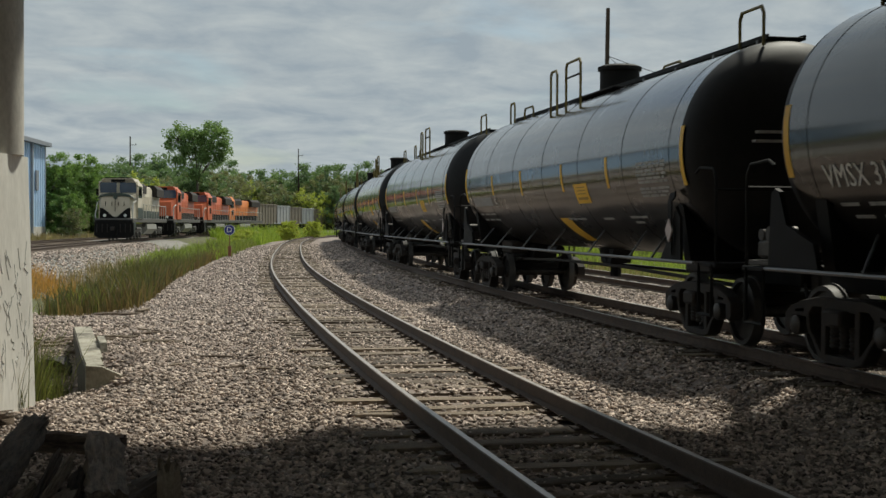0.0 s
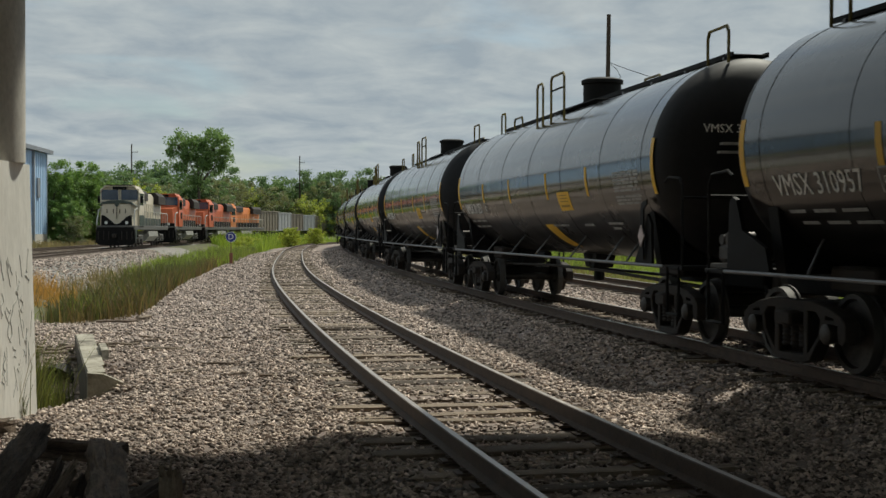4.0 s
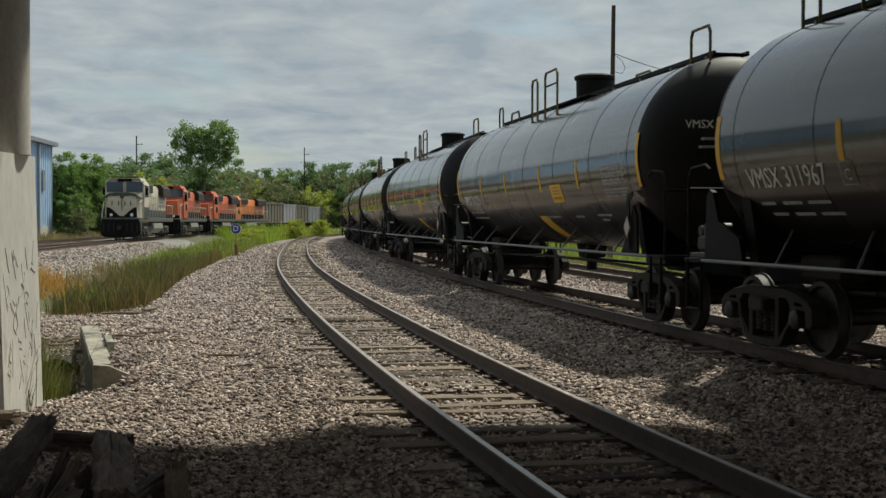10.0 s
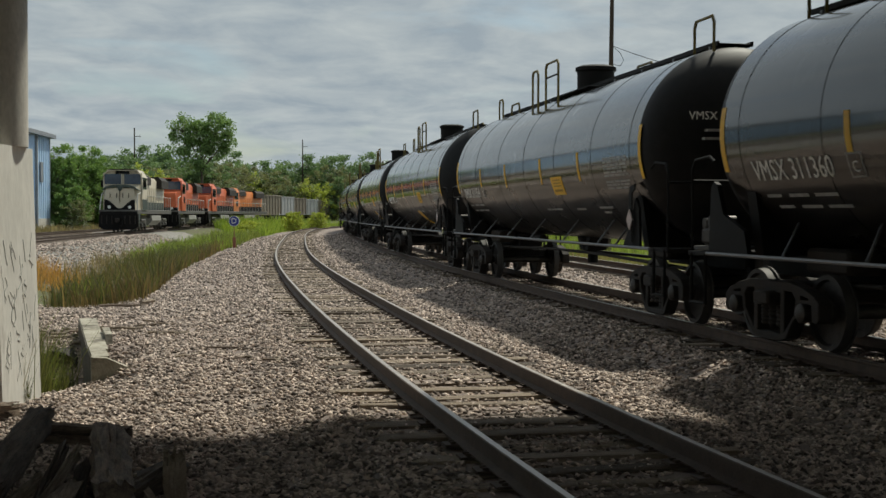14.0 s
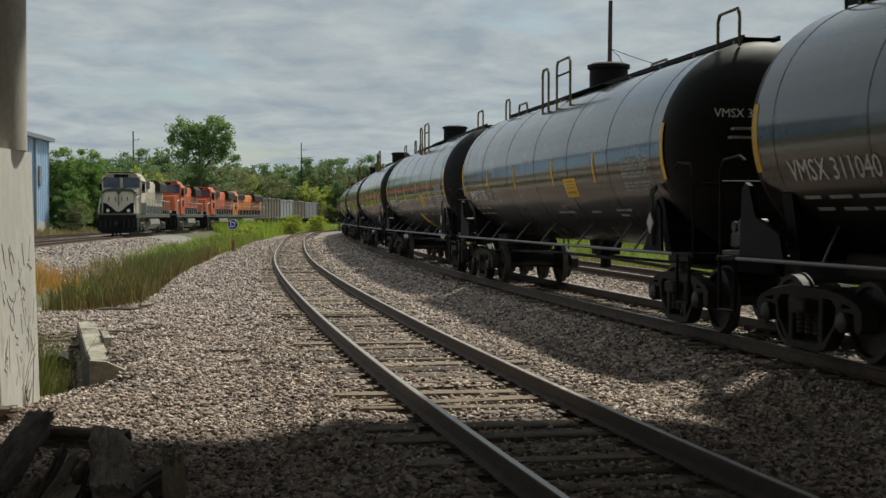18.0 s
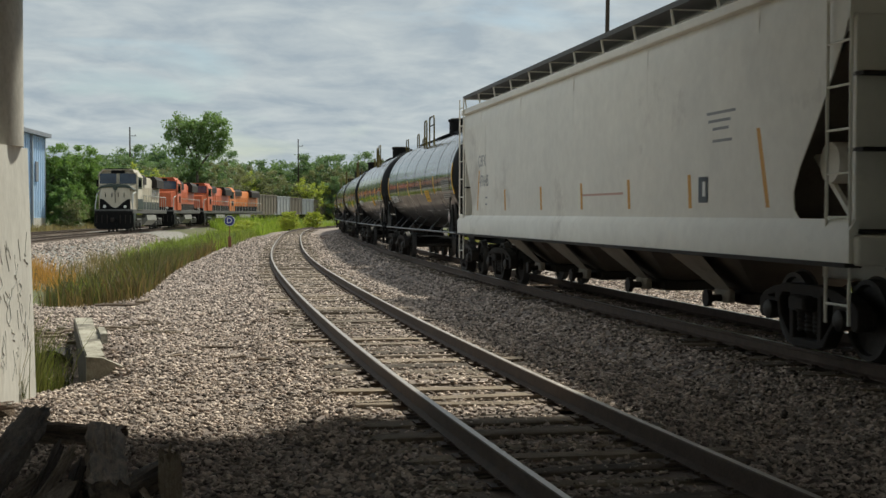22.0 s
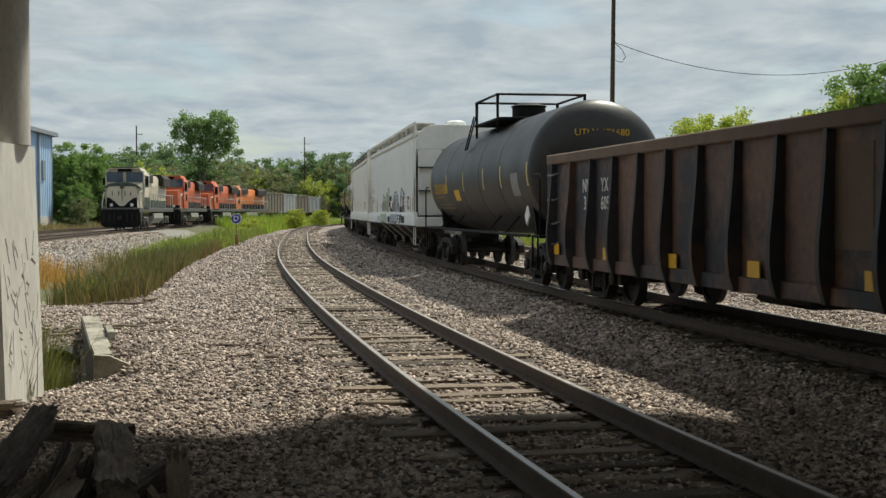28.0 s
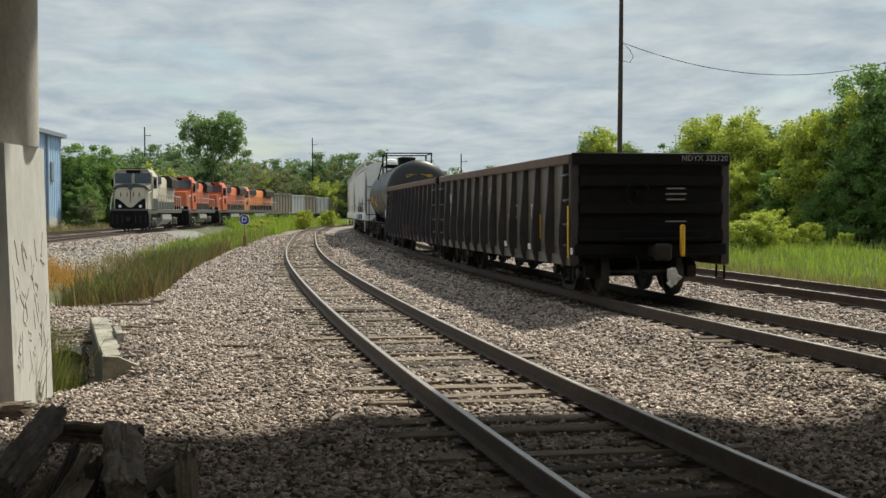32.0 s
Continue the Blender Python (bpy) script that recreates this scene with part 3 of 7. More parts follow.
def build_sideframe():
    half = [(.5, .8), (.86, .74), (1.12, .66), (1.23, .58), (1.23, .4), (1.17, .35), (1.07, .37), (1.05, .56), (.74, .56), (.71, .4), (.6, .31), (.45, .12), (.3, .08)]
    outline = half + [(-x, z) for x, z in reversed(half)]
    holes = [[(-.3, .17), (-.3, .66), (.3, .66), (.3, .17)]]
    for s in (-1, 1):
        holes.append([(s * .4, .2), (s * .4, .69), (s * .58, .685), (s * .68, .6), (s * .64, .42)])
        holes.append([(s * .8, .61), (s * .8, .655), (s * .98, .63), (s * .98, .61)])
    return plate_mesh("sideframe", outline, holes, -.09, .09, GRIME)


BEARING = Shape().lathe([(-.12, .1), (.1, .115), (.14, .115), (.16, .09), (.175, .03)], 14, "y").mesh("bearing_cap", WHEEL, 35)
SIDEFRAME = build_sideframe()


def spring_mesh():
    return Shape().lathe([(0.25 + 0.025 * i, 0.085 if i % 2 else 0.07) for i in range(11)], 10, "z").mesh("spring", GRIME, 35)


SPRINGS = spring_mesh()
BOLSTER = Shape().box(-0.2, 0.2, -1.2, 1.2, 0.5, 0.68, 0.03).box(-0.3, 0.3, -0.35, 0.35, 0.68, 0.78, 0.02).mesh("truck", GRIME)
ROLLING = []


def add_truck(car, x):
    truck = part("truck", BOLSTER, None, car, at=(x, 0, 0))
    for s in (-1, 1):
        part("sideframe", SIDEFRAME, None, truck, at=(0, s * 0.99, 0))
        for e in (-.89, .89):
            part("bearing_cap", BEARING, None, truck, at=Matrix.Translation((e, s * .99, .457)) @ pose(0, 0, 0, 0, 0, 0 if s > 0 else 180))
        for x in (-0.2, 0.0, 0.2):
            part("spring", SPRINGS, None, truck, at=(x, s * 0.99, 0))
        ROLLING.append((car, part("wheelset", WHEEL_MESH, None, truck, at=(s * 0.89, 0, 0.457)), s * 0.89))
    return truck


def add_coupler(car, x, s):
    sh = Shape().box(min(x, x + s * 0.75), max(x, x + s * 0.75), -0.09, 0.09, 0.78, 0.98, 0.02)
    sh.box(min(x + s * .6, x + s * .86), max(x + s * .6, x + s * .86), -0.16, 0.12, 0.72, 1.02, 0.04)
    part("coupler", sh, GRIME, car)
    hose = Shape().pipe([(x + s * .2, 0.3, 0.85), (x + s * .4, 0.32, 0.55), (x + s * .6, 0.3, 0.42), (x + s * .8, 0.22, 0.5)], 0.025)
    part("air_hose", hose, DARK, car)


def tank_shell(r, half, z, head=0.75):
    prof = []
    for i in range(9):
        a = math.pi / 2 * i / 8
        prof.append((-half - head * math.cos(a) + 0.0, max(r * math.sin(a), 0.02)))
    prof += [(-half + 0.01, r)] + [(half - 0.01, r)]
    for i in range(8, -1, -1):
        a = math.pi / 2 * i / 8
        prof.append((half + head * math.cos(a), max(r * math.sin(a), 0.02)))
    return Shape().lathe(prof, 72, "x", (0, 0, z))


def on_tank(x, ang, r, z, out=0.004):
    """A pose on the left side of a tank, ang degrees above its middle, x-axis running along the car as read from outside."""
    a = radians(ang)
    n = Vector((0, math.cos(a), math.sin(a)))
    right = Vector((-1, 0, 0))
    up = n.cross(right)
    m = Matrix((right, up, n)).transposed().to_4x4()
    m.translation = Vector((x, n.y * (r + out), z + n.z * (r + out)))
    return m


def patch(x0, x1, a0, a1, r, z, out=0.006, lean=0.0, n=6):
    """A sheet that hugs the tank's left side from x0 to x1 and a0 to a1 degrees."""
    sh = Shape()
    vs = []
    for i in range(n + 1):
        a = a0 + (a1 - a0) * i / n
        dx = lean * (i / n - 0.5)
        for x in (x0 + dx, x1 + dx):
            for o in (out - 0.004, out):
                t = radians(a)
                vs.append((x, math.cos(t) * (r + o), z + math.sin(t) * (r + o)))
    fs = []
    for i in range(n):
        k = i * 4
        fs += [(k + 1, k + 3, k + 7, k + 5), (k, k + 1, k + 5, k + 4), (k + 2, k + 6, k + 7, k + 3)]
    fs += [(0, 2, 3, 1), (n * 4, n * 4 + 1, n * 4 + 3, n * 4 + 2)]
    return sh.add(vs, fs)


TANK_R, TANK_Z, TANK_HALF = 1.5, 2.62, 7.45
TANK_LEN = 18.0


HEADBLACK = material("dull_black_head_paint", (0.004, 0.0042, 0.005), (0.012, 0.0122, 0.0135), 0.6, 1.1, bump=0.05, spec=0.25, fine=9, worn=(0.02, 0.0185, 0.0175), amount=0.2)
STENCIL = material("worn_white_stencil", (0.2, 0.2, 0.195), (0.42, 0.42, 0.41), 0.6, 12, bump=0.02)
NOTICEINK = material("faded_notice_print", (0.3, 0.17, 0.02), (0.4, 0.24, 0.03), 0.6, 9, bump=0)


def build_tank_car(swoosh=True):
    car = thing("tank_car", "glossy black tank car with yellow stripes and white lettering", "tank car", "black tank cars of the freight train")
    R, Z, H = TANK_R, TANK_Z, TANK_HALF
    shell = tank_shell(R, H, Z).mesh("tank", [TANKBLACK, HEADBLACK], 30)
    # the two ends take an uncoated dull paint, to keep bright reflections off
    for face in shell.polygons:
        if abs(face.center.x) > H + .02:
            face.material_index = 1
    part("tank", shell, None, car, "glossy black steel tank with dull ends")
    for x in (-7.0, -4.9, -2.45, 0.0, 2.45, 5.0, 7.0):
        part("seam", Shape().lathe([(x - 0.012, R - 0.01), (x - 0.012, R + 0.005), (x + 0.012, R + 0.005), (x + 0.012, R - 0.01)], 72, "x", (0, 0, Z)), TANKBLACK, car)
    for s in (-1, 1):
        xe = s * 8.62
        part("stub_sill", Shape().box(min(s * 5.4, xe), max(s * 5.4, xe), -0.28, 0.28, 0.8, 1.14, 0.02), DARK, car)
        part("end_platform", Shape().box(min(s * 8.0, xe), max(s * 8.0, xe), -1.45, 1.45, 1.06, 1.12, 0.01), DARK, car)
        sad = Shape().prism([(-1.2, 1.1), (1.2, 1.1), (1.32, 1.88), (1.2, 1.7), (0.7, 1.28), (0, 1.13), (-0.7, 1.28), (-1.2, 1.7), (-1.32, 1.88)], "x", s * 7.0 - .12, s * 7.0 + .12)
        part("saddle", sad, DARK, car)
        for y in (-1, 1):
            if s > 0:
                part("gusset_plate", Shape().prism([(7.93, 1.1), (7.86, 1.95), (7.78, 2.02), (7.68, 1.98), (7.5, 1.6), (6.9, 1.4), (6.8, 1.12)], "y", y * 1.43 - 0.03, y * 1.43 + 0.03), DARK, car, "black end plate beside the tank")
            else:
                part("gusset_plate", Shape().prism([(-7.3, 1.1), (-7.26, 1.7), (-7.1, 1.85), (-6.9, 1.5), (-6.5, 1.12)], "y", y * 1.4 - 0.02, y * 1.4 + 0.02), DARK, car, "black end plate beside the tank")
            part("grab_rail", Shape().pipe([(s * 8.55, y * 1.42, 1.1), (s * 8.55, y * 1.42, 2.2), (s * 8.45, y * 1.42, 2.32), (s * 8.0, y * 1.42, 2.35), (s * 7.85, y * 1.42, 2.28)], 0.019), DARK, car)
            part("sill_step", Shape().pipe([(s * 8.5, y * 1.45, 1.1), (s * 8.5, y * 1.45, 0.45), (s * 8.05, y * 1.45, 0.45), (s * 8.05, y * 1.45, 1.1)], 0.02), DARK, car)
        part("end_rail", Shape().pipe([(s * 8.58, -1.42, 2.05), (s * 8.58, 1.42, 2.05)], 0.02), DARK, car)
        part("brake_rigging", Shape().box(s * 6.2 - .5, s * 6.2 + .5, 0.3, 0.75, 0.9, 1.2, 0.04).rod((s * 5.2, 0.6, 0.8), (s * 7.9, 0.6, 0.75), 0.02), GRIME, car)
        add_truck(car, s * 7.0)
        add_coupler(car, s * 8.55, s)
    for y in (-1, 1):
        part("side_handrail", Shape().pipe([(-7.95, y * 1.48, 1.1), (7.95, y * 1.48, 1.1)], 0.024, 8), PIPE, car, "long grey pipe handrail")
        for x in (-6.2, -5.2, -3.0, -0.45, 1.7, 4.1, 5.9):
            part("strut", Shape().rod((x, y * 1.48, 1.08), (x + 0.45, y * 1.02, 1.5), 0.017), PIPE, car)
    # fittings under the belly
    part("outlet", Shape().lathe([(0.85, 0.2), (1.15, 0.3)], 16, "z").rod((0, 0, .85), (0, 0, .6), 0.11), DARK, car)
    part("skid", Shape().prism([(-0.5, 1.16), (0.5, 1.16), (0.28, 0.86), (-0.28, 0.86)], "y", -0.2, 0.2), DARK, car)
    part("brake_pipe", Shape().pipe([(-7.5, 0.5, 0.75), (-2, 0.5, 0.85), (2, 0.5, 0.85), (7.5, 0.5, 0.75)], 0.03), GRIME, car)
    part("brake_cylinder", Shape().rod((2.4, 0.45, 1.06), (3.2, 0.45, 1.06), 0.09, 14), DARK, car)
    for y in (-1.46,):
        part("running_board", Shape().box(-5.4, 5.4, y - 0.05, y + 0.05, 0.66, 0.72).box(-5.4, 5.4, y - .03, y + .03, 0.86, 0.9), DARK, car)
    # along the top
    zt = Z + R
    part("roof_walk", Shape().box(-7.5, 7.5, -0.26, 0.26, zt + 0.03, zt + 0.05, 0.008), DARK, car)
    for y in (-0.27, 0.27):
        part("walk_edge", Shape().box(-7.5, 7.5, y - 0.015, y + 0.015, zt + 0.01, zt + 0.08), DARK, car)
    for x in np.linspace(-7.2, 7.2, 10):
        part("walk_bracket", Shape().box(x - .03, x + .03, -0.3, 0.3, zt - 0.06, zt + 0.03), PIPE, car)
    for x, w, up in ((-7.25, .4, .44), (7.1, .22, .44), (5.45, .42, .2)):
        part("roof_hoop", Shape().pipe([(x - w, .4, zt - .1), (x - w, .4, zt + up - .1), (x - w + .07, .4, zt + up), (x + w - .07, .4, zt + up), (x + w, .4, zt + up - .1), (x + w, .4, zt - .1)], .024), YELLOWDARK, car)
    part("dome_platform", Shape().box(-1.6, 1.1, -.6, .6, zt - 0.06, zt - 0.02, 0.01), DARK, car)
    part("manway", Shape().lathe([(zt - 0.1, 0.38), (zt + 0.42, 0.38), (zt + 0.42, 0.42), (zt + 0.49, 0.42), (zt + 0.53, 0.32)], 28, "z", (-0.15, 0, 0)), DARK, car, "black round valve housing")
    for y in (-0.98, 0.98):
        for x0, x1, top in ((-.85, .14, .56),):
            part("platform_rail", Shape().pipe([(x0, y, zt - .4), (x0, y, zt + top - .08), (x0 + .08, y, zt + top), (x1 - .08, y, zt + top), (x1, y, zt + top - .08), (x1, y, zt - .4)], 0.026), YELLOWDARK, car)
            part("mid_rail", Shape().pipe([(x0, y, zt + top * .5), (x1, y, zt + top * .5)], 0.02), DARK, car)
    part("platform_rail", Shape().pipe([(.8, .98, zt - .4), (.8, .98, zt + .44), (.88, .98, zt + .52), (1.2, .98, zt + .52), (1.28, .98, zt + .44), (1.28, .98, zt - .4)], .026), YELLOWDARK, car)
    # yellow reflective stripes and markings
    for x in (4.45, 1.75, -1.4, -4.1):
        part("reflective_stripe", patch(x - .055, x + .055, -17, 2, R, Z), YELLOW, car, "yellow reflective stripe")
    for x in (7.45, -7.5):
        part("reflective_stripe", patch(x - .06, x + .06, -19, 12, R, Z), YELLOW, car, "yellow reflective stripe")
    part("placard", patch(-2.9, -2.1, -26, -12.5, R, Z), YELLOW, car, "yellow notice with dark lettering")
    for k, (w, a) in enumerate(((0.5, -14.8), (0.5, -17), (0.5, -19.2), (0.56, -22.5))):
        part("notice_line", patch(-2.5 - w / 2, -2.5 + w / 2, a - .35 - (k == 3) * .5, a + .35 + (k == 3) * .5, R, Z, 0.009), NOTICEINK, car)
    if swoosh:
        part("yellow_flash", patch(-1.1, -0.45, -62, -37, R, Z, 0.006, lean=0.3, n=12), YELLOW, car, "slanted yellow flash")
    for x0, x1, a in ((-1.1, -.85, -38), (-1.4, -1.15, -38), (-2.0, -1.45, -38), (-3.6, -3.05, -38), (-5.3, -4.5, -37), (-5.0, -4.6, -41)):
        part("small_writing", patch(x0, x1, a - .8, a + .8, R, Z), STENCIL, car)
    rows = random.Random(6)
    block = Shape()
    for i in range(9):
        top = -4 - i * 2.15 - (1.6 if i > 5 else 0)
        x = -5.6
        while x > -6.75:
            w = rows.uniform(.1, .34)
            line = patch(max(x - w, -6.85), x, top - 1.3, top, R, Z, n=2)
            block.add(line.v, line.f)
            x -= w + rows.uniform(.03, .07)
    part("data_block", block, STENCIL, car, "faded white block of small print")
    for k, a in enumerate((-32, -38)):
        for x0, x1 in ((6.3, 6.65), (5.65, 6.1), (5.0, 5.5)):
            part("small_writing", patch(x0 - k * .15, x1 - k * .15, a - .8, a + .8, R, Z), STENCIL, car)
    box = patch(4.25, 4.55, -25, -14.5, R, Z)
    part("stencil_box", box, DIMWHITE, car)
    part("stencil_fill", patch(4.28, 4.52, -24.2, -15.3, R, Z, 0.009), TANKBLACK, car)
    words("stencil_letter", "C", 0.18, WHITEP, car, on_tank(4.4, -20.5, R, Z, 0.012))
    # placards on the diamond holders
    part("placard_bracket", Shape().prism([(-7.06, 1.18), (-6.94, 1.18), (-6.92, 1.9), (-6.98, 2.02), (-7.2, 2.06), (-7.2, 1.98), (-7.06, 1.92)], "y", 1.45, 1.47), DARK, car)
    part("hazard_placard", Shape().prism([(-7.14, 1.52), (-7.0, 1.36), (-6.86, 1.52), (-7.0, 1.68)], "y", 1.475, 1.49), PLACARD, car, "faded diamond hazard placard")
    part("brake_valve", Shape().box(8.02, 8.42, 1.0, 1.36, 1.2, 1.44, .05).rod((8.1, 1.02, 1.5), (8.1, 1.36, 1.5), .09, 12).rod((8.34, 1.0, 1.49), (8.34, 1.34, 1.49), .07, 12).box(7.95, 8.5, .95, 1.42, 1.13, 1.19, .01), WHEEL, car, "grey brake valve on the end platform")
    for k, (y0, w, h) in enumerate(((.5, .42, .035), (.5, .5, .035))):
        part("end_writing", Shape().box(-8.225, -8.1, y0 - w / 2, y0 + w / 2, 2.8 - k * .12, 2.8 - k * .12 + h), STENCIL, car)
    return car


YELLOWDARK = material("worn_yellow_and_black_rail", (0.03, 0.026, 0.01), (0.2, 0.15, 0.02), 0.6, 4, bump=0.1)
DIMWHITE = material("faded_white_stencil", (0.16, 0.16, 0.155), (0.34, 0.34, 0.33), 0.6, 12, bump=0.02)


def build_short_tank():
    car = thing("tank_car", "dull black tank car with yellow lettering and a top platform", "tank car")
    R, Z, H = 1.43, 2.46, 6.6
    part("tank", tank_shell(R, H, Z, 0.6), TANKDULL, car, "dull black steel tank", 30)
    for x in (-3.6, -1.2, 1.2, 3.6):
        part("seam", Shape().lathe([(x - .012, R - .01), (x - .012, R + .005), (x + .012, R + .005), (x + .012, R - .01)], 72, "x", (0, 0, Z)), TANKDULL, car)
    for s in (-1, 1):
        xe = s * 7.75
        part("stub_sill", Shape().box(min(s * 4.6, xe), max(s * 4.6, xe), -.28, .28, .8, 1.14, .02), DARK, car)
        part("end_platform", Shape().box(min(s * 7.0, xe), max(s * 7.0, xe), -1.45, 1.45, 1.06, 1.12, .01), DARK, car)
        part("saddle", Shape().prism([(-1.1, 1.04), (1.1, 1.04), (1.2, 1.72), (1.1, 1.52), (.7, 1.22), (0, 1.05), (-.7, 1.22), (-1.1, 1.52), (-1.2, 1.72)], "x", s * 6.0 - .12, s * 6.0 + .12), DARK, car)
        for y in (-1, 1):
            part("grab_rail", Shape().pipe([(s * 7.65, y * 1.42, 1.1), (s * 7.65, y * 1.42, 2.2), (s * 7.55, y * 1.42, 2.32), (s * 7.1, y * 1.42, 2.32)], .022), DARK, car)
            part("sill_step", Shape().pipe([(s * 7.6, y * 1.45, 1.1), (s * 7.6, y * 1.45, .45), (s * 7.15, y * 1.45, .45), (s * 7.15, y * 1.45, 1.1)], .02), DARK, car)
        add_truck(car, s * 6.0)
        add_coupler(car, s * 7.65, s)
    for y in (-1, 1):
        part("side_handrail", Shape().pipe([(-7.0, y * 1.48, 1.1), (7.0, y * 1.48, 1.1)], .035, 8), DARK, car)
        for x in (-4.5, -2.5, 2.5, 4.5):
            part("strut", Shape().rod((x, y * 1.48, 1.08), (x + .4, y * 1.02, 1.5), .022), DARK, car)
    zt = Z + R
    part("dome_platform", Shape().box(-2.1, 1.1, -1.1, 1.1, zt - .1, zt - .04, .01), DARK, car)
    part("manway", Shape().lathe([(zt - .1, .42), (zt + .3, .42), (zt + .34, .46), (zt + .4, .3)], 28, "z", (-.5, 0, 0)), DARK, car, "black round valve housing")
    for y in (-1.08, 1.08):
        part("platform_rail", Shape().pipe([(-1.85, y, zt - .4), (-1.85, y, zt + .52), (.85, y, zt + .52), (.85, y, zt - .4)], .03), DARK, car)
    for x in (-1.85, .85):
        part("platform_rail", Shape().pipe([(x, -1.08, zt + .52), (x, 1.08, zt + .52)], .03), DARK, car)
    part("ladder", Shape().pipe([(.95, 1.08, zt + .2), (.95, 1.32, zt - .7)], .022).pipe([(1.25, 1.08, zt + .2), (1.25, 1.32, zt - .7)], .022), DARK, car)
    for x in (6.6, 3.7, 1.05, -1.75, -3.8, -6.5):
        part("reflective_stripe", patch(x - .05, x + .05, -14, 6, R, Z), CREAMTAPE, car, "pale reflective stripe")
    part("placard", patch(1.8, 2.55, -24, -12, R, Z), YELLOW, car, "yellow notice")
    words("reporting_mark", "UTLX 671680", .42, YELLOW, car, on_tank(4.8, -10, R, Z), narrow=.85)
    for a, runs in ((-19, (5.6, 5.2, 4.85)), (-28, (5.4, 4.9, 4.2, 3.8)), (-33, (5.3, 4.75, 4.3, 3.75))):
        for x in runs:
            part("small_writing", patch(x - .32, x, a - .8, a + .8, R, Z), NOTICEINK, car)
    part("data_block", patch(-5.6, -4.9, -22, -2, R, Z), DIMWHITE, car)
    # end lettering
    for zz, w, h in ((3.14, .2, .025), (3.04, .14, .025), (2.95, .24, .025), (2.86, .16, .025)):
        part("end_writing", Shape().box(-7.13, -6.9, -w, w, zz - .16, zz + h - .16), YELLOW, car)
    m = Matrix(((0, 0, -1), (-1, 0, 0), (0, 1, 0))).to_4x4()
    m.translation = (-7.1, 0, 3.18)
    words("end_mark", "UTLX 671680", .2, YELLOW, car, m)
    part("hazard_placard", Shape().prism([(-6.9, 1.5), (-6.7, 1.3), (-6.5, 1.5), (-6.7, 1.7)], "y", 1.44, 1.47), WHITEP, car, "white diamond placard")
    return car


TANKDULL = material("dull_black_tank_paint", (.01, .0095, .0092), (.03, .0275, .0258), .42, 1.1, spec=.4, bump=.08, fine=9, worn=(.05, .044, .039), amount=.25)
CREAMTAPE = material("pale_yellow_reflective_tape", (.6, .45, .14), (.74, .6, .26), .5, 9, bump=0)


APRON = material("dusty_tan_apron_paint", (.2, .172, .14), (.36, .32, .265), .75, 2, bump=.1, worn=(.12, .1, .08), amount=.25)
PLACARD = material("pinkish_placard", (.42, .34, .33), (.6, .52, .5), .6, 8, bump=0)
# dusty car paint of bays and slope sheets, darkened to stand for shade
BAYSHADE = material("shaded_dusty_bay_paint", (.075, .062, .05), (.17, .145, .12), .85, 2, bump=.15)
GRATING = material("dark_walk_grating", (.06, .06, .06), (.13, .13, .125), .7, 9, bump=.3)


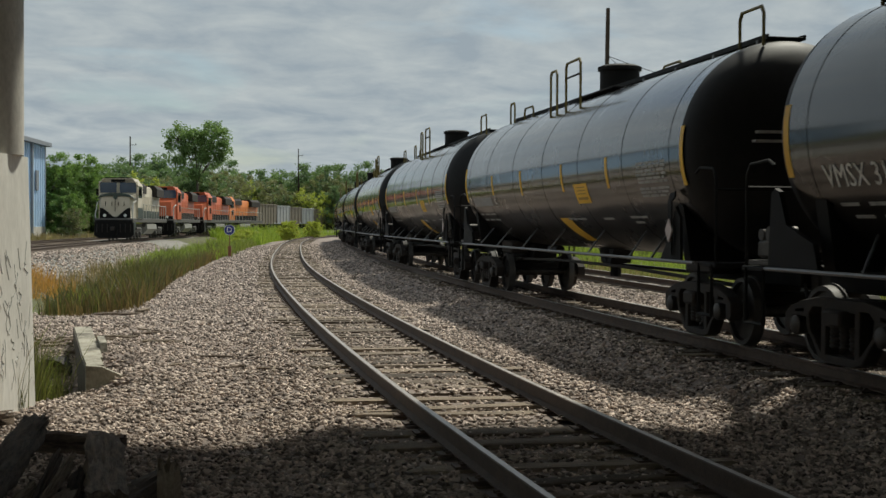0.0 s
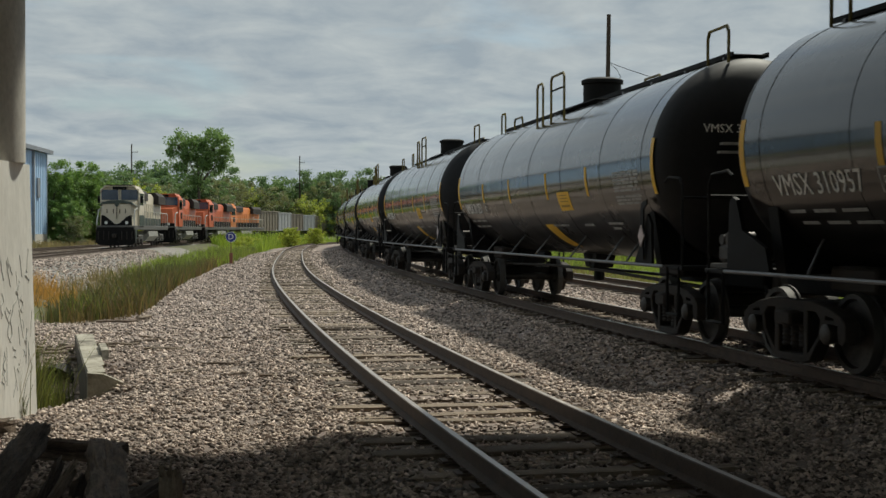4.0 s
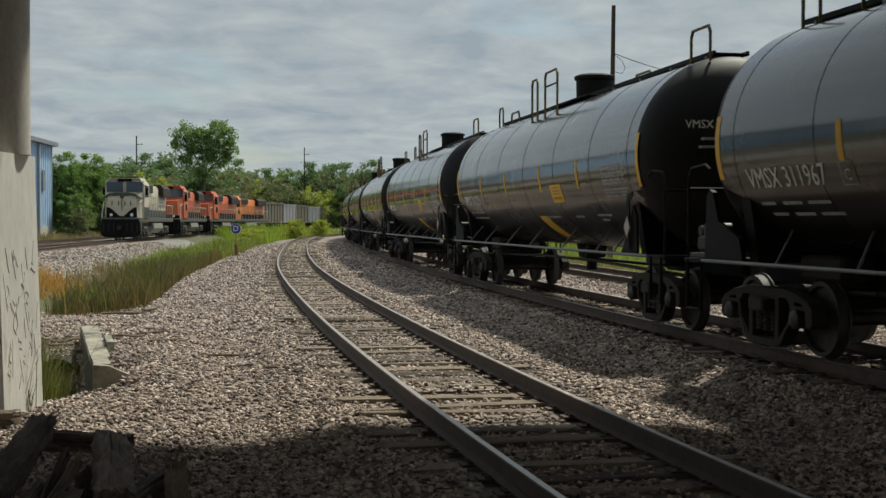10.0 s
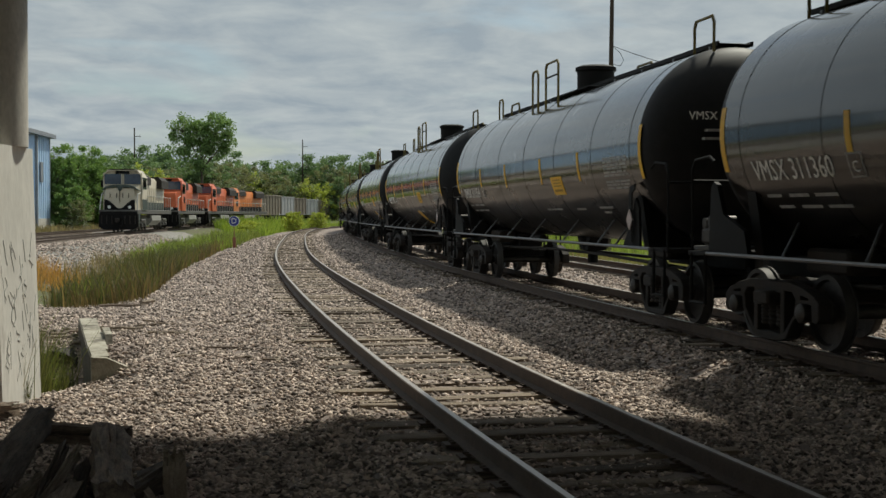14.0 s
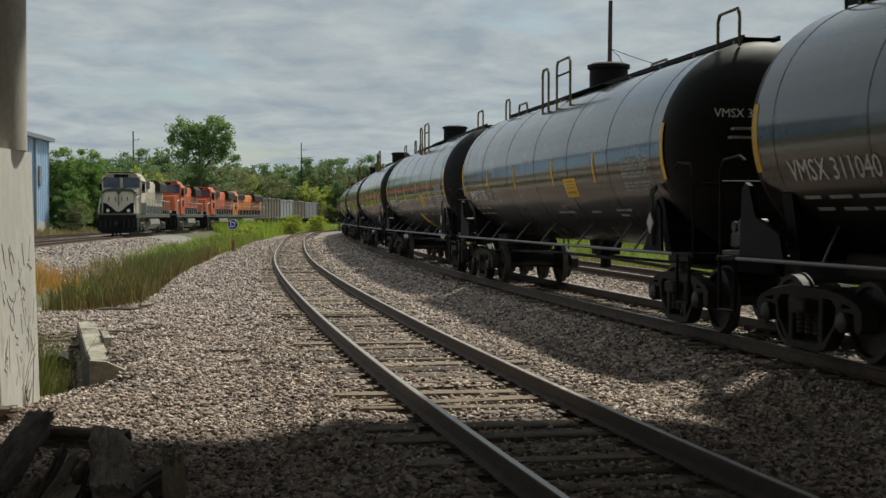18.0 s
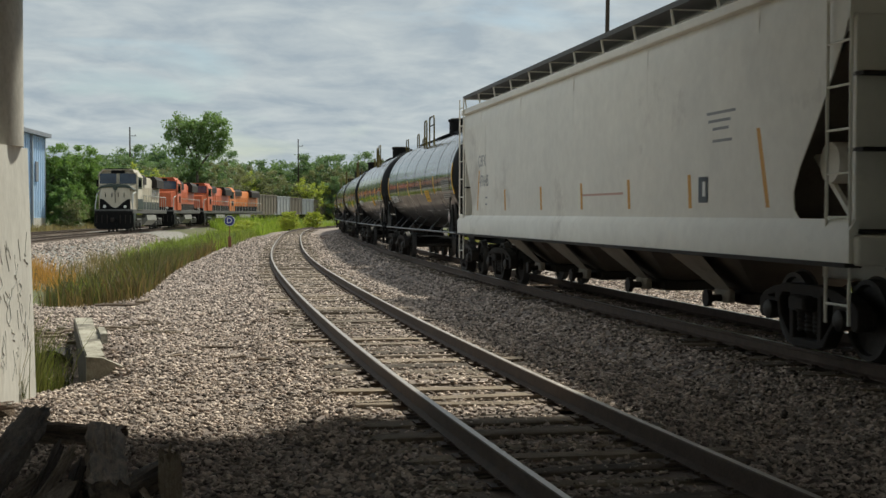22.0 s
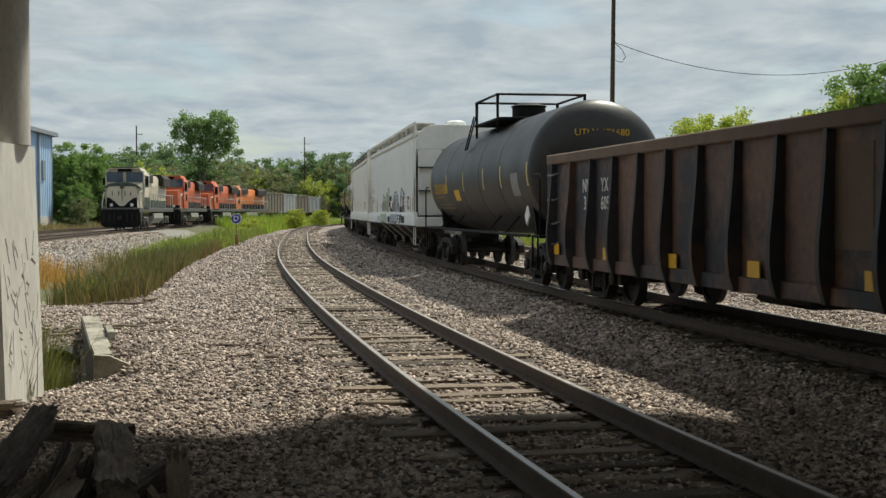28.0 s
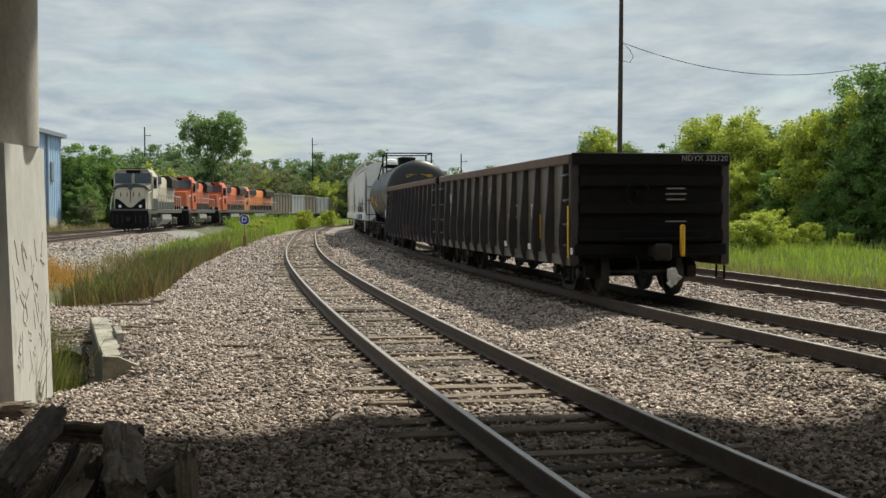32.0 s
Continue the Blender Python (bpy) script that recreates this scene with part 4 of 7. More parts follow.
def build_hopper(length, paint, walk_mat, label):
    """A covered hopper with a rounded body, slope sheets and outlet gates."""
    car = thing("covered_hopper", label, "covered hopper", "covered hoppers of the freight train")
    h = length / 2 - 0.35
    hb = h - 0.15
    W, zb, zt = 1.56, 1.3, 4.36
    # the body stands on slope sheets that rise towards its ends
    xs = [-hb, -hb + .12, -hb + 2.5, -hb + 2.62, hb - 2.62, hb - 2.5, hb - .12, hb]
    low = [3.6, 3.5, 1.5, 1.5, 1.5, 1.5, 3.5, 3.6]
    prof = [(-W, 0), (-W, 3.7), (-1.54, 3.92), (-1.46, 4.12), (-1.3, 4.27), (-1.0, zt), (1.0, zt), (1.3, 4.27), (1.46, 4.12), (1.54, 3.92), (W, 3.7), (W, 0)]
    n = len(prof)
    sh = Shape()
    for x, lo in zip(xs, low):
        sh.v += [(x, y, z if z else lo) for y, z in prof]
    for k in range(len(xs) - 1):
        for i in range(n):
            j = (i + 1) % n
            sh.f.append((k * n + i, k * n + j, (k + 1) * n + j, (k + 1) * n + i))
    sh.f += [tuple(range(n)), tuple(range((len(xs) - 1) * n, len(xs) * n))]
    part("body", sh, paint, car, "smooth steel body", 35)
    # the side sheets run past the slope sheets, cut in a curve at their ends
    curve = [(.02, 3.66), (.1, 3.4), (.24, 3.1), (.42, 2.75), (.62, 2.4), (.8, 2.1), (.9, 1.85), (.88, 1.65), (.74, 1.5)]
    for s in (-1, 1):
        for y in (-1, 1):
            pts = [(s * (hb - 2.7), 1.5), (s * (hb - 2.7), 3.66)] + [(s * (hb - d * 1.4), z) for d, z in curve]
            part("side_sheet", Shape().prism(pts, "y", y * (W + .003) - .012, y * (W + .003) + .002), paint, car)
    for y in (-1, 1):
        part("side_sill", Shape().prism([(y * 1.55, 1.12), (y * 1.65, 1.12), (y * 1.65, 1.44), (y * 1.57, 1.56), (y * 1.55, 1.56)], "x", -h, h), paint, car)
        # dark strip along the sill's bottom, added as its shading
        part("sill_edge", Shape().box(-h, h, y * 1.6 - .09, y * 1.6 + .09, 1.08, 1.125), GRIME, car)
        part("top_chord", Shape().box(-hb, hb, y * 1.5 - .09, y * 1.5 + .09, 4.02, 4.16, .02), paint, car)
    for x in np.linspace(-hb + 2.2, hb - 2.2, 5):
        part("weld_seam", Shape().box(x - .009, x + .009, 1.555, 1.5615, 1.6, 4.0), paint, car)
    # slope sheets and gates
    bays = 4
    span = (length - 7.4)
    for i in range(bays):
        cx = -span / 2 + span * (i + .5) / bays
        half = span / bays / 2
        sl = Shape()
        t, b = 1.3, .52
        vs = [(cx - half, -1.5, t), (cx + half, -1.5, t), (cx + half, 1.5, t), (cx - half, 1.5, t), (cx - .3, -.5, b), (cx + .3, -.5, b), (cx + .3, .5, b), (cx - .3, .5, b)]
        sl.add(vs, [(0, 1, 5, 4), (1, 2, 6, 5), (2, 3, 7, 6), (3, 0, 4, 7), (4, 5, 6, 7), (0, 3, 2, 1)])
        part("hopper_bay", sl, BAYSHADE, car, "sloping discharge bay in a dusty brown darkened for shade")
        for y in (-1, 1):
            pl = [(cx + .62, y * 1.52, 1.14), (cx - .62, y * 1.52, 1.14), (cx - .24, y * .86, .56), (cx + .24, y * .86, .56)]
            ap = Shape().add(pl + [(p[0], p[1] - y * .05, p[2] - .03) for p in pl], [(0, 1, 2, 3), (7, 6, 5, 4), (0, 4, 5, 1), (1, 5, 6, 2), (2, 6, 7, 3), (3, 7, 4, 0)])
            part("bay_apron", ap, APRON, car, "pale tapering apron over an outlet")
            part("outlet_frame", Shape().box(cx - .26, cx + .26, y * .84 - .05, y * .84 + .05, .4, .58, .02), APRON, car)
        part("outlet_gate", Shape().box(cx - .38, cx + .38, -.62, .62, .38, .54, .02).rod((cx, -1.1, .46), (cx, 1.1, .46), .05, 8).rod((cx, 1.05, .46), (cx, 1.12, .46), .12, 10), GRIME, car)
    for s in (-1, 1):
        part("slope_sheet", Shape().prism([(s * (hb - .1), 3.44), (s * (hb - .25), 3.44), (s * (hb - 2.8), 1.15), (s * (hb - 2.6), 1.15)], "y", -1.5, 1.5), BAYSHADE, car, "sloping end sheet with its deep shade in the colour")
        part("centre_sill", Shape().box(min(s * (span / 2), s * h), max(s * (span / 2), s * h), -.25, .25, .82, 1.2, .02), paint, car)
        part("end_sill", Shape().box(s * h - .1, s * h + .1, -1.6, 1.6, 1.1, 1.4, .02), paint, car)
        for y in (-1, 1):
            for x in (s * (h - .06), s * (h - .55)):
                part("ladder_stile", Shape().rod((x, y * 1.61, .5), (x, y * 1.61, 4.42), .019, 6), paint, car)
            for z in np.linspace(.7, 4.2, 9):
                part("ladder_rung", Shape().rod((s * (h - .55), y * 1.61, z), (s * (h - .06), y * 1.61, z), .014, 5), paint, car)
            part("end_post", Shape().box(s * (hb - .06) - .05, s * (hb - .06) + .05, y * 1.12 - .38, y * 1.12 + .38, 1.2, 3.6, .01), paint, car, "flat sheet of the end frame")
            part("end_brace", Shape().rod((s * (hb - .1), y * 1.3, 1.3), (s * (hb - 1.5), y * 1.2, 2.3), .045, 6), paint, car)
        for z in np.linspace(.7, 4.2, 9):
            part("end_rung", Shape().rod((s * (h + .02), -1.5, z), (s * (h + .02), -1.0, z), .014, 5), paint, car)
        for z in (1.44, 2.25, 3.0):
            part("end_crossover", Shape().box(min(s * (h - .32), s * (h - .02)), max(s * (h - .32), s * (h - .02)), -1.5, 1.5, z - .02, z + .02), GRIME, car)
        part("brake_reservoir", Shape().rod((s * (h - 1.0), -1.35, 2.15), (s * (h - 1.0), 1.35, 2.15), .22, 16), paint, car, "pale brake reservoir in the end recess")
        if s < 0:
            part("brake_housing", Shape().box(-h - .06, -h + .12, .7, .92, 1.5, 2.55, .03).rod((-h - .14, .81, 2.45), (-h, .81, 2.45), .2, 14), paint, car, "hand brake housing on the end")
        add_truck(car, s * (h - 2.1))
        add_coupler(car, s * (h - .05), s)
    # roof walk on brackets along both edges
    for y in (-1, 1):
        part("roof_walk", Shape().box(-hb + .2, hb - .2, min(y * .95, y * 1.56), max(y * .95, y * 1.56), zt + .05, zt + .08), walk_mat, car, "grating walkway along the roof edge")
        part("walk_edge", Shape().box(-hb + .2, hb - .2, y * 1.57 - .015, y * 1.57 + .015, zt + .04, zt + .12), walk_mat, car)
        for x in np.linspace(-hb + .3, hb - .3, 13):
            part("walk_bracket", Shape().pipe([(x, y * 1.5, 4.08), (x, y * 1.56, zt + .05), (x, y * .95, zt + .05), (x, y * .95, zt - .05)], .02, 5), paint, car)
    for x in np.linspace(-hb + 2.0, hb - 2.0, 6):
        part("hatch", Shape().lathe([(zt, .35), (zt + .22, .35), (zt + .28, .2)], 18, "z", (x, 0, 0)), paint, car)
    return car


def build_gondola(length, wall_mat, rib_mat, cap, label, ribs=14, top=2.5):
    car = thing("gondola_car", label, "gondola car", "gondolas at the end of the freight train")
    h = length / 2 - .45
    W = 1.43
    for y in (-1, 1):
        side = Shape().box(-h, h, y * W - .02, y * W + .02, .75, top, .004)
        part("side_wall", side, wall_mat, car, "dented steel side sheet")
        part("top_chord", Shape().box(-h - .02, h + .02, y * (W + .03) - .08, y * (W + .03) + .08, top - .04, top + .14, .02), cap, car, "rusty top edge")
        part("bottom_chord", Shape().box(-h, h, y * (W + .02) - .05, y * (W + .02) + .05, .6, .8, .015), wall_mat, car)
        for x in np.linspace(-h + .35, h - .35, ribs):
            rib = Shape()
            o = y * (W + .02)
            vs = []
            steps = ((.6, .1, .05), (.8, .165, .055), (1.0, .19, .055), (1.3, .185, .05), (1.7, .145, .045), (top - .4, .115, .045), (top - .03, .1, .045))
            for z, d, w in steps:
                for x2, k in ((x - w, 0), (x - w * .85, 1), (x + w * .85, 1), (x + w, 0)):
                    vs.append((x2, o + y * d * k, z))
            fs = []
            for k in range(len(steps) - 1):
                for i in range(3):
                    fs.append((k * 4 + i, k * 4 + i + 1, k * 4 + 5 + i, k * 4 + 4 + i))
                fs.append((k * 4 + 3, k * 4, k * 4 + 4, k * 4 + 7))
            q = 4 * len(steps) - 4
            fs += [(0, 1, 2, 3), (q, q + 1, q + 2, q + 3)]
            part("side_rib", rib.add(vs, fs), rib_mat, car, smooth=50)
    part("floor", Shape().box(-h, h, -W, W, .98, 1.06), GRIME, car)
    part("centre_sill", Shape().box(-h - .1, h + .1, -.25, .25, .7, .98, .02), DARK, car)
    for s in (-1, 1):
        part("end_wall", Shape().box(s * h - .03, s * h + .03, -W - .03, W + .03, .75, top + .12, .005), DARK, car, "black end wall")
        for z in (1.0, 1.5, 2.0):
            part("end_corrugation", Shape().prism([(s * (h + .02), z), (s * (h + .14), z + .07), (s * (h + .14), z + .23), (s * (h + .02), z + .3)], "y", -W + .08, W - .08), DARK, car)
        part("end_top_beam", Shape().box(min(s * h, s * (h + .14)), max(s * h, s * (h + .14)), -W - .06, W + .06, top - .06, top + .16, .02), DARK, car)
        for y in (-1, 1):
            part("corner_post", Shape().box(s * h - .06, s * h + .06, y * W - .08, y * W + .08, .62, top + .1, .02), rib_mat, car)
            part("sill_step", Shape().pipe([(s * (h - .1), y * 1.47, .65), (s * (h - .1), y * 1.47, .35), (s * (h - .5), y * 1.47, .35), (s * (h - .5), y * 1.47, .65)], .02), DARK, car)
            for z in (.98, 1.36, 1.8, 2.26):
                part("grab_iron", Shape().pipe([(s * (h - .56), y * 1.45, z + .04), (s * (h - .54), y * 1.55, z), (s * (h - .14), y * 1.55, z), (s * (h - .12), y * 1.45, z + .04)], .015, 6), PIPE, car)
        part("end_sill", Shape().box(min(s * (h - .1), s * (h + .12)), max(s * (h - .1), s * (h + .12)), -1.43, 1.43, .8, 1.0, .02), DARK, car)
        add_truck(car, s * (h - 1.75))
        add_coupler(car, s * (h - .05), s)
    part("brake_rigging", Shape().box(-1.2, .4, .2, .8, .4, .7, .05).rod((-4, .5, .5), (4, .5, .5), .03), GRIME, car)
    return car


# ---- the train: made up from the head, then moved along track B ----
HEAD0, SPEED, SLOW, SLOWER = 15.332, 9.3468, -0.010741, -0.00032177
B_ARC = arc(TRACK_B)


def run(t):
    """How far the joint behind the leading car has come along track B."""
    return HEAD0 + SPEED * t + SLOW * t * t + SLOWER * t ** 3


def on_track_b(d):
    s = np.interp(d, B_ARC, ALONG)
    return on_line(s, TRACK_B)


def car_pose(d, half):
    """The car whose middle is d along track B stands on its two trucks."""
    xa, ya, _ = on_track_b(d - half)
    xb, yb, _ = on_track_b(d + half)
    return pose((xa + xb) / 2, (ya + yb) / 2, 0.124, 0, 0, math.degrees(math.atan2(yb - ya, xb - xa)))


TRAIN = []  # car, distance of its middle from the joint behind the leading car, half its truck spacing


def build_train():
    marks = ["VMSX 311854", "VMSX 311251", "VMSX 310957", "VMSX 310757", "VMSX 311215", "VMSX 311967", "VMSX 311354", "VMSX 311360", "VMSX 311350", "VMSX 311040"]
    first = build_tank_car()
    ahead = 6
    for i in range(ahead + len(marks) + 1):
        k = i - ahead  # the car whose rear joint is the first one is 0
        car = first if i == 0 else copy_thing(first, Matrix())
        mark = marks[k - 1] if k > 0 else ""
        TRAIN.append((car, -TANK_LEN * (k - 0.5), 7.0, mark))
    for car, mid, half, mark in TRAIN:
        if mark in ("VMSX 311354", "VMSX 311350", "VMSX 311040"):  # these never had the yellow flash
            for ob in [c for c in car.children if c.name.startswith("yellow_flash")]:
                bpy.data.objects.remove(ob)
        if mark:
            words("reporting_mark", mark, .36, WHITEP, car, on_tank(5.8, -20, TANK_R, TANK_Z), narrow=.9)
            m = Matrix(((0, 0, -1), (-1, 0, 0), (0, 1, 0))).to_4x4()
            m.translation = (-8.22, .5, 3.02)
            words("end_mark", mark, .17, WHITEP, car, m)
        else:
            part("small_writing", patch(4.8, 6.8, -24, -16, TANK_R, TANK_Z), DIMWHITE, car)
    d = -TANK_LEN * len(marks)
    h1 = build_hopper(L_H1, HOPPER, GRATING, "off-white covered hopper with rust streaks and orange stripes")
    h2 = build_hopper(L_H2, HOPPERB, HOPPER, "pale grey covered hopper with green and black graffiti")
    tk = build_short_tank()
    g1 = build_gondola(L_G1, RUSTGON, BLUEGON, RUSTCAP, "rust-stained dark blue gondola with vertical ribs")
    g2 = build_gondola(L_G2, BROWNGON, SHADEDRIB, RUSTCAP, "dull brown ribbed gondola, last car of the train")
    for car, ln, half in ((h1, L_H1, L_H1 / 2 - 2.45), (h2, L_H2, L_H2 / 2 - 2.45), (tk, L_TK, 6.0), (g1, L_G1, L_G1 / 2 - 2.2), (g2, L_G2, L_G2 / 2 - 2.2)):
        TRAIN.append((car, d - ln / 2, half, ""))
        d -= ln
    return h1, h2, tk, g1, g2


L_H1, L_H2, L_TK, L_G1, L_G2 = 20.7, 20.0, 16.4, 17.0, 16.2
H1, H2, TK, G1, G2 = build_train()


# ---- lettering, stripes and graffiti on the mixed cars ----
def on_side(x, z, y):
    """A pose on the left side of a car, reading from outside."""
    m = Matrix(((-1, 0, 0), (0, 0, 1), (0, 1, 0))).to_4x4()
    m.translation = (x, y, z)
    return m


def strip(car, name, x0, x1, z0, z1, y, mat, label="", slant=0.0):
    x0, x1 = min(x0, x1), max(x0, x1)
    return part(name, Shape().prism([(x0 + slant, z1), (x1 + slant, z1), (x1, z0), (x0, z0)], "y", y - .01, y + .004), mat, car, label)


def blob(car, x0, x1, z0, z1, y, fill, ink=None, edge=.05, round_top=True):
    """One rounded letter of a graffiti piece: a dark outline with a paler fill upon it."""
    def outline(g):
        a, b, lo, hi = min(x0, x1) + g, max(x0, x1) - g, z0 + g, z1 - g
        r = min((b - a) / 2, (hi - lo) / 2)
        pts = [(a, lo), (b, lo)]
        if round_top:
            for i in range(9):
                t = math.pi * i / 8
                pts.append(((a + b) / 2 + math.cos(t) * (b - a) / 2, hi - r + math.sin(t) * r))
        else:
            pts += [(b, hi), (a, hi)]
        return pts
    part("graffiti_outline", Shape().prism(outline(0), "y", y - .01, y + .003), ink or INKBLACK, car)
    part("graffiti_letter", Shape().prism(outline(edge), "y", y - .01, y + .006), fill, car)


def lobe(car, xc, w, z0, z1, y, fill, lean=0.0, edge=.042, lo=1.5, hi=9.0):
    """A swollen letter: rounded at both ends, cut off at the heights lo and hi."""
    def outline(g):
        pts = []
        for i in range(26):
            t = 2 * math.pi * i / 26
            c, q = math.cos(t), math.sin(t)
            k = (abs(c) ** 3.4 + abs(q) ** 3.4) ** (-1 / 3.4)
            z = (z0 + z1) / 2 + q * k * ((z1 - z0) / 2 - g)
            z = min(max(z, lo), hi)
            pts.append((xc + c * k * (w / 2 - g) - lean * (z - (z0 + z1) / 2), z))
        return pts
    part("graffiti_outline", Shape().prism(outline(0), "y", y - .01, y + .003), INKBLACK, car)
    part("graffiti_letter", Shape().prism(outline(edge), "y", y - .01, y + .006), fill, car)


def stroke(car, pts, y, mat=None, rad=.014, name="graffiti_stroke"):
    part(name, Shape().pipe([(x, y, z) for x, z in pts], rad, 4), mat or INKBLACK, car)


def scribble(car, x, z, w, h, y, seed, mat, n=6):
    """A row of n quick hand-written signs."""
    r = random.Random(seed)
    for i in range(n):
        a, b = x - w * i / n, x - w * (i + .75) / n
        m = (a + b) / 2
        form = r.choice(([(a, z), (a, z + h), (b, z + h * .6), (a, z + h * .45), (b, z)], [(a, z + h), (a, z), (b, z), (b, z + h)], [(a, z), (m, z + h), (b, z), (m, z + h * .4)], [(b, z + h), (a, z + h * .8), (b, z + h * .3), (a, z)], [(a, z), (a, z + h), (m, z + h * .4), (b, z + h), (b, z)]))
        stroke(car, [(p + r.uniform(-.01, .01), q + r.uniform(-.02, .02)) for p, q in form], y + .004, mat, .009, "graffiti_tag")


STRIPE = material("faded_orange_stripe", (0.55, 0.27, 0.05), (0.7, 0.38, 0.09), 0.6, 9, bump=0)
GREYLETTER = material("grey_lettering", (0.2, 0.205, 0.21), (0.34, 0.345, 0.35), 0.6, 9, bump=0)


CHALK = material("smeared_grey_chalk_paint", (0.3, 0.3, 0.285), (0.52, 0.52, 0.5), 0.8, 7, bump=0)


def dress_cars():
    f = L_H1 / 2
    words("reporting_mark", "CBFX", .38, GREYLETTER, H1, on_side(f - 2.85, 2.8, 1.565), narrow=.9)
    words("car_number", "470645", .38, GREYLETTER, H1, on_side(f - 3.05, 2.34, 1.565), narrow=.85)
    for k, o in enumerate((2.35, 5.2, 8.2, 10.9, 13.4, 15.9, 18.3)):
        tall = k in (0, 6)
        strip(H1, "reflective_stripe", f - o - .05, f - o + .05, 1.68, 2.6 if tall else 2.12, 1.562, STRIPE, "faded orange stripe", .28 if k == 6 else (-.2 if k == 0 else .05))
    for o, w, z in ((3.0, .8, 1.95), (3.0, .7, 1.8), (12.0, 2.2, 1.9), (16.9, .9, 2.85), (16.85, .7, 2.75), (16.9, .5, 2.65), (16.95, .6, 2.5)):
        strip(H1, "small_writing", f - o - w / 2, f - o + w / 2, z, z + .035, 1.56, REDFADE if o == 12.0 else GREYLETTER)
    strip(H1, "data_plate", f - 16.5, f - 16.2, 1.75, 2.08, 1.565, INKBLACK, "small black notice plate")
    strip(H1, "data_plate_label", f - 16.44, f - 16.34, 1.83, 2.02, 1.569, WHITEP)
    f = L_H2 / 2
    words("reporting_mark", "ECUX", .32, GREYLETTER, H2, on_side(f - 2.5, 2.46, 1.565), narrow=.95)
    words("car_number", "880201", .32, GREYLETTER, H2, on_side(f - 2.6, 2.06, 1.565), narrow=.9)
    for o in (1.95, 4.5, 9.95, 12.4, 15.2, 17.8):
        strip(H2, "reflective_stripe", f - o - .05, f - o + .05, 1.55, 2.05, 1.574, STRIPE, "faded orange stripe", .04)
    for o, w, z in ((2.6, .9, 1.75), (2.6, 1.1, 1.6), (6.2, .8, 1.85), (6.2, .8, 1.75), (16.2, .5, 2.05), (16.2, .5, 1.9), (16.2, .4, 1.75)):
        strip(H2, "small_writing", f - o - w / 2, f - o + w / 2, z, z + .03, 1.56, GREYLETTER)
    strip(H2, "data_plate", f - 17.3, f - 16.8, 1.65, 2.1, 1.565, INKBLACK, "black and white notice plate")
    strip(H2, "data_plate_label", f - 17.2, f - 17.0, 1.75, 2.0, 1.569, WHITEP)
    # the green piece, the grey piece and the box-shaped piece
    yb, ys = 1.562, 1.652
    for k, (c, w, top, ln) in enumerate(((7.2, .5, 2.12, .06), (7.55, .5, 2.28, 0), (7.95, .48, 2.18, .05), (8.35, .46, 2.0, 0), (8.72, .5, 2.24, -.04), (9.1, .52, 2.34, -.06))):
        lobe(H2, f - c, w, 1.2, top, yb + .0012 * k, INKGREEN, ln)
        lobe(H2, f - c, w * .98, 1.13, 1.8, ys + .0012 * k, INKGREEN, 0, .024, 1.13, 1.49)
        stroke(H2, [(f - c + .06, 1.62), (f - c + .03, 1.85), (f - c - .04, 1.95)], yb + .014, rad=.01)
    lobe(H2, f - 9.78, .6, 1.8, 2.5, yb, INKGREEN, -.1, .07)
    lobe(H2, f - 9.72, .2, 1.5, 1.9, yb, INKBLACK)
    for k, (c, w, top, ln) in enumerate(((11.55, .62, 1.95, .2), (11.85, .55, 2.22, .06), (12.25, .5, 2.32, 0), (12.62, .46, 2.3, 0), (13.0, .5, 2.36, -.05), (13.4, .6, 2.2, -.2), (13.7, .4, 1.85, -.15))):
        lobe(H2, f - c, w, 1.15, top, yb + .0012 * k, INKGREY, ln, .04)
        stroke(H2, [(f - c, 1.58), (f - c + .02, 1.9), (f - c - .05, top - .15)], yb + .016, rad=.012)
    for k, (c, w) in enumerate(((11.55, .55), (12.1, .6), (12.65, .55), (13.15, .55), (13.65, .62))):
        lobe(H2, f - c, w, 1.13 if k % 2 else 1.16, 1.9, ys + .0012 * k, INKGREY, 0, .024, 1.13, 1.49)
        stroke(H2, [(f - c + .1, 1.47), (f - c, 1.32), (f - c + .02, 1.16)], ys + .012, rad=.01)
    # the box-shaped piece
    for k, quad in enumerate((((14.55, 2.16), (14.8, 2.42), (15.75, 2.2), (15.62, 1.98)), ((14.25, 1.72), (14.6, 2.14), (15.55, 1.98), (15.6, 1.76)), ((14.2, 1.52), (14.25, 1.72), (15.72, 1.74), (15.7, 1.52)))):
        part("graffiti_letter", Shape().prism([(f - x, z) for x, z in quad], "y", yb - .01, yb + .001), INKGREY, H2)
        stroke(H2, [(f - x, z) for x, z in quad + quad[:1]], yb + .004, rad=.018)
    for quad in (((14.25, 1.47), (14.9, 1.42), (15.35, 1.47)), ((14.25, 1.36), (14.8, 1.3), (15.3, 1.4)), ((14.25, 1.22), (14.75, 1.16), (15.4, 1.24)), ((14.25, 1.48), (14.25, 1.2)), ((15.4, 1.48), (15.3, 1.2)), ((14.85, 1.44), (15.0, 1.22), (15.15, 1.44))):
        stroke(H2, [(f - x, z) for x, z in quad], ys + .004, rad=.014)
    for k, (o, z, w, h, n) in enumerate(((10.2, 2.0, .85, .16, 7), (10.2, 1.78, .4, .16, 3), (10.45, 1.58, .55, .15, 5), (11.0, 1.53, .3, .12, 3), (14.35, 1.56, 1.05, .2, 6), (15.6, 1.2, .9, .22, 6))):
        scribble(H2, f - o, z, w, h, yb if z > 1.5 else ys, k, INKBLACK, n)
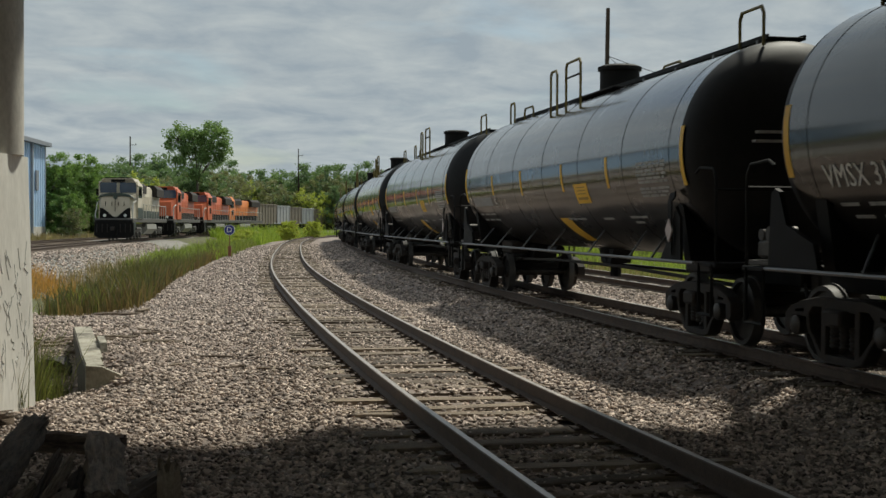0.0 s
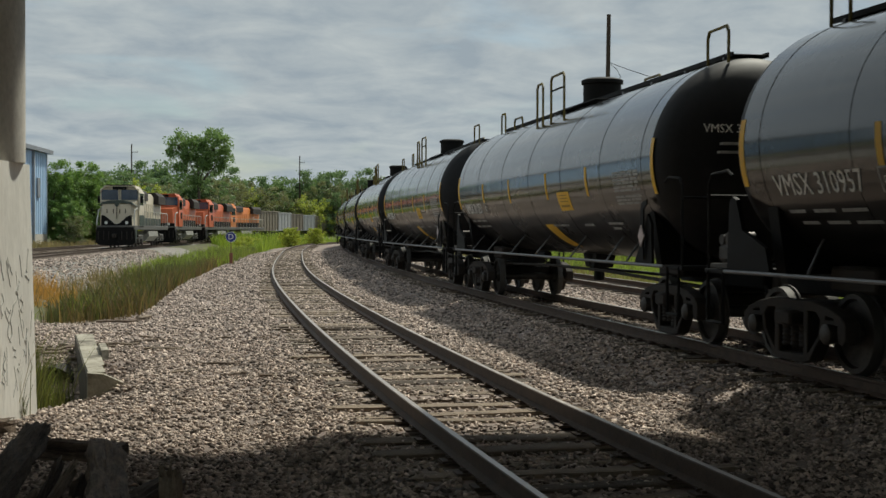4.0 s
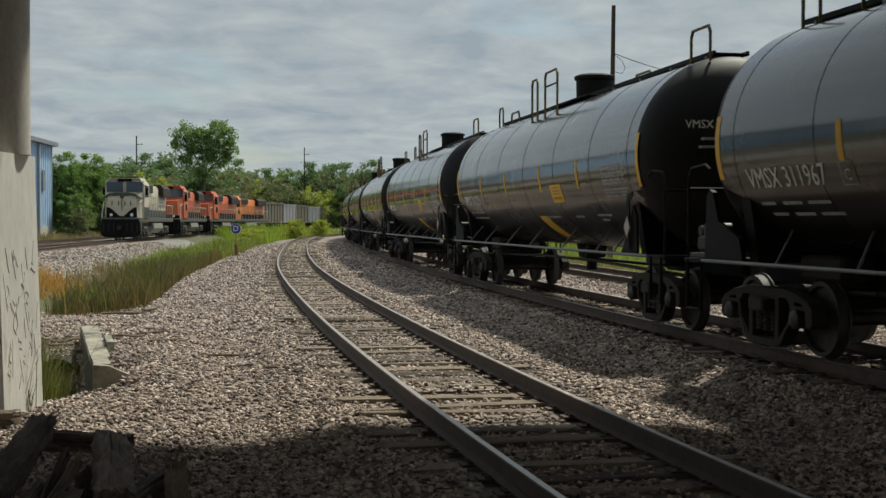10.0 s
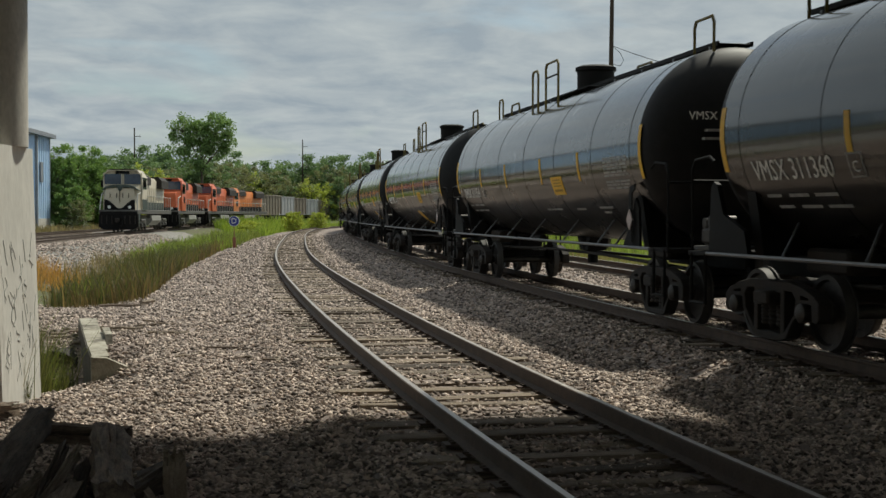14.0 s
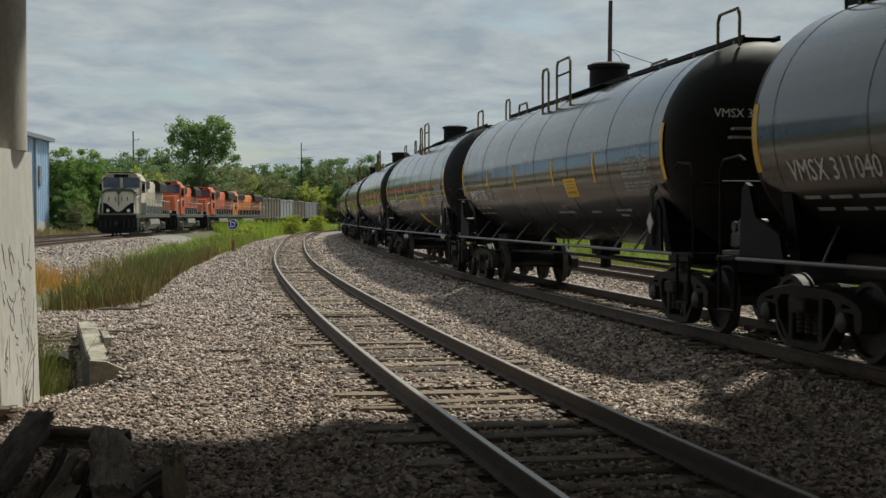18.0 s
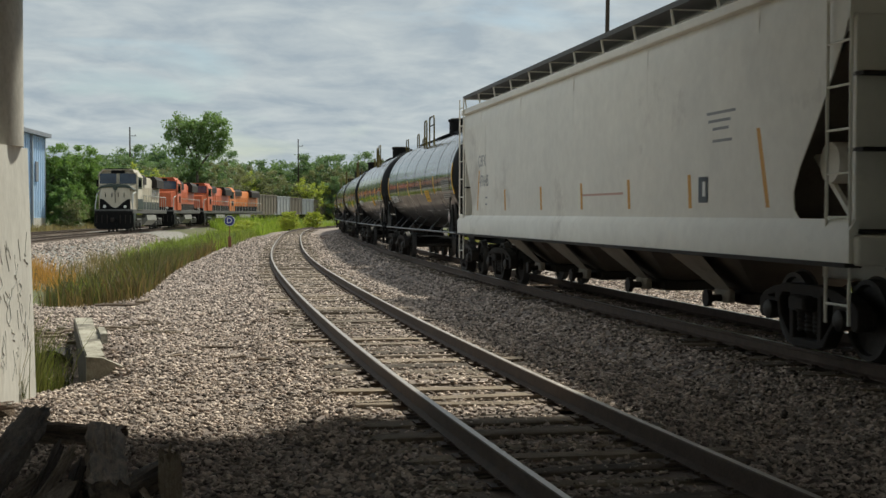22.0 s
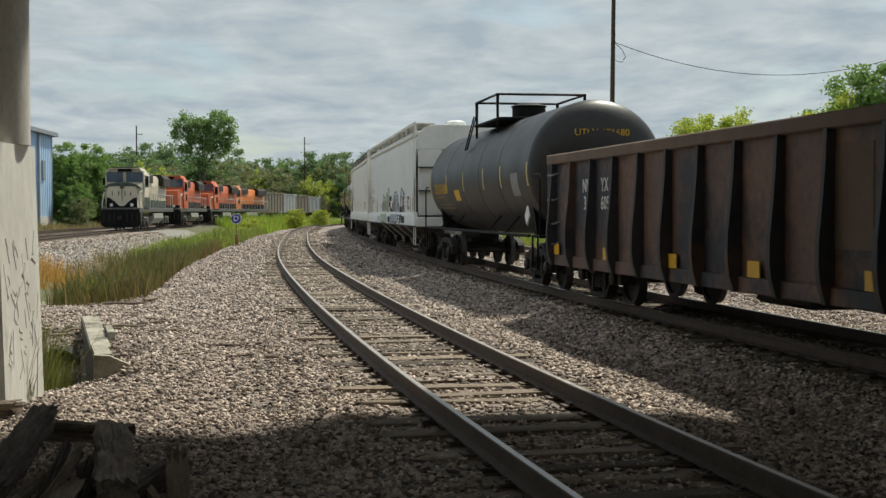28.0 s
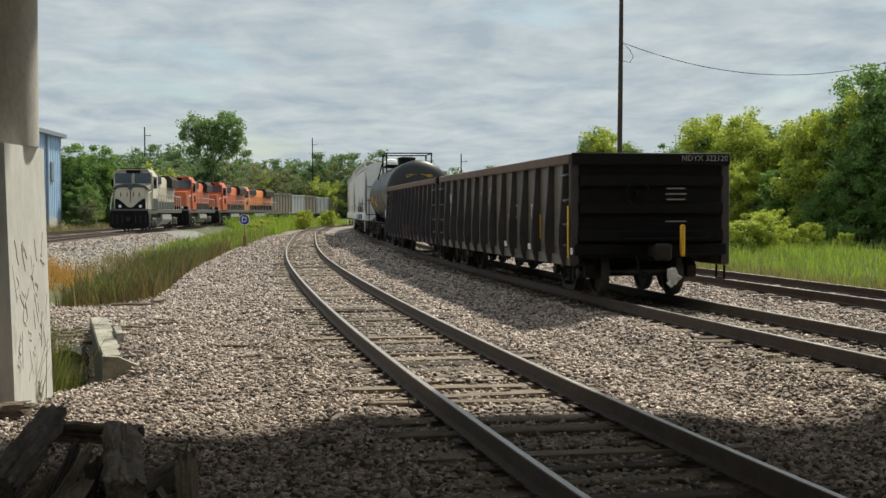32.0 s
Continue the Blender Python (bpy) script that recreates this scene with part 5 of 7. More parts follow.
    for k, (o, w, mt) in enumerate(((5.6, 1.0, INKGREY), (9.7, .6, INKGREY), (10.4, .7, INKBLACK))):
        scribble(H2, f - o, 1.18, w, .2, ys, 20 + k, mt, 6)
    # gondolas
    f = L_G1 / 2
    for txt, o, z in (("ND", 2.72, 2.02), ("YX", 3.72, 2.02), ("32", 2.72, 1.72), ("609", 3.75, 1.72)):
        words("car_lettering", txt, .33, WHITEP, G1, on_side(f - o, z, 1.46), narrow=.9)
    for o in (1.0, 3.95, 6.9, 9.6, 12.4, 15.6):
        strip(G1, "reflective_square", f - o - .17, f - o + .17, .8, 1.0, 1.505, YELLOW, "yellow reflective square")
    strip(G1, "data_frame", f - 13.75, f - 13.35, 1.2, 1.6, 1.455, DIMWHITE)
    for k in range(3):
        strip(G1, "rust_patch", f - 11.5 - k * 1.1, f - 12.3 - k * 1.1, 1.2, 2.3, 1.453, RUSTCAP, "bare rusty patch")
    f = L_G2 / 2
    for txt, o, z, w in (("NDYX", 2.35, 1.95, .7), ("3221", 2.35, 1.6, .82), ("20", 3.5, 1.6, .95)):
        words("car_lettering", txt, .38, WHITEP, G2, on_side(f - o, z, 1.46), narrow=w)
    for o in (4.05, 7.1, 10.15, 13.2):
        strip(G2, "reflective_stripe", f - o - .05, f - o + .05, 1.05, 1.55, 1.465, YELLOW, "yellow reflective stripe", -.02)
    for o in (.55, 2.9, 5.0, 7.1, 10.0, 12.4, 15.8):
        strip(G2, "small_panel", f - o - .12, f - o + .12, .82, .94, 1.505, WHITEP)
    strip(G2, "data_frame", f - 12.9, f - 12.4, 1.3, 1.75, 1.455, WHITEP)
    strip(G2, "data_frame_fill", f - 12.85, f - 12.45, 1.34, 1.71, 1.458, BROWNGON)
    # a large chalk-grey tag, one sign to a panel
    def bow(o, z, rx, rz, a0, a1):
        return [(f - o + rx * math.cos(radians(a0 + (a1 - a0) * i / 10)), z + rz * math.sin(radians(a0 + (a1 - a0) * i / 10))) for i in range(11)]
    tags = [bow(4.75, 1.6, .3, .5, 160, 300), bow(4.75, 1.6, .28, .45, 10, 120), [(f - 5.55, 1.25), (f - 5.85, 2.15), (f - 6.05, 1.35)], [(f - 5.55, 1.6), (f - 6.1, 1.7)],
            [(f - 6.75, 2.05), (f - 7.25, 2.1), (f - 6.85, 1.1)], bow(8.1, 1.55, .35, .62, 20, 330), [(f - 8.1, 1.85), (f - 8.08, 1.45)], bow(9.45, 1.75, .36, .4, 60, 230),
            [(f - 9.1, 1.85), (f - 9.5, 1.9), (f - 9.75, 1.2)], [(f - 9.35, 1.6), (f - 9.6, 1.58)], [(f - 10.3, 1.75), (f - 10.35, 1.5), (f - 10.5, 1.5)], [(f - 10.55, 1.5), (f - 10.6, 1.72), (f - 10.72, 1.48), (f - 10.78, 1.72)], bow(10.98, 1.6, .1, .14, 40, 300)]
    for pts in tags:
        stroke(G2, pts, 1.452, CHALK, .02, "chalk_stroke")
    for k in range(3):
        scribble(G2, f - 1.35, 1.2 + k * .22, .35, .26, 1.452, 40 + k, CHALK, 3)
    for x in np.arange(-7.4, 7.4, .19):
        part("rivet", Shape().rod((x, 1.44, .9), (x, 1.458, .9), .018, 6), DARK, G2)
    e = -(L_G2 / 2 - .45)
    for y in (1.45,):
        strip(G2, "corner_stripe", e - .02, e + .06, .75, 1.7, y + .09 if y > 0 else y - .08, YELLOW, "tall yellow corner stripe")
    m = Matrix(((0, 0, -1), (-1, 0, 0), (0, 1, 0))).to_4x4()
    m.translation = (e - .145, -1.0, 2.56)
    words("end_lettering", "NDYX 322120", .145, STENCIL, G2, m)
    for y, z, w in ((-.3, 2.0, .35), (-.3, 1.9, .4), (-.3, 1.8, .35), (-.3, 1.4, .4)):
        part("end_writing", Shape().box(e - .15, e - .13, y - w / 2 - .15, y + w / 2 - .15, z, z + .025), DIMWHITE, G2)
    for y in (-1.15, 1.15):
        part("end_reflector", Shape().box(e - .06, e - .03, y - .14, y + .14, .88, 1.0, .005), WHITEP, G2, "white reflector")
    part("end_air_lever", Shape().box(e - .5, e - .44, -.51, -.41, .78, 1.36, .045), YELLOW, G2, "upright yellow end-of-train marker")
    part("brake_wheel", Shape().lathe([(e - .26, .2), (e - .26, .235), (e - .22, .235), (e - .22, .2)], 24, "x", (0, .3, 1.92), False).rod((e - .24, .3, 1.92), (e - .05, .3, 1.92), .04), DARK, G2)
    part("end_step", Shape().box(e - .45, e - .1, -1.0, .6, 1.08, 1.11), DARK, G2)
    rag = Shape().lathe([(-.15, .015), (-.1, .07), (-.03, .06), (.02, .12), (.1, .1), (.15, .02)], 8, "z", (e - .72, -.2, .42))
    rr = random.Random(3)
    rag.v = [(x + rr.uniform(-.05, .05), y + rr.uniform(-.06, .06), z + rr.uniform(-.05, .05)) for x, y, z in rag.v]
    part("white_rag", rag, WHITEP, G2, "white plastic bag caught on the hose", smooth=0)


REDFADE = material("faded_red_lettering", (0.5, 0.3, 0.24), (0.56, 0.38, 0.31), 0.6, 9, bump=0)
dress_cars()


# ---- the parked train on track D ----
def stand(s, u, z=0.0):
    x, y, h = on_line(s, u)
    return pose(float(x), float(y), z, 0, 0, 90 - math.degrees(float(h)))


def build_locomotive(paint, lower, nose_v, label):
    """x towards the nose."""
    loco = thing("locomotive", label, "locomotive", "parked locomotives")
    L = 10.9
    hood_top = paint if nose_v else DARK
    part("frame", Shape().box(-L, L, -1.5, 1.5, 1.3, 1.62, .03), GRIMEGREY, loco)
    part("hood", Shape().prism([(-.95, 1.6), (.95, 1.6), (.95, 4.0), (.75, 4.25), (-.75, 4.25), (-.95, 4.0)], "x", -L + 1.2, L - 4.6), paint, loco, "long engine hood")
    part("hood_stripe", Shape().box(-L + 1.3, L - 4.8, -.97, .97, 1.62, 2.25), lower, loco, "dark lower stripe")
    part("radiator", Shape().prism([(-1.4, 3.45), (1.4, 3.45), (1.4, 4.1), (1.1, 4.4), (-1.1, 4.4), (-1.4, 4.1)], "x", -L + 1.4, -L + 6.4), GRIME, loco)
    part("dynamic_brake", Shape().prism([(-1.1, 3.6), (1.1, 3.6), (1.1, 4.15), (.9, 4.38), (-.9, 4.38), (-1.1, 4.15)], "x", .2, 4.6), GRIME, loco)
    for k in range(6):
        for y in (-1, 1):
            x = -4.0 + k * 1.25
            part("hood_door", Shape().box(x - .5, x + .5, y * .955 - .02, y * .955 + .02, 2.35, 3.4, .01), paint, loco)
    part("cab", Shape().prism([(-1.55, 1.6), (1.55, 1.6), (1.55, 4.05), (1.15, 4.55), (-1.15, 4.55), (-1.55, 4.05)], "x", L - 5.0, L - 2.2), paint, loco, "driver's cab")
    part("cab_roof", Shape().prism([(-1.6, 4.02), (-1.18, 4.58), (1.18, 4.58), (1.6, 4.02), (1.14, 4.5), (-1.14, 4.5)], "x", L - 5.05, L - 1.95), paint, loco)
    part("cab_lower", Shape().box(L - 4.98, L - 2.25, -1.565, 1.565, 1.62, 2.4), lower if nose_v else paint, loco)
    nose = Shape()
    vs = [(L - 2.2, -1.45, 1.6), (L - 2.2, 1.45, 1.6), (L - 2.2, 1.45, 3.45), (L - 2.2, -1.45, 3.45), (L - .62, -1.2, 1.6), (L - .62, 1.2, 1.6), (L - .8, 1.1, 3.2), (L - .8, -1.1, 3.2)]
    nose.add(vs, [(0, 1, 5, 4), (4, 5, 6, 7), (1, 2, 6, 5), (0, 4, 7, 3), (3, 7, 6, 2), (0, 3, 2, 1)])
    part("nose", nose, paint, loco, "sloped nose")
    part("nose_seam", Shape().box(L - .72, L - .6, -.012, .012, 2.1, 3.1), DARK, loco)
    for y in (-1, 1):
        part("windscreen_frame", Shape().box(L - 2.22, L - 2.14, y * .78 - .76, y * .78 + .76, 3.42, 4.36, .05), paint, loco)
        part("windscreen", Shape().box(L - 2.2, L - 2.12, y * .78 - .67, y * .78 + .67, 3.5, 4.28, .03), SCREEN, loco, "dark glass")
        part("side_window", Shape().box(L - 4.5, L - 2.6, y * 1.555 - .02, y * 1.555 + .02, 3.15, 4.0, .02), GLASS, loco)
        part("handrail", Shape().pipe([(-L + .4, y * 1.45, 1.62), (-L + .4, y * 1.45, 2.7), (L - 5.2, y * 1.45, 2.7), (L - 5.2, y * 1.45, 1.62)], .03), RAILGREY, loco)
        for x in np.linspace(-L + 2.0, L - 6.2, 9):
            part("handrail_post", Shape().rod((x, y * 1.45, 1.6), (x, y * 1.45, 2.7), .025, 5), RAILGREY, loco)
        part("step_well", Shape().prism([(L - 1.5, 1.35), (L - .3, 1.35), (L - .3, .35), (L - .75, .35)], "y", y * 1.38 - .12, y * 1.38 + .12), lower, loco)
        part("step_rail", Shape().pipe([(L - .12, y * 1.45, .5), (L - .12, y * 1.45, 1.9), (L - .7, y * 1.4, 2.75), (L - 1.9, y * 1.46, 2.9)], .045), RAILGREY, loco, "grey corner handrail")
        part("headlight", Shape().rod((L - .66, y * .8, 1.82), (L - .46, y * .8, 1.82), .12, 12), LAMPGLASS, loco, "round white lamp")
        part("air_tank", Shape().rod((-3.0, y * 1.2, 1.12), (2.8, y * 1.2, 1.12), .16, 12), GRIMEGREY, loco)
        part("mirror", Shape().box(L - 2.6, L - 2.5, y * 1.7 - .1, y * 1.7 + .1, 3.3, 3.8), DARK, loco)
    part("fuel_tank", Shape().prism([(-1.45, 1.2), (1.45, 1.2), (1.5, .8), (1.1, .4), (-1.1, .4), (-1.5, .8)], "x", -3.4, 2.6), TANKGREY, loco, "pale grey fuel tank")
    part("anticlimber", Shape().box(L - .62, L + .05, -1.45, 1.45, 1.28, 1.5, .03), DARK, loco)
    part("pilot", Shape().prism([(-1.5, 1.3), (1.5, 1.3), (1.55, .4), (1.2, .18), (-1.2, .18), (-1.55, .4)], "x", L - .5, L + .02), DARK, loco, "black snowplough")
    for y in (-1.3, -.9, -.5, .5, .9, 1.3):
        part("mu_hose", Shape().pipe([(L + .02, y, 1.2), (L + .1, y, .9), (L + .08, y, .6)], .04), GRIME, loco)
    add_coupler(loco, L - .2, 1)
    if nose_v:
        for y in (-1, 1):
            part("nose_chevron", Shape().prism([(y * 1.21, 1.5), (0, 1.5), (0, 1.72), (y * .22, 1.78), (y * .6, 2.1), (y * .95, 2.34), (y * 1.18, 2.38)], "x", L - .66, L - .575), DARK, loco, "black chevron")
        part("brow", Shape().prism([(-1.46, 3.05), (-1.1, 3.34), (-.5, 3.46), (.5, 3.46), (1.1, 3.34), (1.46, 3.05), (1.1, 3.16), (.5, 3.27), (-.5, 3.27), (-1.1, 3.16)], "x", L - 2.3, L - .7), GREENP, loco, "arched dark green band under the windows")
        part("nose_badge", Shape().prism([(-.2, 3.3), (.2, 3.3), (.14, 3.06), (0, 2.98), (-.14, 3.06)], "x", L - .84, L - .72), GREENP, loco, "dark badge on the nose")
        for y in (-.75, -.25, .25, .7):
            part("nose_grab", Shape().rod((L - .6, y, 2.5), (L - .62, y, 2.82), .03, 6), DARK, loco)
        part("roof_stripe", Shape().box(L - 4.9, L - 1.9, -1.0, 1.0, 4.57, 4.64, .02), DARK, loco, "dark roof panel")
        part("lower_front", Shape().box(L - .64, L - .48, -1.5, 1.5, 1.25, 1.56, .03), DARK, loco)
    else:
        part("lower_front", Shape().box(L - .64, L - .5, -1.4, 1.4, 1.3, 1.9, .03), DARK, loco)
        part("side_emblem", Shape().box(L - 4.4, L - 3.4, -1.58, 1.58, 2.3, 2.9), DARK, loco, "dark emblem panel")
    part("number_board", Shape().box(L - 2.2, L - 2.05, -.55, .55, 4.28, 4.5, .03), DARK, loco)
    part("exhaust", Shape().box(-1.6, -.6, -.4, .4, 4.2, 4.5, .03), DARK, loco)
    part("horn", Shape().rod((1.5, .2, 4.6), (2.1, .2, 4.6), .08, 8), PIPE, loco)
    for s in (-1, 1):
        truck = part("truck", Shape().box(s * 6.8 - 2.3, s * 6.8 + 2.3, -1.0, 1.0, .62, .95, .05), GRIME, loco)
        for y in (-1, 1):
            part("sideframe", Shape().box(s * 6.8 - 2.5, s * 6.8 + 2.5, y * 1.15 - .1, y * 1.15 + .1, .62, .95, .05), GRIMEGREY, truck)
            part("brake_cylinder", Shape().rod((s * 6.8 - 1.2, y * 1.3, .85), (s * 6.8 + 1.2, y * 1.3, .85), .1, 8), GRIMEGREY, truck)
        for x in (-1.9, 0, 1.9):
            part("wheelset", WHEEL_MESH, None, truck, at=Matrix.Translation((s * 6.8 + x, 0, .457)))
            part("axle_box", Shape().box(s * 6.8 + x - .22, s * 6.8 + x + .22, -1.3, 1.3, .34, .62, .05), GRIMEGREY, truck)
    return loco


SCREEN = material("blue_grey_windscreen", (.03, .05, .09), (.06, .09, .14), .12, 2, bump=0, spec=1.0)
GRIMEGREY = material("dusty_grey_steel", (.05, .048, .045), (.14, .135, .125), .75, 4, bump=.15)
TANKGREY = material("dusty_pale_grey_steel", (.2, .195, .18), (.36, .35, .32), .7, 2, bump=.1)
RAILGREY = material("pale_grey_handrail_paint", (.4, .39, .36), (.55, .54, .5), .6, 6, bump=0)
LAMPGLASS = material("lamp_glass", (.7, .7, .66), (.9, .9, .86), .2, 5, bump=0)


def build_coal_car(mat):
    car = thing("coal_car", "weathered open coal hopper parked behind the locomotives", "coal car", "parked coal cars")
    sh = Shape().prism([(-7.5, 4.2), (7.5, 4.2), (7.5, 1.9), (6.2, 1.2), (-6.2, 1.2), (-7.5, 1.9)], "y", -1.5, 1.5)
    part("body", sh, mat, car, "open-topped aluminium body")
    for y in (-1, 1):
        for x in np.linspace(-7.4, 7.4, 11):
            part("side_post", Shape().box(x - .06, x + .06, y * 1.5 - .1, y * 1.5 + .1, 1.3, 4.2), mat, car)
        part("top_rail", Shape().box(-7.7, 7.7, y * 1.5 - .1, y * 1.5 + .1, 4.15, 4.3, .02), mat, car)
    for s in (-1, 1):
        add_truck(car, s * 6.0)
        add_coupler(car, s * 7.7, s)
    return car


def build_parked():
    z = .30
    lead = 101.0
    mk = [("cream", CREAM, GREENP, True, "cream and dark green diesel locomotive with a black chevron nose"),
          ("o", ORANGE, DARK, False, "orange and black diesel locomotive coupled behind"),
          ("o", ORANGE, DARK, False, "orange and black diesel locomotive coupled behind"),
          ("y", ORANGE2, DARK, False, "yellowish orange diesel locomotive at the back of the group")]
    for i, (_, p, l, v, lab) in enumerate(mk):
        loco = build_locomotive(p, l, v, lab)
        loco.matrix_basis = stand(lead + 11 + 22.6 * i, TRACK_D, z) @ pose(0, 0, 0, 0, 0, 180)
        loco.scale = (1.0, .96, 1.05)
    s = lead + 22.6 * 4 + 8.3
    cars = [build_coal_car(COALCARB), build_coal_car(COALCAR)]
    cars[0].matrix_basis = stand(s, TRACK_D, z); cars[1].matrix_basis = stand(s + 16.1, TRACK_D, z)
    for i in range(2, 9):
        copy_thing(cars[i % 2 if i != 4 else 0], stand(s + 16.1 * i, TRACK_D, z))


build_parked()


# ---- buildings, poles and signs ----
def build_warehouse():
    """The long wall recedes beside the further track."""
    house = thing("warehouse", "pale blue corrugated steel warehouse with a grey eave", "warehouse", at=pose(-39.7, 135, 0.25, 0, 0, 4))
    part("wall", Shape().box(-26, 0, -50, 0, .9, 9.3), BLUEWALL, house, "pale blue corrugated wall")
    for i in range(62):
        y = -.3 - i * .8
        part("wall_rib", Shape().box(0, .06, y - .1, y + .1, .9, 9.25), BLUEWALL, house)
    part("plinth", Shape().box(-26.05, .08, -50.05, .05, -.5, .95), CONCRETE, house, "pale concrete base")
    part("roof", Shape().prism([(.6, 9.2), (.6, 9.6), (-13, 11.0), (-26.6, 9.6), (-26.6, 9.2)], "y", -50.6, .6), ROOFGREY, house, "low grey metal roof")
    part("downpipe", Shape().box(.06, .3, -6.6, -6.25, 0, 9.3, .02), ROOFGREY, house)
    part("wall_vent", Shape().box(.06, .2, -4.6, -3.6, 4.6, 6.6, .02), ROOFGREY, house)
    part("corner_trim", Shape().box(-.1, .1, -.1, .1, .9, 9.3, .02), ROOFGREY, house)
    return house


build_warehouse()


def utility_pole(x, y, h, arm, label, lean=0.0):
    p = thing("utility_pole", label, "utility pole", at=pose(x, y, -.3, 0, lean, 0))
    part("pole", Shape().rod((0, 0, -.5), (0, 0, h), .16, 12, .11), WOODPOLE, p)
    if arm:
        part("crossarm", Shape().box(-.05, 1.1, -.05, .05, h - 1.6, h - 1.5), WOODPOLE, p)
        part("insulator", Shape().rod((1.0, 0, h - 1.5), (1.0, 0, h - 1.3), .05, 8), PIPE, p)
    return p


utility_pole(9.6, 71, 13.8, False, "tall dark wooden utility pole beside the tracks", 0.6)
utility_pole(-54, 236, 17.5, True, "distant utility pole above the trees")
utility_pole(-29.2, 292, 18.6, True, "distant utility pole above the trees")
utility_pole(3.5, 247, 13.0, True, "distant utility pole above the trees")


def build_d_sign():
    s = thing("track_sign", "round blue sign with a white letter D on a rusty post", "railway sign", at=pose(-12.5, 81.9, -.5))
    part("post", Shape().box(-.1, .1, -.05, .05, -.3, .75, .01).box(-.025, .025, -.06, -.02, .7, 1.5, .005), RUSTPOST, s, "rusty steel post")
    part("plate", Shape().rod((0, -.06, 1.75), (0, -.1, 1.75), .31, 32), SIGNBLUE, s, "round blue plate")
    part("rim", Shape().lathe([(-.103, .31), (-.103, .335), (-.06, .335), (-.06, .31)], 32, "y", (0, 0, 1.75), False), WHITEP, s)
    words("letter", "D", .5, WHITEP, s, Matrix.Translation((0, -.105, 1.75)) @ pose(0, 0, 0, 90, 0, 0))
    return s


build_d_sign()


# ---- trees ----
def leaf_mesh(tips, per, size, rnd, flat=.8):
    """Leaves as small bent quads scattered round the twig ends (place, reach)."""
    vs = []
    for c, r in tips:
        n = max(6, int(per * rnd.uniform(.6, 1.3)))
        p = np.array(c) + np.clip(rnd.normal(size=(n, 3)), -1.7, 1.7) * r * np.array([.5, .5, .5 * flat])
        a = rnd.normal(size=(n, 3)); a /= np.linalg.norm(a, axis=1)[:, None]
        b = np.cross(a, rnd.normal(size=(n, 3))); b /= np.linalg.norm(b, axis=1)[:, None] + 1e-6
        s = size * rnd.uniform(.55, 1.35, n)[:, None]
        vs.append(np.stack([p - a * s, p + b * s * .6, p + a * s, p - b * s * .6], 1).reshape(-1, 3))
    v = np.concatenate(vs)
    return v, np.arange(len(v)).reshape(-1, 4)


def build_tree(name, height, half, seed, leaf, size, per, bare, label, limbs=9, twigs=6, reach=.075, cat="tree"):
    """Trunk, limbs and twigs; leaves grow at the twig ends. bare: height share below the crown."""
    rnd = np.random.RandomState(seed)
    r = random.Random(seed)
    tree = thing(name, label, cat, "trees round the yard" if cat == "tree" else "bushes beside the tracks")
    wood = Shape()
    rad = .016 * height + .02
    top = Vector((r.uniform(-.06, .06) * height, r.uniform(-.06, .06) * height, height * .8))
    stem = [Vector((0, 0, -.3))] + [top * (i / 5) + Vector((r.uniform(-.02, .02), r.uniform(-.02, .02), 0)) * height for i in range(1, 6)]
    for i in range(5):
        wood.rod(stem[i], stem[i + 1], rad * (1 - i * .17), 7, rad * (1 - (i + 1) * .17))
    tips = []
    for i in range(limbs):
        f = (i + r.random()) / limbs
        z0 = height * (max(bare * .6, .04) + (.72 - bare * .6) * f)
        k = min(4, int(z0 / (height * .8) * 5))
        g = z0 / (height * .8) * 5 - k
        a = stem[k].lerp(stem[k + 1], g)
        ang = i * 2.4 + r.uniform(-.5, .5)
        # the crown is widest a little above its lower third
        w = half * (math.sin(math.pi * min(1, .22 + .72 * f)) ** .8) * r.uniform(.75, 1.1)
        z1 = height * (bare + (1 - bare) * (.12 + .86 * f)) * r.uniform(.93, 1.03)
        e = Vector((math.cos(ang) * w * .75 + a.x, math.sin(ang) * w * .75 + a.y, z1 - height * .06))
        mid = a.lerp(e, .5) + Vector((0, 0, height * .02))
        wood.rod(a, mid, rad * .5 * (1 - .5 * f), 5, rad * .33 * (1 - .5 * f)).rod(mid, e, rad * .33 * (1 - .5 * f), 5, rad * .14)
        for j in range(twigs):
            q = a.lerp(e, r.uniform(.35, 1.0))
            d = Vector((r.gauss(0, 1), r.gauss(0, 1), r.gauss(.25, .8))).normalized() * half * r.uniform(.25, .6)
            t = q + d
            t.z = max(t.z, height * bare * .8 + .2)
            if t.z > height:
                t.z = height * r.uniform(.9, 1)
            wood.rod(q, t, rad * .13, 4, rad * .05)
            tips.append((t, height * reach * r.uniform(.6, 1.35)))
    part("trunk", wood, BARK, tree)
    v, f = leaf_mesh(tips, per, size, rnd)
    me = bpy.data.meshes.new("crown")
    me.from_pydata(v.tolist(), [], f.tolist())
    me.materials.append(leaf)
    part("crown", me, None, tree)
    return tree


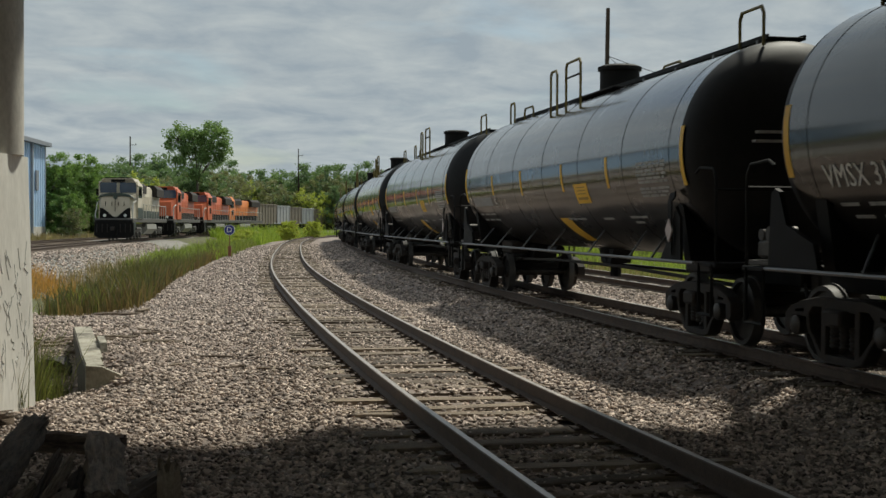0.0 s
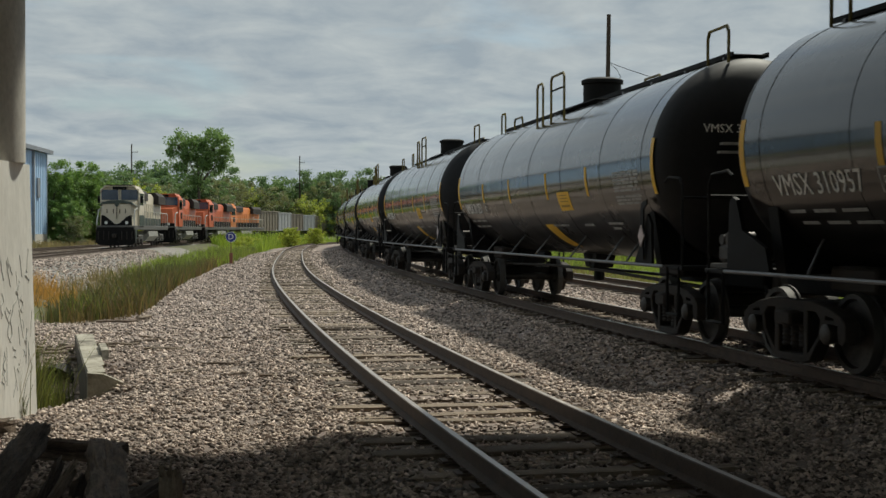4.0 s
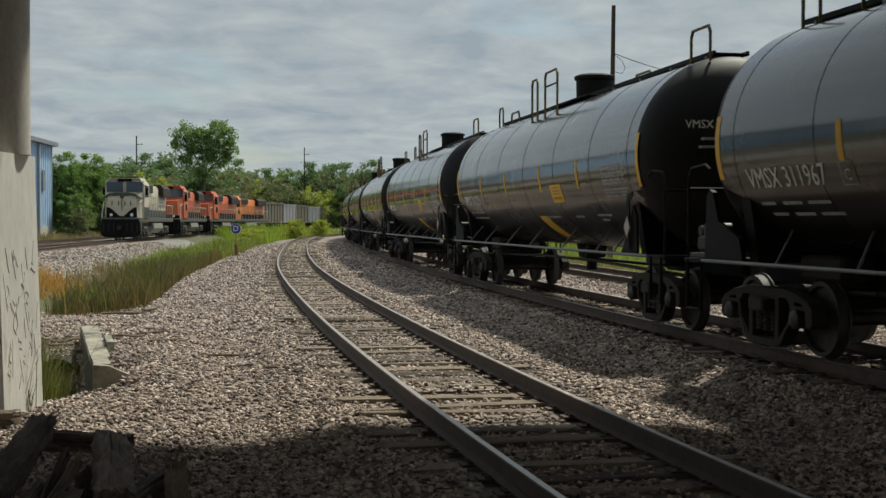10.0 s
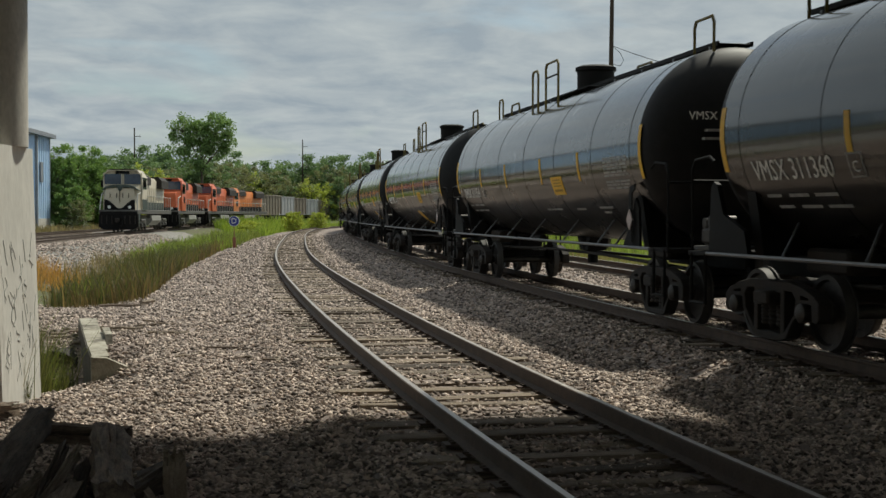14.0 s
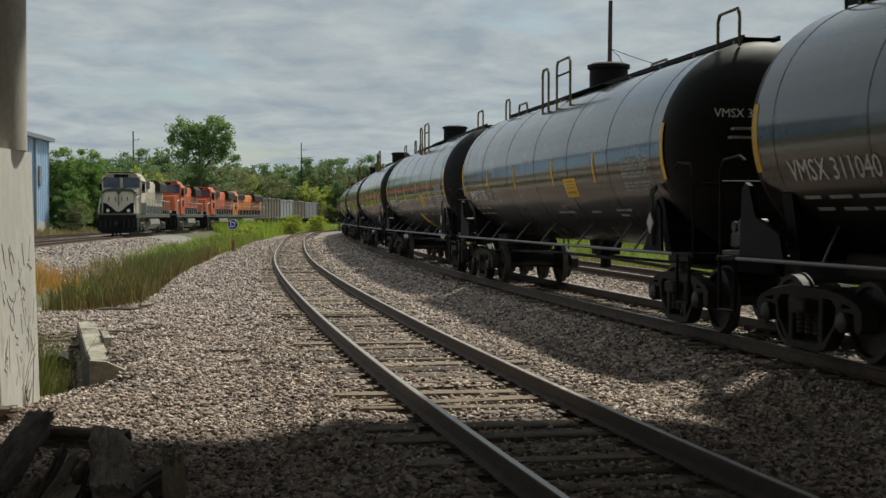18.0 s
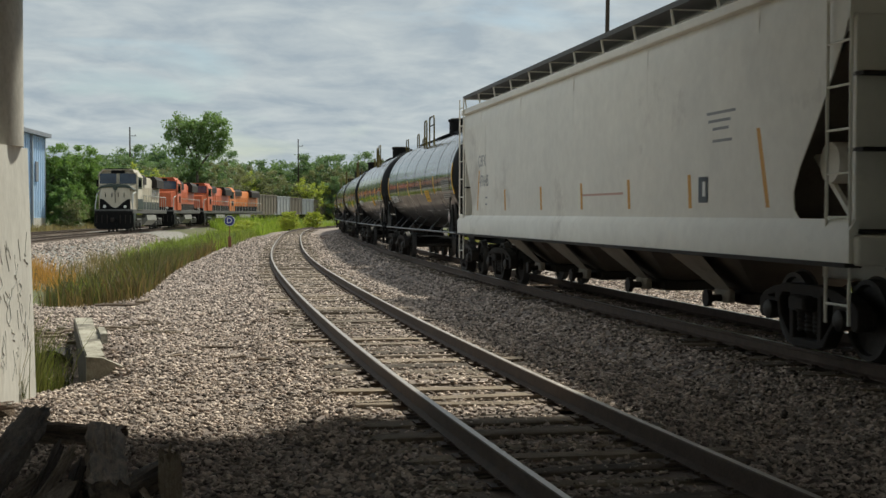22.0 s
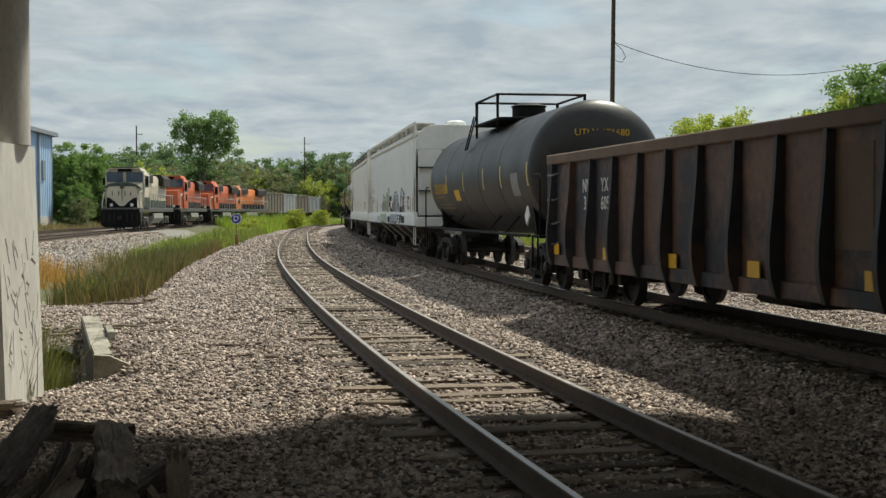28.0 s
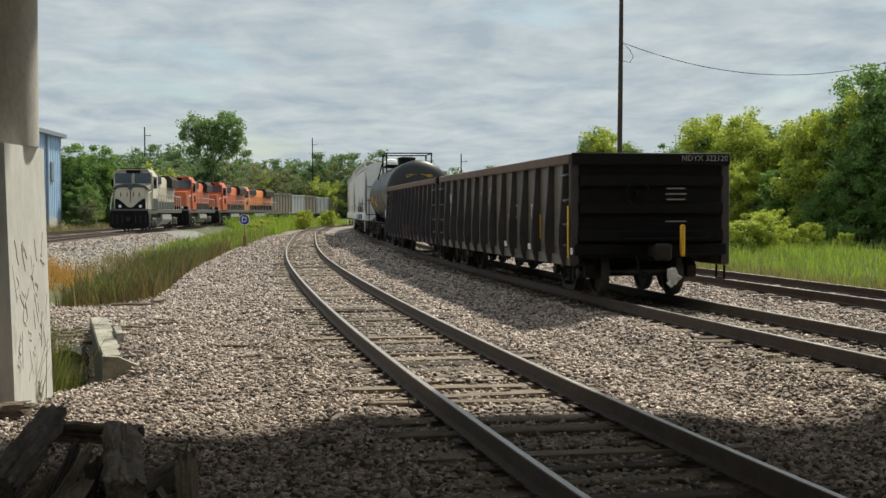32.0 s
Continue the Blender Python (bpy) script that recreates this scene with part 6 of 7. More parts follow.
def build_tall_tree():
    """A tall tree whose crown parts into two heads over a bare stem; lobes: middle and half sizes."""
    rnd, r = np.random.RandomState(33), random.Random(33)
    tree = thing("tree", "tall two-headed tree with a bare stem above the belt", "tree", "trees round the yard")
    lobes = [((-3.1, .3, 15.9), (2.5, 2.4, 2.9)), ((2.7, -.2, 16.1), (3.0, 2.6, 3.0)), ((-.5, .6, 15.6), (2.2, 2.4, 2.3)), ((4.6, .4, 14.2), (1.4, 1.5, 1.6)), ((-2.9, -.3, 12.4), (1.7, 1.8, 1.5)), ((2.4, .4, 12.6), (2.0, 1.9, 1.5)), ((-.4, -.8, 10.2), (1.6, 1.5, 1.2)), ((.3, .3, 13.2), (1.6, 1.8, 1.5))]
    wood = Shape()
    fork = Vector((0, 0, 8.2))
    wood.rod((0, 0, -.4), (.1, 0, 4), .36, 9, .29).rod((.1, 0, 4), fork, .29, 9, .23)
    tips = []
    for (cx, cy, cz), (hx, hy, hz) in lobes:
        c = Vector((cx, cy, cz))
        base = fork + Vector((0, 0, max(0, (cz - 11) * .3)))
        knee = base.lerp(c, .5) + Vector((0, 0, .3))
        wood.rod(base, knee, .15, 6, .1).rod(knee, c, .1, 6, .05)
        for _ in range(int(9 + hx * hy * hz * 2.4)):
            d = Vector((r.gauss(0, 1), r.gauss(0, 1), r.gauss(0, 1))).normalized() * r.uniform(.55, 1.0)
            t = c + Vector((d.x * hx, d.y * hy, d.z * hz))
            wood.rod(c.lerp(t, .1), t, .04, 4, .015)
            tips.append((t, r.uniform(.6, 1.15)))
    part("trunk", wood, BARK, tree)
    v, f = leaf_mesh(tips, 52, .2, rnd)
    me = bpy.data.meshes.new("crown")
    me.from_pydata(v.tolist(), [], f.tolist())
    me.materials.append(LEAF)
    part("crown", me, None, tree)
    return tree


def place(ob, x, y, scale=1.0, turn=0.0, tall=1.0):
    zz = float(ground_z([x], [y])[0][0])
    ob.matrix_basis = pose(x, y, zz, 0, 0, turn)
    ob.scale = (scale, scale, scale * tall)


OLIVE = leaf_material("olive_leaves", (0.08, 0.092, 0.045), (0.148, 0.16, 0.082))
FARLEAF = leaf_material("dusty_green_leaves", (0.058, 0.1, 0.046), (0.118, 0.18, 0.088))
DEEPLEAF = leaf_material("deep_green_leaves", (0.06, 0.11, 0.028), (0.14, 0.225, 0.065))


def build_woods():
    r = random.Random(11)
    base = [build_tree("tree", 10, 4.0, 21, FARLEAF, .2, 60, .12, "leafy green tree in the belt behind the tracks", 12, 8),
            build_tree("tree", 10, 4.6, 22, FARLEAF, .17, 60, .05, "broad green tree in the belt behind the tracks", 13, 8),
            build_tree("tree", 10, 3.0, 23, LEAF, .17, 55, .15, "slender green tree in the belt behind the tracks", 11, 7, .07),
            build_tree("tree", 10, 5.0, 24, LEAFY, .17, 60, .02, "yellow-green bushy tree beside the tracks", 12, 8),
            build_tree("tree", 10, 6.0, 25, OLIVE, .18, 62, .0, "dull olive thicket behind the coal cars", 12, 8, .08),
            build_tree("tree", 10, 3.9, 26, DEEPLEAF, .12, 190, .03, "dense dark green tree at the edge of the field", 16, 10, .065),
            build_tree("tree", 10, 3.6, 27, LEAFY, .115, 170, .05, "sunlit yellow-green tree at the edge of the field", 15, 10, .062),
            build_tree("tree", 10, 2.2, 28, LEAF, .11, 80, .1, "slender loose-leaved tree at the edge of the field", 12, 8, .055)]
    spots = []
    # skyline of the far belt: x and height of the trees at 300 m
    sky_x = [-84, -72, -68, -63, -58, -45, -40, -36, -31, -28, -24, -19, -11, -1, 9, 30]
    sky_h = [12, 15, 18, 17, 15, 15, 14, 15, 14, 15.5, 14, 15, 13, 12.5, 12, 12]
    for i in range(44):
        x = -84 + i * 2.5 + r.uniform(-.8, .8)
        y = 298 + r.uniform(-6, 12)
        h = np.interp(x, sky_x, sky_h) * r.uniform(.84, 1.06)
        spots.append((r.choice((0, 1, 2, 0, 1)), x, y, h))
    # lower and nearer row, behind the coal cars
    for i in range(22):
        x = -47 + i * 1.55 + r.uniform(-.6, .6)
        spots.append((r.choice((4, 1, 3, 0, 4)), x, 283 + r.uniform(-4, 5) + max(0, x + 26) * .8, r.uniform(7.5, 11.5)))
    # row behind the locomotives
    for i in range(13):
        x = -58 + i * 1.75 + r.uniform(-.6, .6)
        spots.append((r.choice((0, 1, 4, 0)), x, 226 + r.uniform(-5, 10) + max(0, x + 42) * 1.5, r.uniform(7.6, 11)))
    for i in range(7):
        spots.append((4, -45 + i * 1.9 + r.uniform(-.5, .5), 206 + r.uniform(-3, 6), r.uniform(4.5, 7)))
    # thicket between warehouse and locomotives
    for k, x, y, h in ((5, -40.2, 139, 8.6), (5, -38.3, 141, 9.2), (5, -37.0, 144, 7.6), (0, -40.6, 150, 9.0), (5, -36.2, 148, 6.6), (3, -35.2, 152, 7.2), (3, -34.0, 158, 6.6), (1, -37, 160, 8.6), (4, -34.4, 164, 7.0), (1, -36, 172, 8.6), (4, -33.5, 172, 6), (5, -37.6, 136, 5.0), (4, -34.3, 141, 3.4), (4, -32.4, 150, 3.2), (4, -36.5, 134, 3.0)):
        spots.append((k, x, y, h))
    # wood on the right, behind the field
    for k, x, y, h in ((7, 16.0, 90, 7.3), (7, 14.7, 92, 5.6), (6, 17.6, 87, 8.1), (7, 18.2, 86, 8.4), (6, 19.2, 84, 8.2), (6, 20.2, 82, 7.2), (6, 18.4, 80, 5.2), (7, 20.8, 83, 7.4), (6, 21.4, 76, 7.4), (6, 22.6, 75, 8.1), (6, 23.9, 73, 8.4), (7, 23.4, 74, 8.6), (5, 22.8, 71, 5.6), (5, 24.6, 70, 7.2), (7, 24.4, 73, 10.5), (5, 25.8, 71, 9.6), (5, 26.6, 68, 8.6), (5, 28.4, 70, 10.6), (5, 31, 70, 11.4), (5, 34.5, 71, 12), (5, 20.2, 78, 4.4), (5, 21.2, 73, 3.8), (5, 25, 67, 4.6), (5, 23, 82, 8), (5, 27, 80, 9.5), (5, 31, 80, 11), (6, 14.2, 115, 9.0), (7, 13.2, 116, 10.2), (7, 15.6, 114, 8.2), (6, 17.8, 104, 6), (1, 24, 110, 9), (1, 30, 96, 10), (1, 19, 130, 8), (3, 12, 150, 7)):
        spots.append((k, x, y, h))
    # unseen wood added beyond the bridge, behind the camera, to block horizon light
    for i in range(30):
        x = -62 + i * 4.2 + r.uniform(-1.5, 1.5)
        if not 9 < x < 33:
            spots.append((r.choice((0, 1, 4)), x, -34 + r.uniform(-7, 5), r.uniform(10, 15)))
    used = set()
    for k, x, y, h in spots:
        ob = base[k] if k not in used else copy_thing(base[k], Matrix())
        used.add(k)
        place(ob, x, y, h / 10, r.uniform(0, 360), r.uniform(.95, 1.05))
    place(build_tall_tree(), -39.9, 225)
    weeds = build_tree("bush", 2.0, 1.3, 41, LEAFY, .06, 70, .0, "bright yellow-green weeds beside the track", 15, 9, .11, "bush")
    place(weeds, -21.2, 150, .9)
    for x, y, sc in ((-19.4, 138, .7), (-16.0, 150, .9), (-17.6, 158, .8), (-18.6, 128, .6), (-17.6, 120, .5), (-21.5, 160, .8), (-14.6, 165, 1.0), (15.0, 64, .85), (15.9, 65, 1.0), (16.7, 66.5, .85), (17.8, 67, .6), (18.9, 67, .6), (14.2, 66, .8), (20.4, 66, .45)):
        place(copy_thing(weeds, Matrix()), x, y, sc, r.uniform(0, 360), r.uniform(.9, 1.3))


build_woods()


# ---- loose stones, grass and clutter on the ground ----
def build_stones():
    """Crushed stone on the beds, thick near the camera."""
    rnd = np.random.RandomState(5)
    base = np.array([(1, 0, 0), (-1, 0, 0), (0, 1, 0), (0, -1, 0), (0, 0, 1), (0, 0, -1)], float)
    tris = np.array([(0, 2, 4), (2, 1, 4), (1, 3, 4), (3, 0, 4), (2, 0, 5), (1, 2, 5), (3, 1, 5), (0, 3, 5)])
    for s0, s1, u0, u1, dens, size in ((6.5, 14.5, -5.2, 6.0, 560, .027), (14.5, 24, -7.0, 9.8, 340, .029), (24, 38, -7.5, 12.6, 150, .035), (38, 62, -4.5, 12.6, 45, .043), (42, 104, -13.0, -8.4, 26, .06), (62, 120, -4.0, 8.2, 22, .055)):
        n = int((s1 - s0) * (u1 - u0) * dens)
        s, u = rnd.uniform(s0, s1, n), rnd.uniform(u0, u1, n)
        clear = np.ones(n, bool)
        for t in (TRACK_A, TRACK_B, TRACK_C):
            clear &= (abs(abs(u - t) - HALF) > .17)
            clear &= ~((abs(u - t) < 1.3) & (rnd.rand(n) < .55))
        s, u = s[clear], u[clear]
        n = len(s)
        x, y, _ = on_line(s, u)
        z, _, _ = ground_z(x, y)
        z = z + lumps(x, y) * np.where(on_bed(u), .25, 1.0)
        ax = size * rnd.uniform(.55, 1.5, (n, 3)) * np.array([1.35, .95, .62])
        v = base[None] * ax[:, None, :] * rnd.uniform(.6, 1.15, (n, 6, 1))
        v = v + rnd.normal(size=(n, 6, 3)) * size * .22
        a = rnd.uniform(0, 2 * math.pi, n)
        b = rnd.normal(size=n) * .5
        ca, sa, cb, sb = np.cos(a), np.sin(a), np.cos(b), np.sin(b)
        y1, z1 = v[..., 1] * cb[:, None] - v[..., 2] * sb[:, None], v[..., 1] * sb[:, None] + v[..., 2] * cb[:, None]
        x1, y1 = v[..., 0] * ca[:, None] - y1 * sa[:, None], v[..., 0] * sa[:, None] + y1 * ca[:, None]
        P = np.stack([x1 + x[:, None], y1 + y[:, None], z1 + (z + size * rnd.uniform(-.1, .7, n))[:, None]], -1).reshape(-1, 3)
        F = (tris[None] + (np.arange(n) * 6)[:, None, None]).reshape(-1, 3)
        me = bpy.data.meshes.new("ballast_stones")
        me.vertices.add(len(P)); me.vertices.foreach_set("co", P.ravel())
        me.loops.add(F.size); me.loops.foreach_set("vertex_index", F.ravel().astype(np.int32))
        me.polygons.add(len(F)); me.polygons.foreach_set("loop_start", np.arange(0, F.size, 3, dtype=np.int32)); me.polygons.foreach_set("loop_total", np.full(len(F), 3, np.int32))
        me.update(calc_edges=True)
        me.materials.append(STONES)
        tagged(new("ballast_stones", me), "loose pinkish grey crushed stone on the track bed", "gravel", kind="stuff")


build_stones()


def build_grass(label, mat, boxes, seed, name="grass", cat="grass"):
    """Tapered blades; boxes: s0, s1, u0, u1, how many, height, width."""
    rnd = np.random.RandomState(seed)
    V, F, k = [], [], 0
    for s0, s1, u0, u1, n, h, w in boxes:
        s, u = rnd.uniform(s0, s1, n), rnd.uniform(u0, u1, n)
        # uneven edge and tufts
        keep = np.array([noise.noise((a * .5, b * .7, seed)) for a, b in zip(s, u)]) + rnd.uniform(-.35, .5, n) > .06
        s, u = s[keep], u[keep]
        n = len(s)
        x, y, _ = on_line(s, u)
        z, _, _ = ground_z(x, y)
        hh = h * rnd.uniform(.4, 1.15, n) * np.array([1 + .8 * noise.noise((a * .35, b * .45, seed + 7)) + .4 * noise.noise((a * 1.4, b * 1.9, seed)) for a, b in zip(s, u)])
        a = rnd.uniform(0, 2 * math.pi, n)
        dx, dy = np.cos(a) * w / 2, np.sin(a) * w / 2
        lean = rnd.normal(size=(n, 2)) * hh[:, None] * .28
        p0 = np.stack([x - dx, y - dy, z - .03], 1); p1 = np.stack([x + dx, y + dy, z - .03], 1)
        p2 = np.stack([x + dx * .7 + lean[:, 0] * .4, y + dy * .7 + lean[:, 1] * .4, z + hh * .6], 1)
        p3 = np.stack([x - dx * .7 + lean[:, 0] * .4, y - dy * .7 + lean[:, 1] * .4, z + hh * .6], 1)
        p4 = np.stack([x + lean[:, 0], y + lean[:, 1], z + hh], 1)
        V.append(np.stack([p0, p1, p2, p3, p4], 1).reshape(-1, 3))
        i = k + np.arange(n) * 5
        F += np.stack([i, i + 1, i + 2, i + 3], 1).tolist() + np.stack([i + 3, i + 2, i + 4], 1).tolist()
        k += n * 5
    me = bpy.data.meshes.new(name)
    me.from_pydata(np.concatenate(V).tolist(), [], F)
    me.materials.append(mat)
    return tagged(new(name, me), label, cat, kind="stuff")


BROWNWEED = leaf_material("brown_weed_stems", (0.034, 0.026, 0.013), (0.14, 0.108, 0.05))
STRAW = leaf_material("orange_straw", (0.2, 0.11, 0.03), (0.36, 0.22, 0.07))
BRIGHTGRASS = leaf_material("bright_grass_blades", (0.09, 0.14, 0.022), (0.205, 0.275, 0.05))
DARKGRASS = leaf_material("dark_weed_blades", (0.024, 0.03, 0.01), (0.09, 0.098, 0.032))
build_grass("tall dull weeds in the ditch beside the track", DARKGRASS, [(35, 72, -7.0, -4.5, 8000, .78, .034), (55, 100, -8.0, -4.3, 6000, .8, .034), (15.6, 21.6, -7.3, -4.7, 4500, 1.0, .014)], 1)
build_grass("green grass in the hollow and the ditch", GRASS, [(66, 90, -7.4, -4.6, 6000, .7, .035), (84, 130, -8.4, -3.6, 9000, .8, .05), (15.8, 21.4, -7.2, -4.8, 2500, 1.0, .012), (36, 44, -7.6, -5.5, 900, .6, .03)], 11)
build_grass("bright green weeds along the track", BRIGHTGRASS, [(70, 90, -8.6, -6.4, 3000, .6, .04), (78, 125, -8.2, -4.2, 7000, .8, .05), (125, 150, -8.6, -3.4, 6000, .9, .07), (150, 205, -11.5, -3.4, 17000, 1.25, .09)], 12)
build_grass("brown seeding weeds on the edge of the ditch", BROWNWEED, [(34, 70, -7.0, -4.4, 6500, .72, .03), (62, 84, -5.6, -4.2, 1800, .7, .035)], 2)
build_grass("dry straw-coloured grass behind the ditch", DRY, [(40, 66, -9.0, -6.6, 3000, .55, .024), (60, 90, -8.9, -7.4, 1500, .5, .03), (15.7, 21.5, -7.2, -4.8, 380, .85, .012)], 21)
build_grass("tuft of orange straw at the edge of the ditch", STRAW, [(43, 48.5, -9.3, -7.6, 1700, .75, .024), (37, 41, -6.6, -5.8, 160, .6, .024)], 13)
build_grass("sunlit green field grass beyond the tracks", GRASS, [(22, 60, 13.2, 27, 16000, .35, .03), (60, 130, 12.8, 30, 14000, .5, .05)], 3)
build_grass("bright field weeds beyond the tracks", BRIGHTGRASS, [(30, 62, 15, 27, 14000, .5, .03), (60, 130, 14, 30, 12000, .6, .05)], 14)
build_grass("dry field grass beyond the tracks", DRY, [(22, 60, 12.7, 16.5, 8000, .3, .025), (60, 110, 12.6, 16, 5000, .35, .04), (75, 140, -30, -21.5, 9000, .6, .06)], 4)


PALEWOOD = material("bleached_wood", (0.2, 0.15, 0.105), (0.44, 0.36, 0.27), 0.9, 5, bump=0.8, fine=22, stretch=(5, 5, 1))
LOGMID = material("cracked_brown_tie", (0.03, 0.022, 0.017), (0.36, 0.28, 0.215), 0.9, 4, bump=1.0, fine=30, stretch=(1, 6, 6), worn=(0.03, 0.022, 0.018), amount=0.25)


def timber(x, y, z, length, w, h, rz, rx=0.0, ry=0.0, seed=0, mat=LOG, label="dark broken railway tie lying in a pile"):
    """An old tie with splintered ends; its pose is that of its middle."""
    r = random.Random(seed)
    n, m = 26, 36
    sh = Shape()
    out = []
    for i in range(n + 1):
        f = i / n
        for k in range(m):
            a = 2 * math.pi * k / m + math.pi / 4
            c, s_ = math.cos(a), math.sin(a)
            q = max(abs(c), abs(s_)) ** (.3 if mat is LOG else .8)
            yy, zz = c / q * w / 2, s_ / q * h / 2
            d = noise.noise((f * length * 2.5 + seed, c * 2, s_ * 2)) * .04 - abs(noise.noise((f * length * .8, c * 8 + seed, s_ * 8))) * .07 - abs(noise.noise((f * length * 1.6, c * 5 + seed, s_ * 5))) * .07 + noise.noise((f * length * 19, c * 3 + seed, s_ * 3)) * .012
            end = (r.uniform(-.09, .09) if i in (0, n) else 0)
            out.append(((f - .5) * length + end, yy * (1 + d * 5), zz * (1 + d * 5)))
    sh.v = out
    for i in range(n):
        for k in range(m):
            j = (k + 1) % m
            sh.f.append((i * m + k, i * m + j, (i + 1) * m + j, (i + 1) * m + k))
    sh.f += [tuple(range(m)), tuple(range(n * m, n * m + m))]
    ob = part("broken_tie", sh, mat, smooth=25)
    ob.matrix_basis = pose(x, y, z, rx, ry, rz)
    return tagged(ob, label, "railway tie", "broken ties in a pile")


timber(-3.12, 9.7, -.06, 2.1, .27, .25, 97, 0, -5, 1)
timber(-2.95, 10.75, -.1, .75, .2, .17, 8, 0, 4, 2, LOGMID, "dark railway tie with a brown broken end")
timber(-2.38, 9.6, -.14, 1.9, .3, .28, 105, 4, -3, 3, LOGMID, "cracked brown railway tie on the pile")
for i, (x, y, z, ln, w, h, rz, ry) in enumerate(((-2.82, 9.5, -.24, 1.2, .08, .22, 96, -10), (-2.7, 9.25, -.22, 1.0, .07, .2, 88, -14), (-2.6, 9.45, -.3, 1.2, .1, .2, 100, -6), (-2.95, 9.1, -.3, .9, .1, .16, 84, -8), (-2.5, 9.0, -.34, .8, .09, .15, 110, -4))):
    timber(x, y, z, ln, w, h, rz, 15 + 12 * i, ry, 30 + i, LOGPALE if i % 2 else LOG, "splintered slab of a split railway tie")
timber(-2.1, 9.5, -.28, 1.2, .24, .24, 80, 0, -3, 5)
timber(-1.86, 9.35, -.22, .42, .15, .15, 90, 6, 78, 6, PALEWOOD, "short brown stump of a railway tie")
timber(-2.02, 9.2, -.28, .6, .06, .07, 118, 0, -12, 12, PALEWOOD, "pale splinter of wood on the pile")
timber(-3.55, 9.3, -.28, 1.4, .24, .2, 75, 0, 4, 7)
timber(-2.55, 8.9, -.3, 1.0, .2, .2, 98, 0, 0, 8, LOGPALE, "split grey railway tie with a pale broken end")
timber(-4.52, 13.5, -.34, .3, .24, .2, 15, 0, 0, 9, LOGMID, "reddish brown block lying beside the pier")


OLDSTONE = material("weathered_beige_concrete", (0.22, 0.2, 0.155), (0.5, 0.465, 0.38), 0.9, 3.0, bump=0.6, fine=26, worn=(0.12, 0.105, 0.08), amount=0.4)


def build_culvert():
    c = thing("culvert_headwall", "weathered concrete culvert headwall half buried in ballast", "culvert", at=pose(-4.67, 17.8, 0, 0, 0, 107.2))
    part("headwall", Shape().prism([(0, -1.5), (0, -.36), (1.6, -.3), (5.2, -.12), (5.2, -1.5)], "y", -.12, 0), STAINED, c, "dark stained wall face")
    part("cracked_coping", Shape().prism([(1.5, -.42), (1.5, -.285), (5.1, -.105), (5.1, -.25)], "y", -.3, -.02), OLDSTONE, c, "broken pale coping")
    part("cracked_coping", Shape().prism([(.15, -.5), (.15, -.25), (1.46, -.24), (1.46, -.44)], "y", -.24, -.012), OLDSTONE, c)
    part("coping_chip", Shape().prism([(2.4, -.3), (2.5, -.16), (3.3, -.12), (3.5, -.24)], "y", -.42, -.31), OLDSTONE, c)
    wing = Shape()
    wing.prism([(.01, -1.2), (.01, -.24), (-.2, -.26), (-.64, -.47), (-.64, -1.2)], "x", -.04, .14)
    part("wing_wall", wing, OLDSTONE, c)
    pipe = thing("drain_pipe", "rusted end of a corrugated drain pipe in the hollow", "pipe", at=pose(-6.1, 21.4, -.86))
    part("pipe_ring", Shape().lathe([(-.4, .36), (.6, .36), (.6, .33), (-.4, .33), (-.4, .36)], 28, "y", cap=False), GRIME, pipe)


build_culvert()


def stick(x, y, length, rz, rad=.02, seed=0):
    r = random.Random(seed)
    z = float(ground_z([x], [y])[0][0]) + rad
    pts = [(-length / 2 + length * i / 5, r.uniform(-.04, .04), r.uniform(0, .03)) for i in range(6)]
    ob = part("stick", Shape().pipe(pts, rad, 6), LOGMID if seed % 3 else LOGPALE)
    ob.matrix_basis = pose(x, y, z, 0, 0, rz)
    tagged(ob, "bare grey stick lying on the stones", "stick", "sticks on the ground")


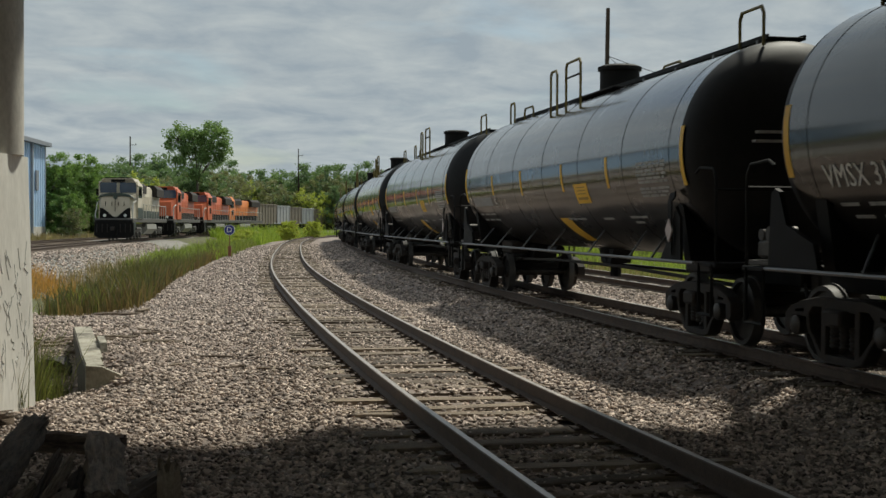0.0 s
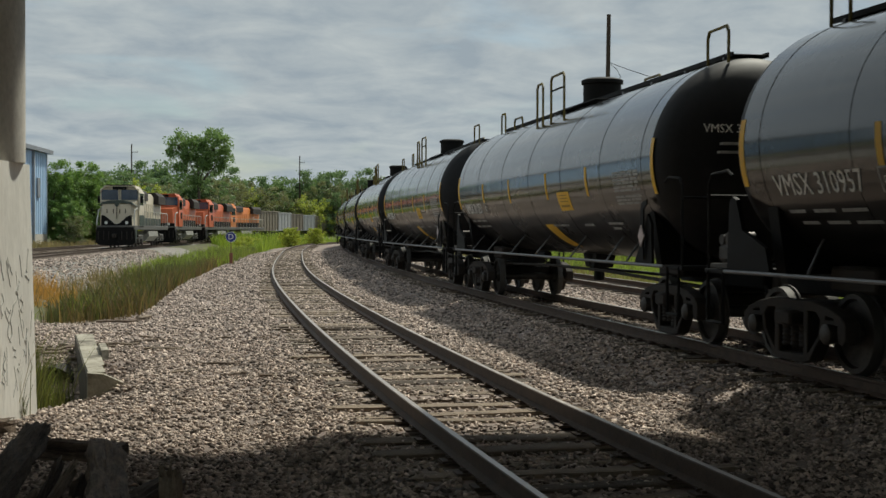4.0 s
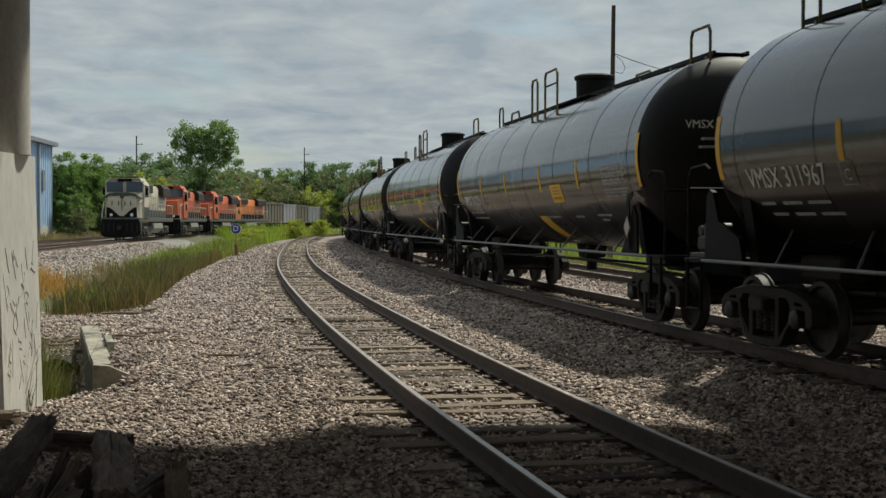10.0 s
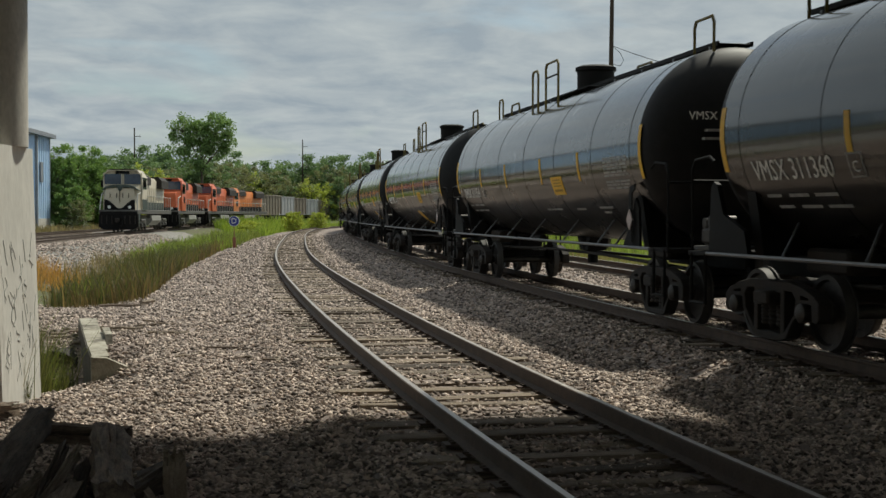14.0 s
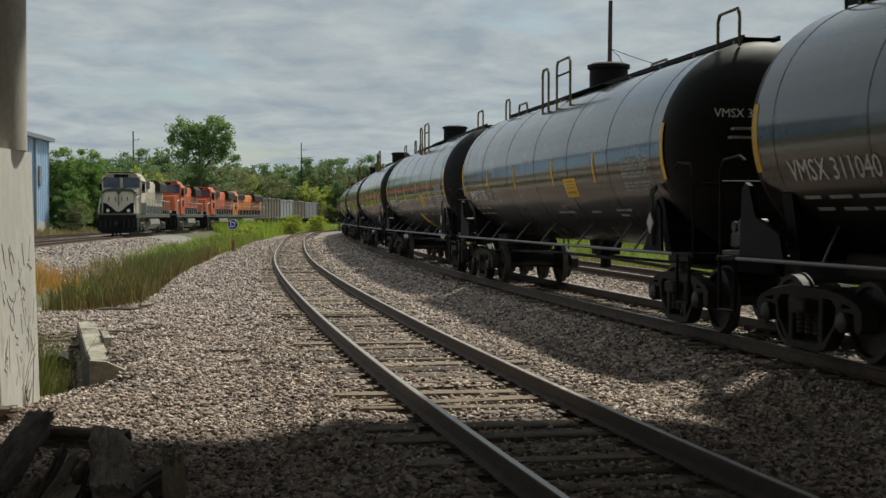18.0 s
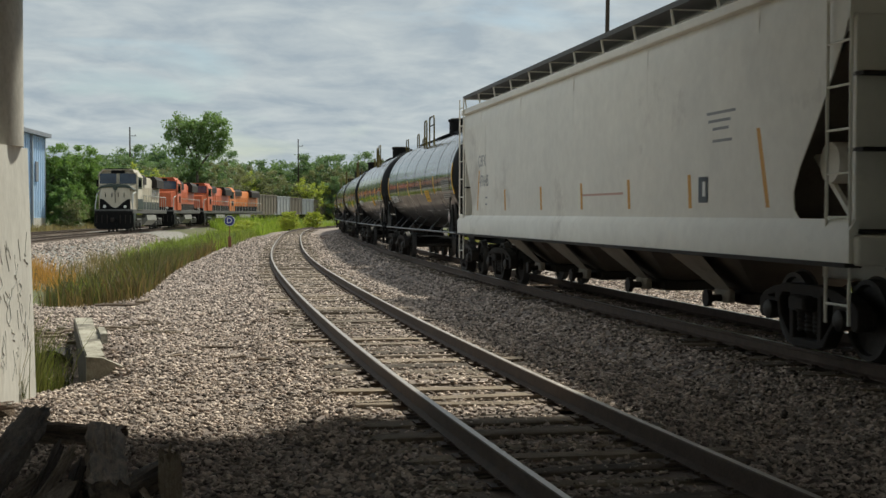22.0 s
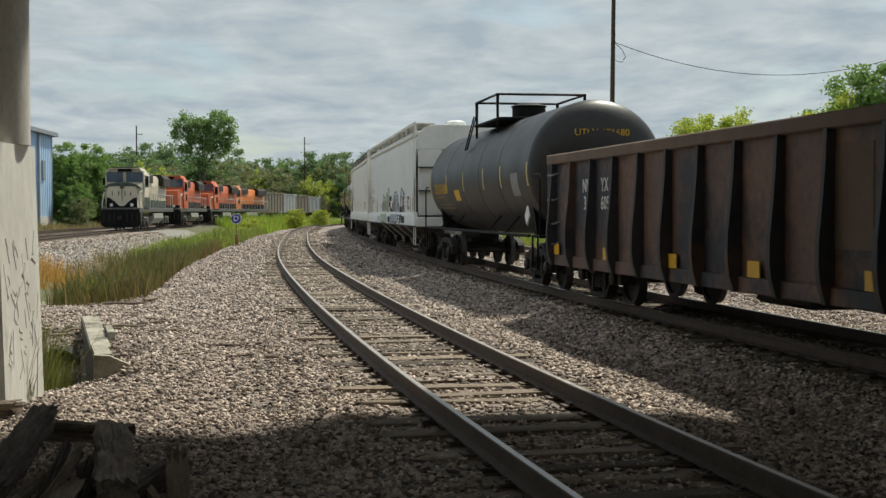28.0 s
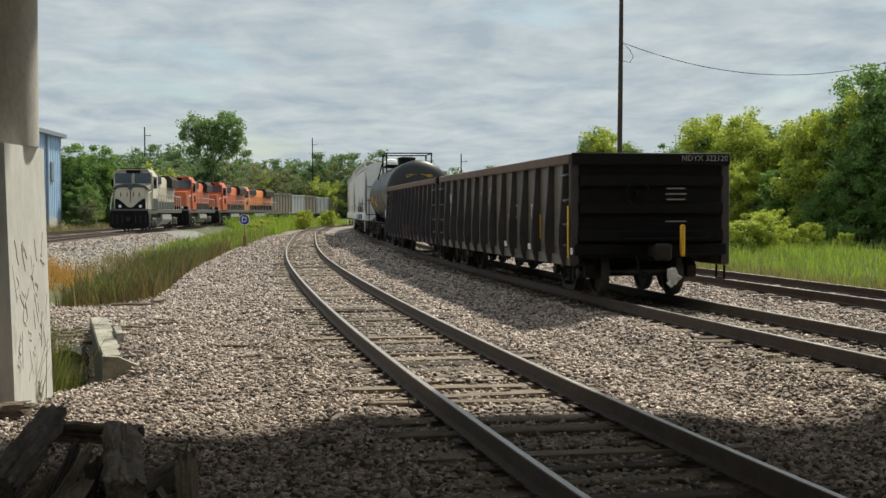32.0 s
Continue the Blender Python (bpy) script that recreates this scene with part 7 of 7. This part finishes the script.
for i, (x, y, ln, rz, rd) in enumerate(((-6.2, 22.5, 1.1, 50, .03), (-5.6, 21.8, .9, 20, .025), (-6.4, 23.2, 1.3, 70, .03), (-4.6, 22.6, .7, 0, .03), (-5.2, 24.4, .8, 25, .025), (-7.2, 30.5, 1.2, 12, .035), (-6.8, 31.0, .5, 70, .05), (-3.2, 20.0, .8, -10, .02), (-2.1, 17.5, .5, 40, .02), (-3.6, 19.0, .6, 60, .02))):
    stick(x, y, ln, rz, rd, i)


r_bank = random.Random(23)
for i in range(16):
    stick(r_bank.uniform(-7.6, -5.5), r_bank.uniform(21.3, 23.8), r_bank.uniform(.25, .8), r_bank.uniform(0, 180), r_bank.uniform(.015, .035), 120 + i)
r_stick = random.Random(17)
for i in range(20):
    a, b = r_stick.uniform(-6.6, -1.4), r_stick.uniform(15.6, 27)
    if not (-6.3 < a < -4.2 and 16 < b < 21.5):
        stick(a, b, r_stick.uniform(.15, .5), r_stick.uniform(0, 180), r_stick.uniform(.01, .02), 50 + i)


def build_wire():
    """The service wire that sags from the tall pole to the right."""
    w = thing("overhead_wire", "thin black wire sagging from the wooden pole", "wire")
    pts = []
    for i in range(25):
        d = i * 24.25 / 24
        pts.append((9.75 + d, 71 + d * .28, 10.9 - .339 * d + .0188 * d * d))
    part("wire_span", Shape().pipe(pts, .018, 5), DARK, w)
    part("wire_loop", Shape().pipe([(9.75, 71, 10.9), (10.2, 71, 10.5), (10.4, 71, 10.1), (10.2, 71, 9.8), (9.8, 71, 9.9), (9.7, 71, 10.2)], .015, 5), DARK, w)


build_wire()


build_ties()


# ---- movement ----
def motions():
    mids = {car.name: mid for car, mid, _, _ in TRAIN}
    for car, mid, half, _ in TRAIN:
        walk(car, [(t, car_pose(run(t) + mid, half)) for t in np.arange(0, 32.01, 0.5).tolist()])
    # wheels roll without slipping
    times = [k / 15 for k in range(481)]
    turns = [(t, (run(t) - run(0)) / 0.457) for t in times]
    for wheel, x in WHEELS:
        walk(wheel, [(t, Matrix.Translation((x, 0, 0.457)) @ Matrix.Rotation(a, 4, "Y")) for t, a in turns])


WHEELS = [(o, o.location.x) for car, _, _, _ in TRAIN for o in car.children_recursive if o.name.startswith("wheelset")]
motions()
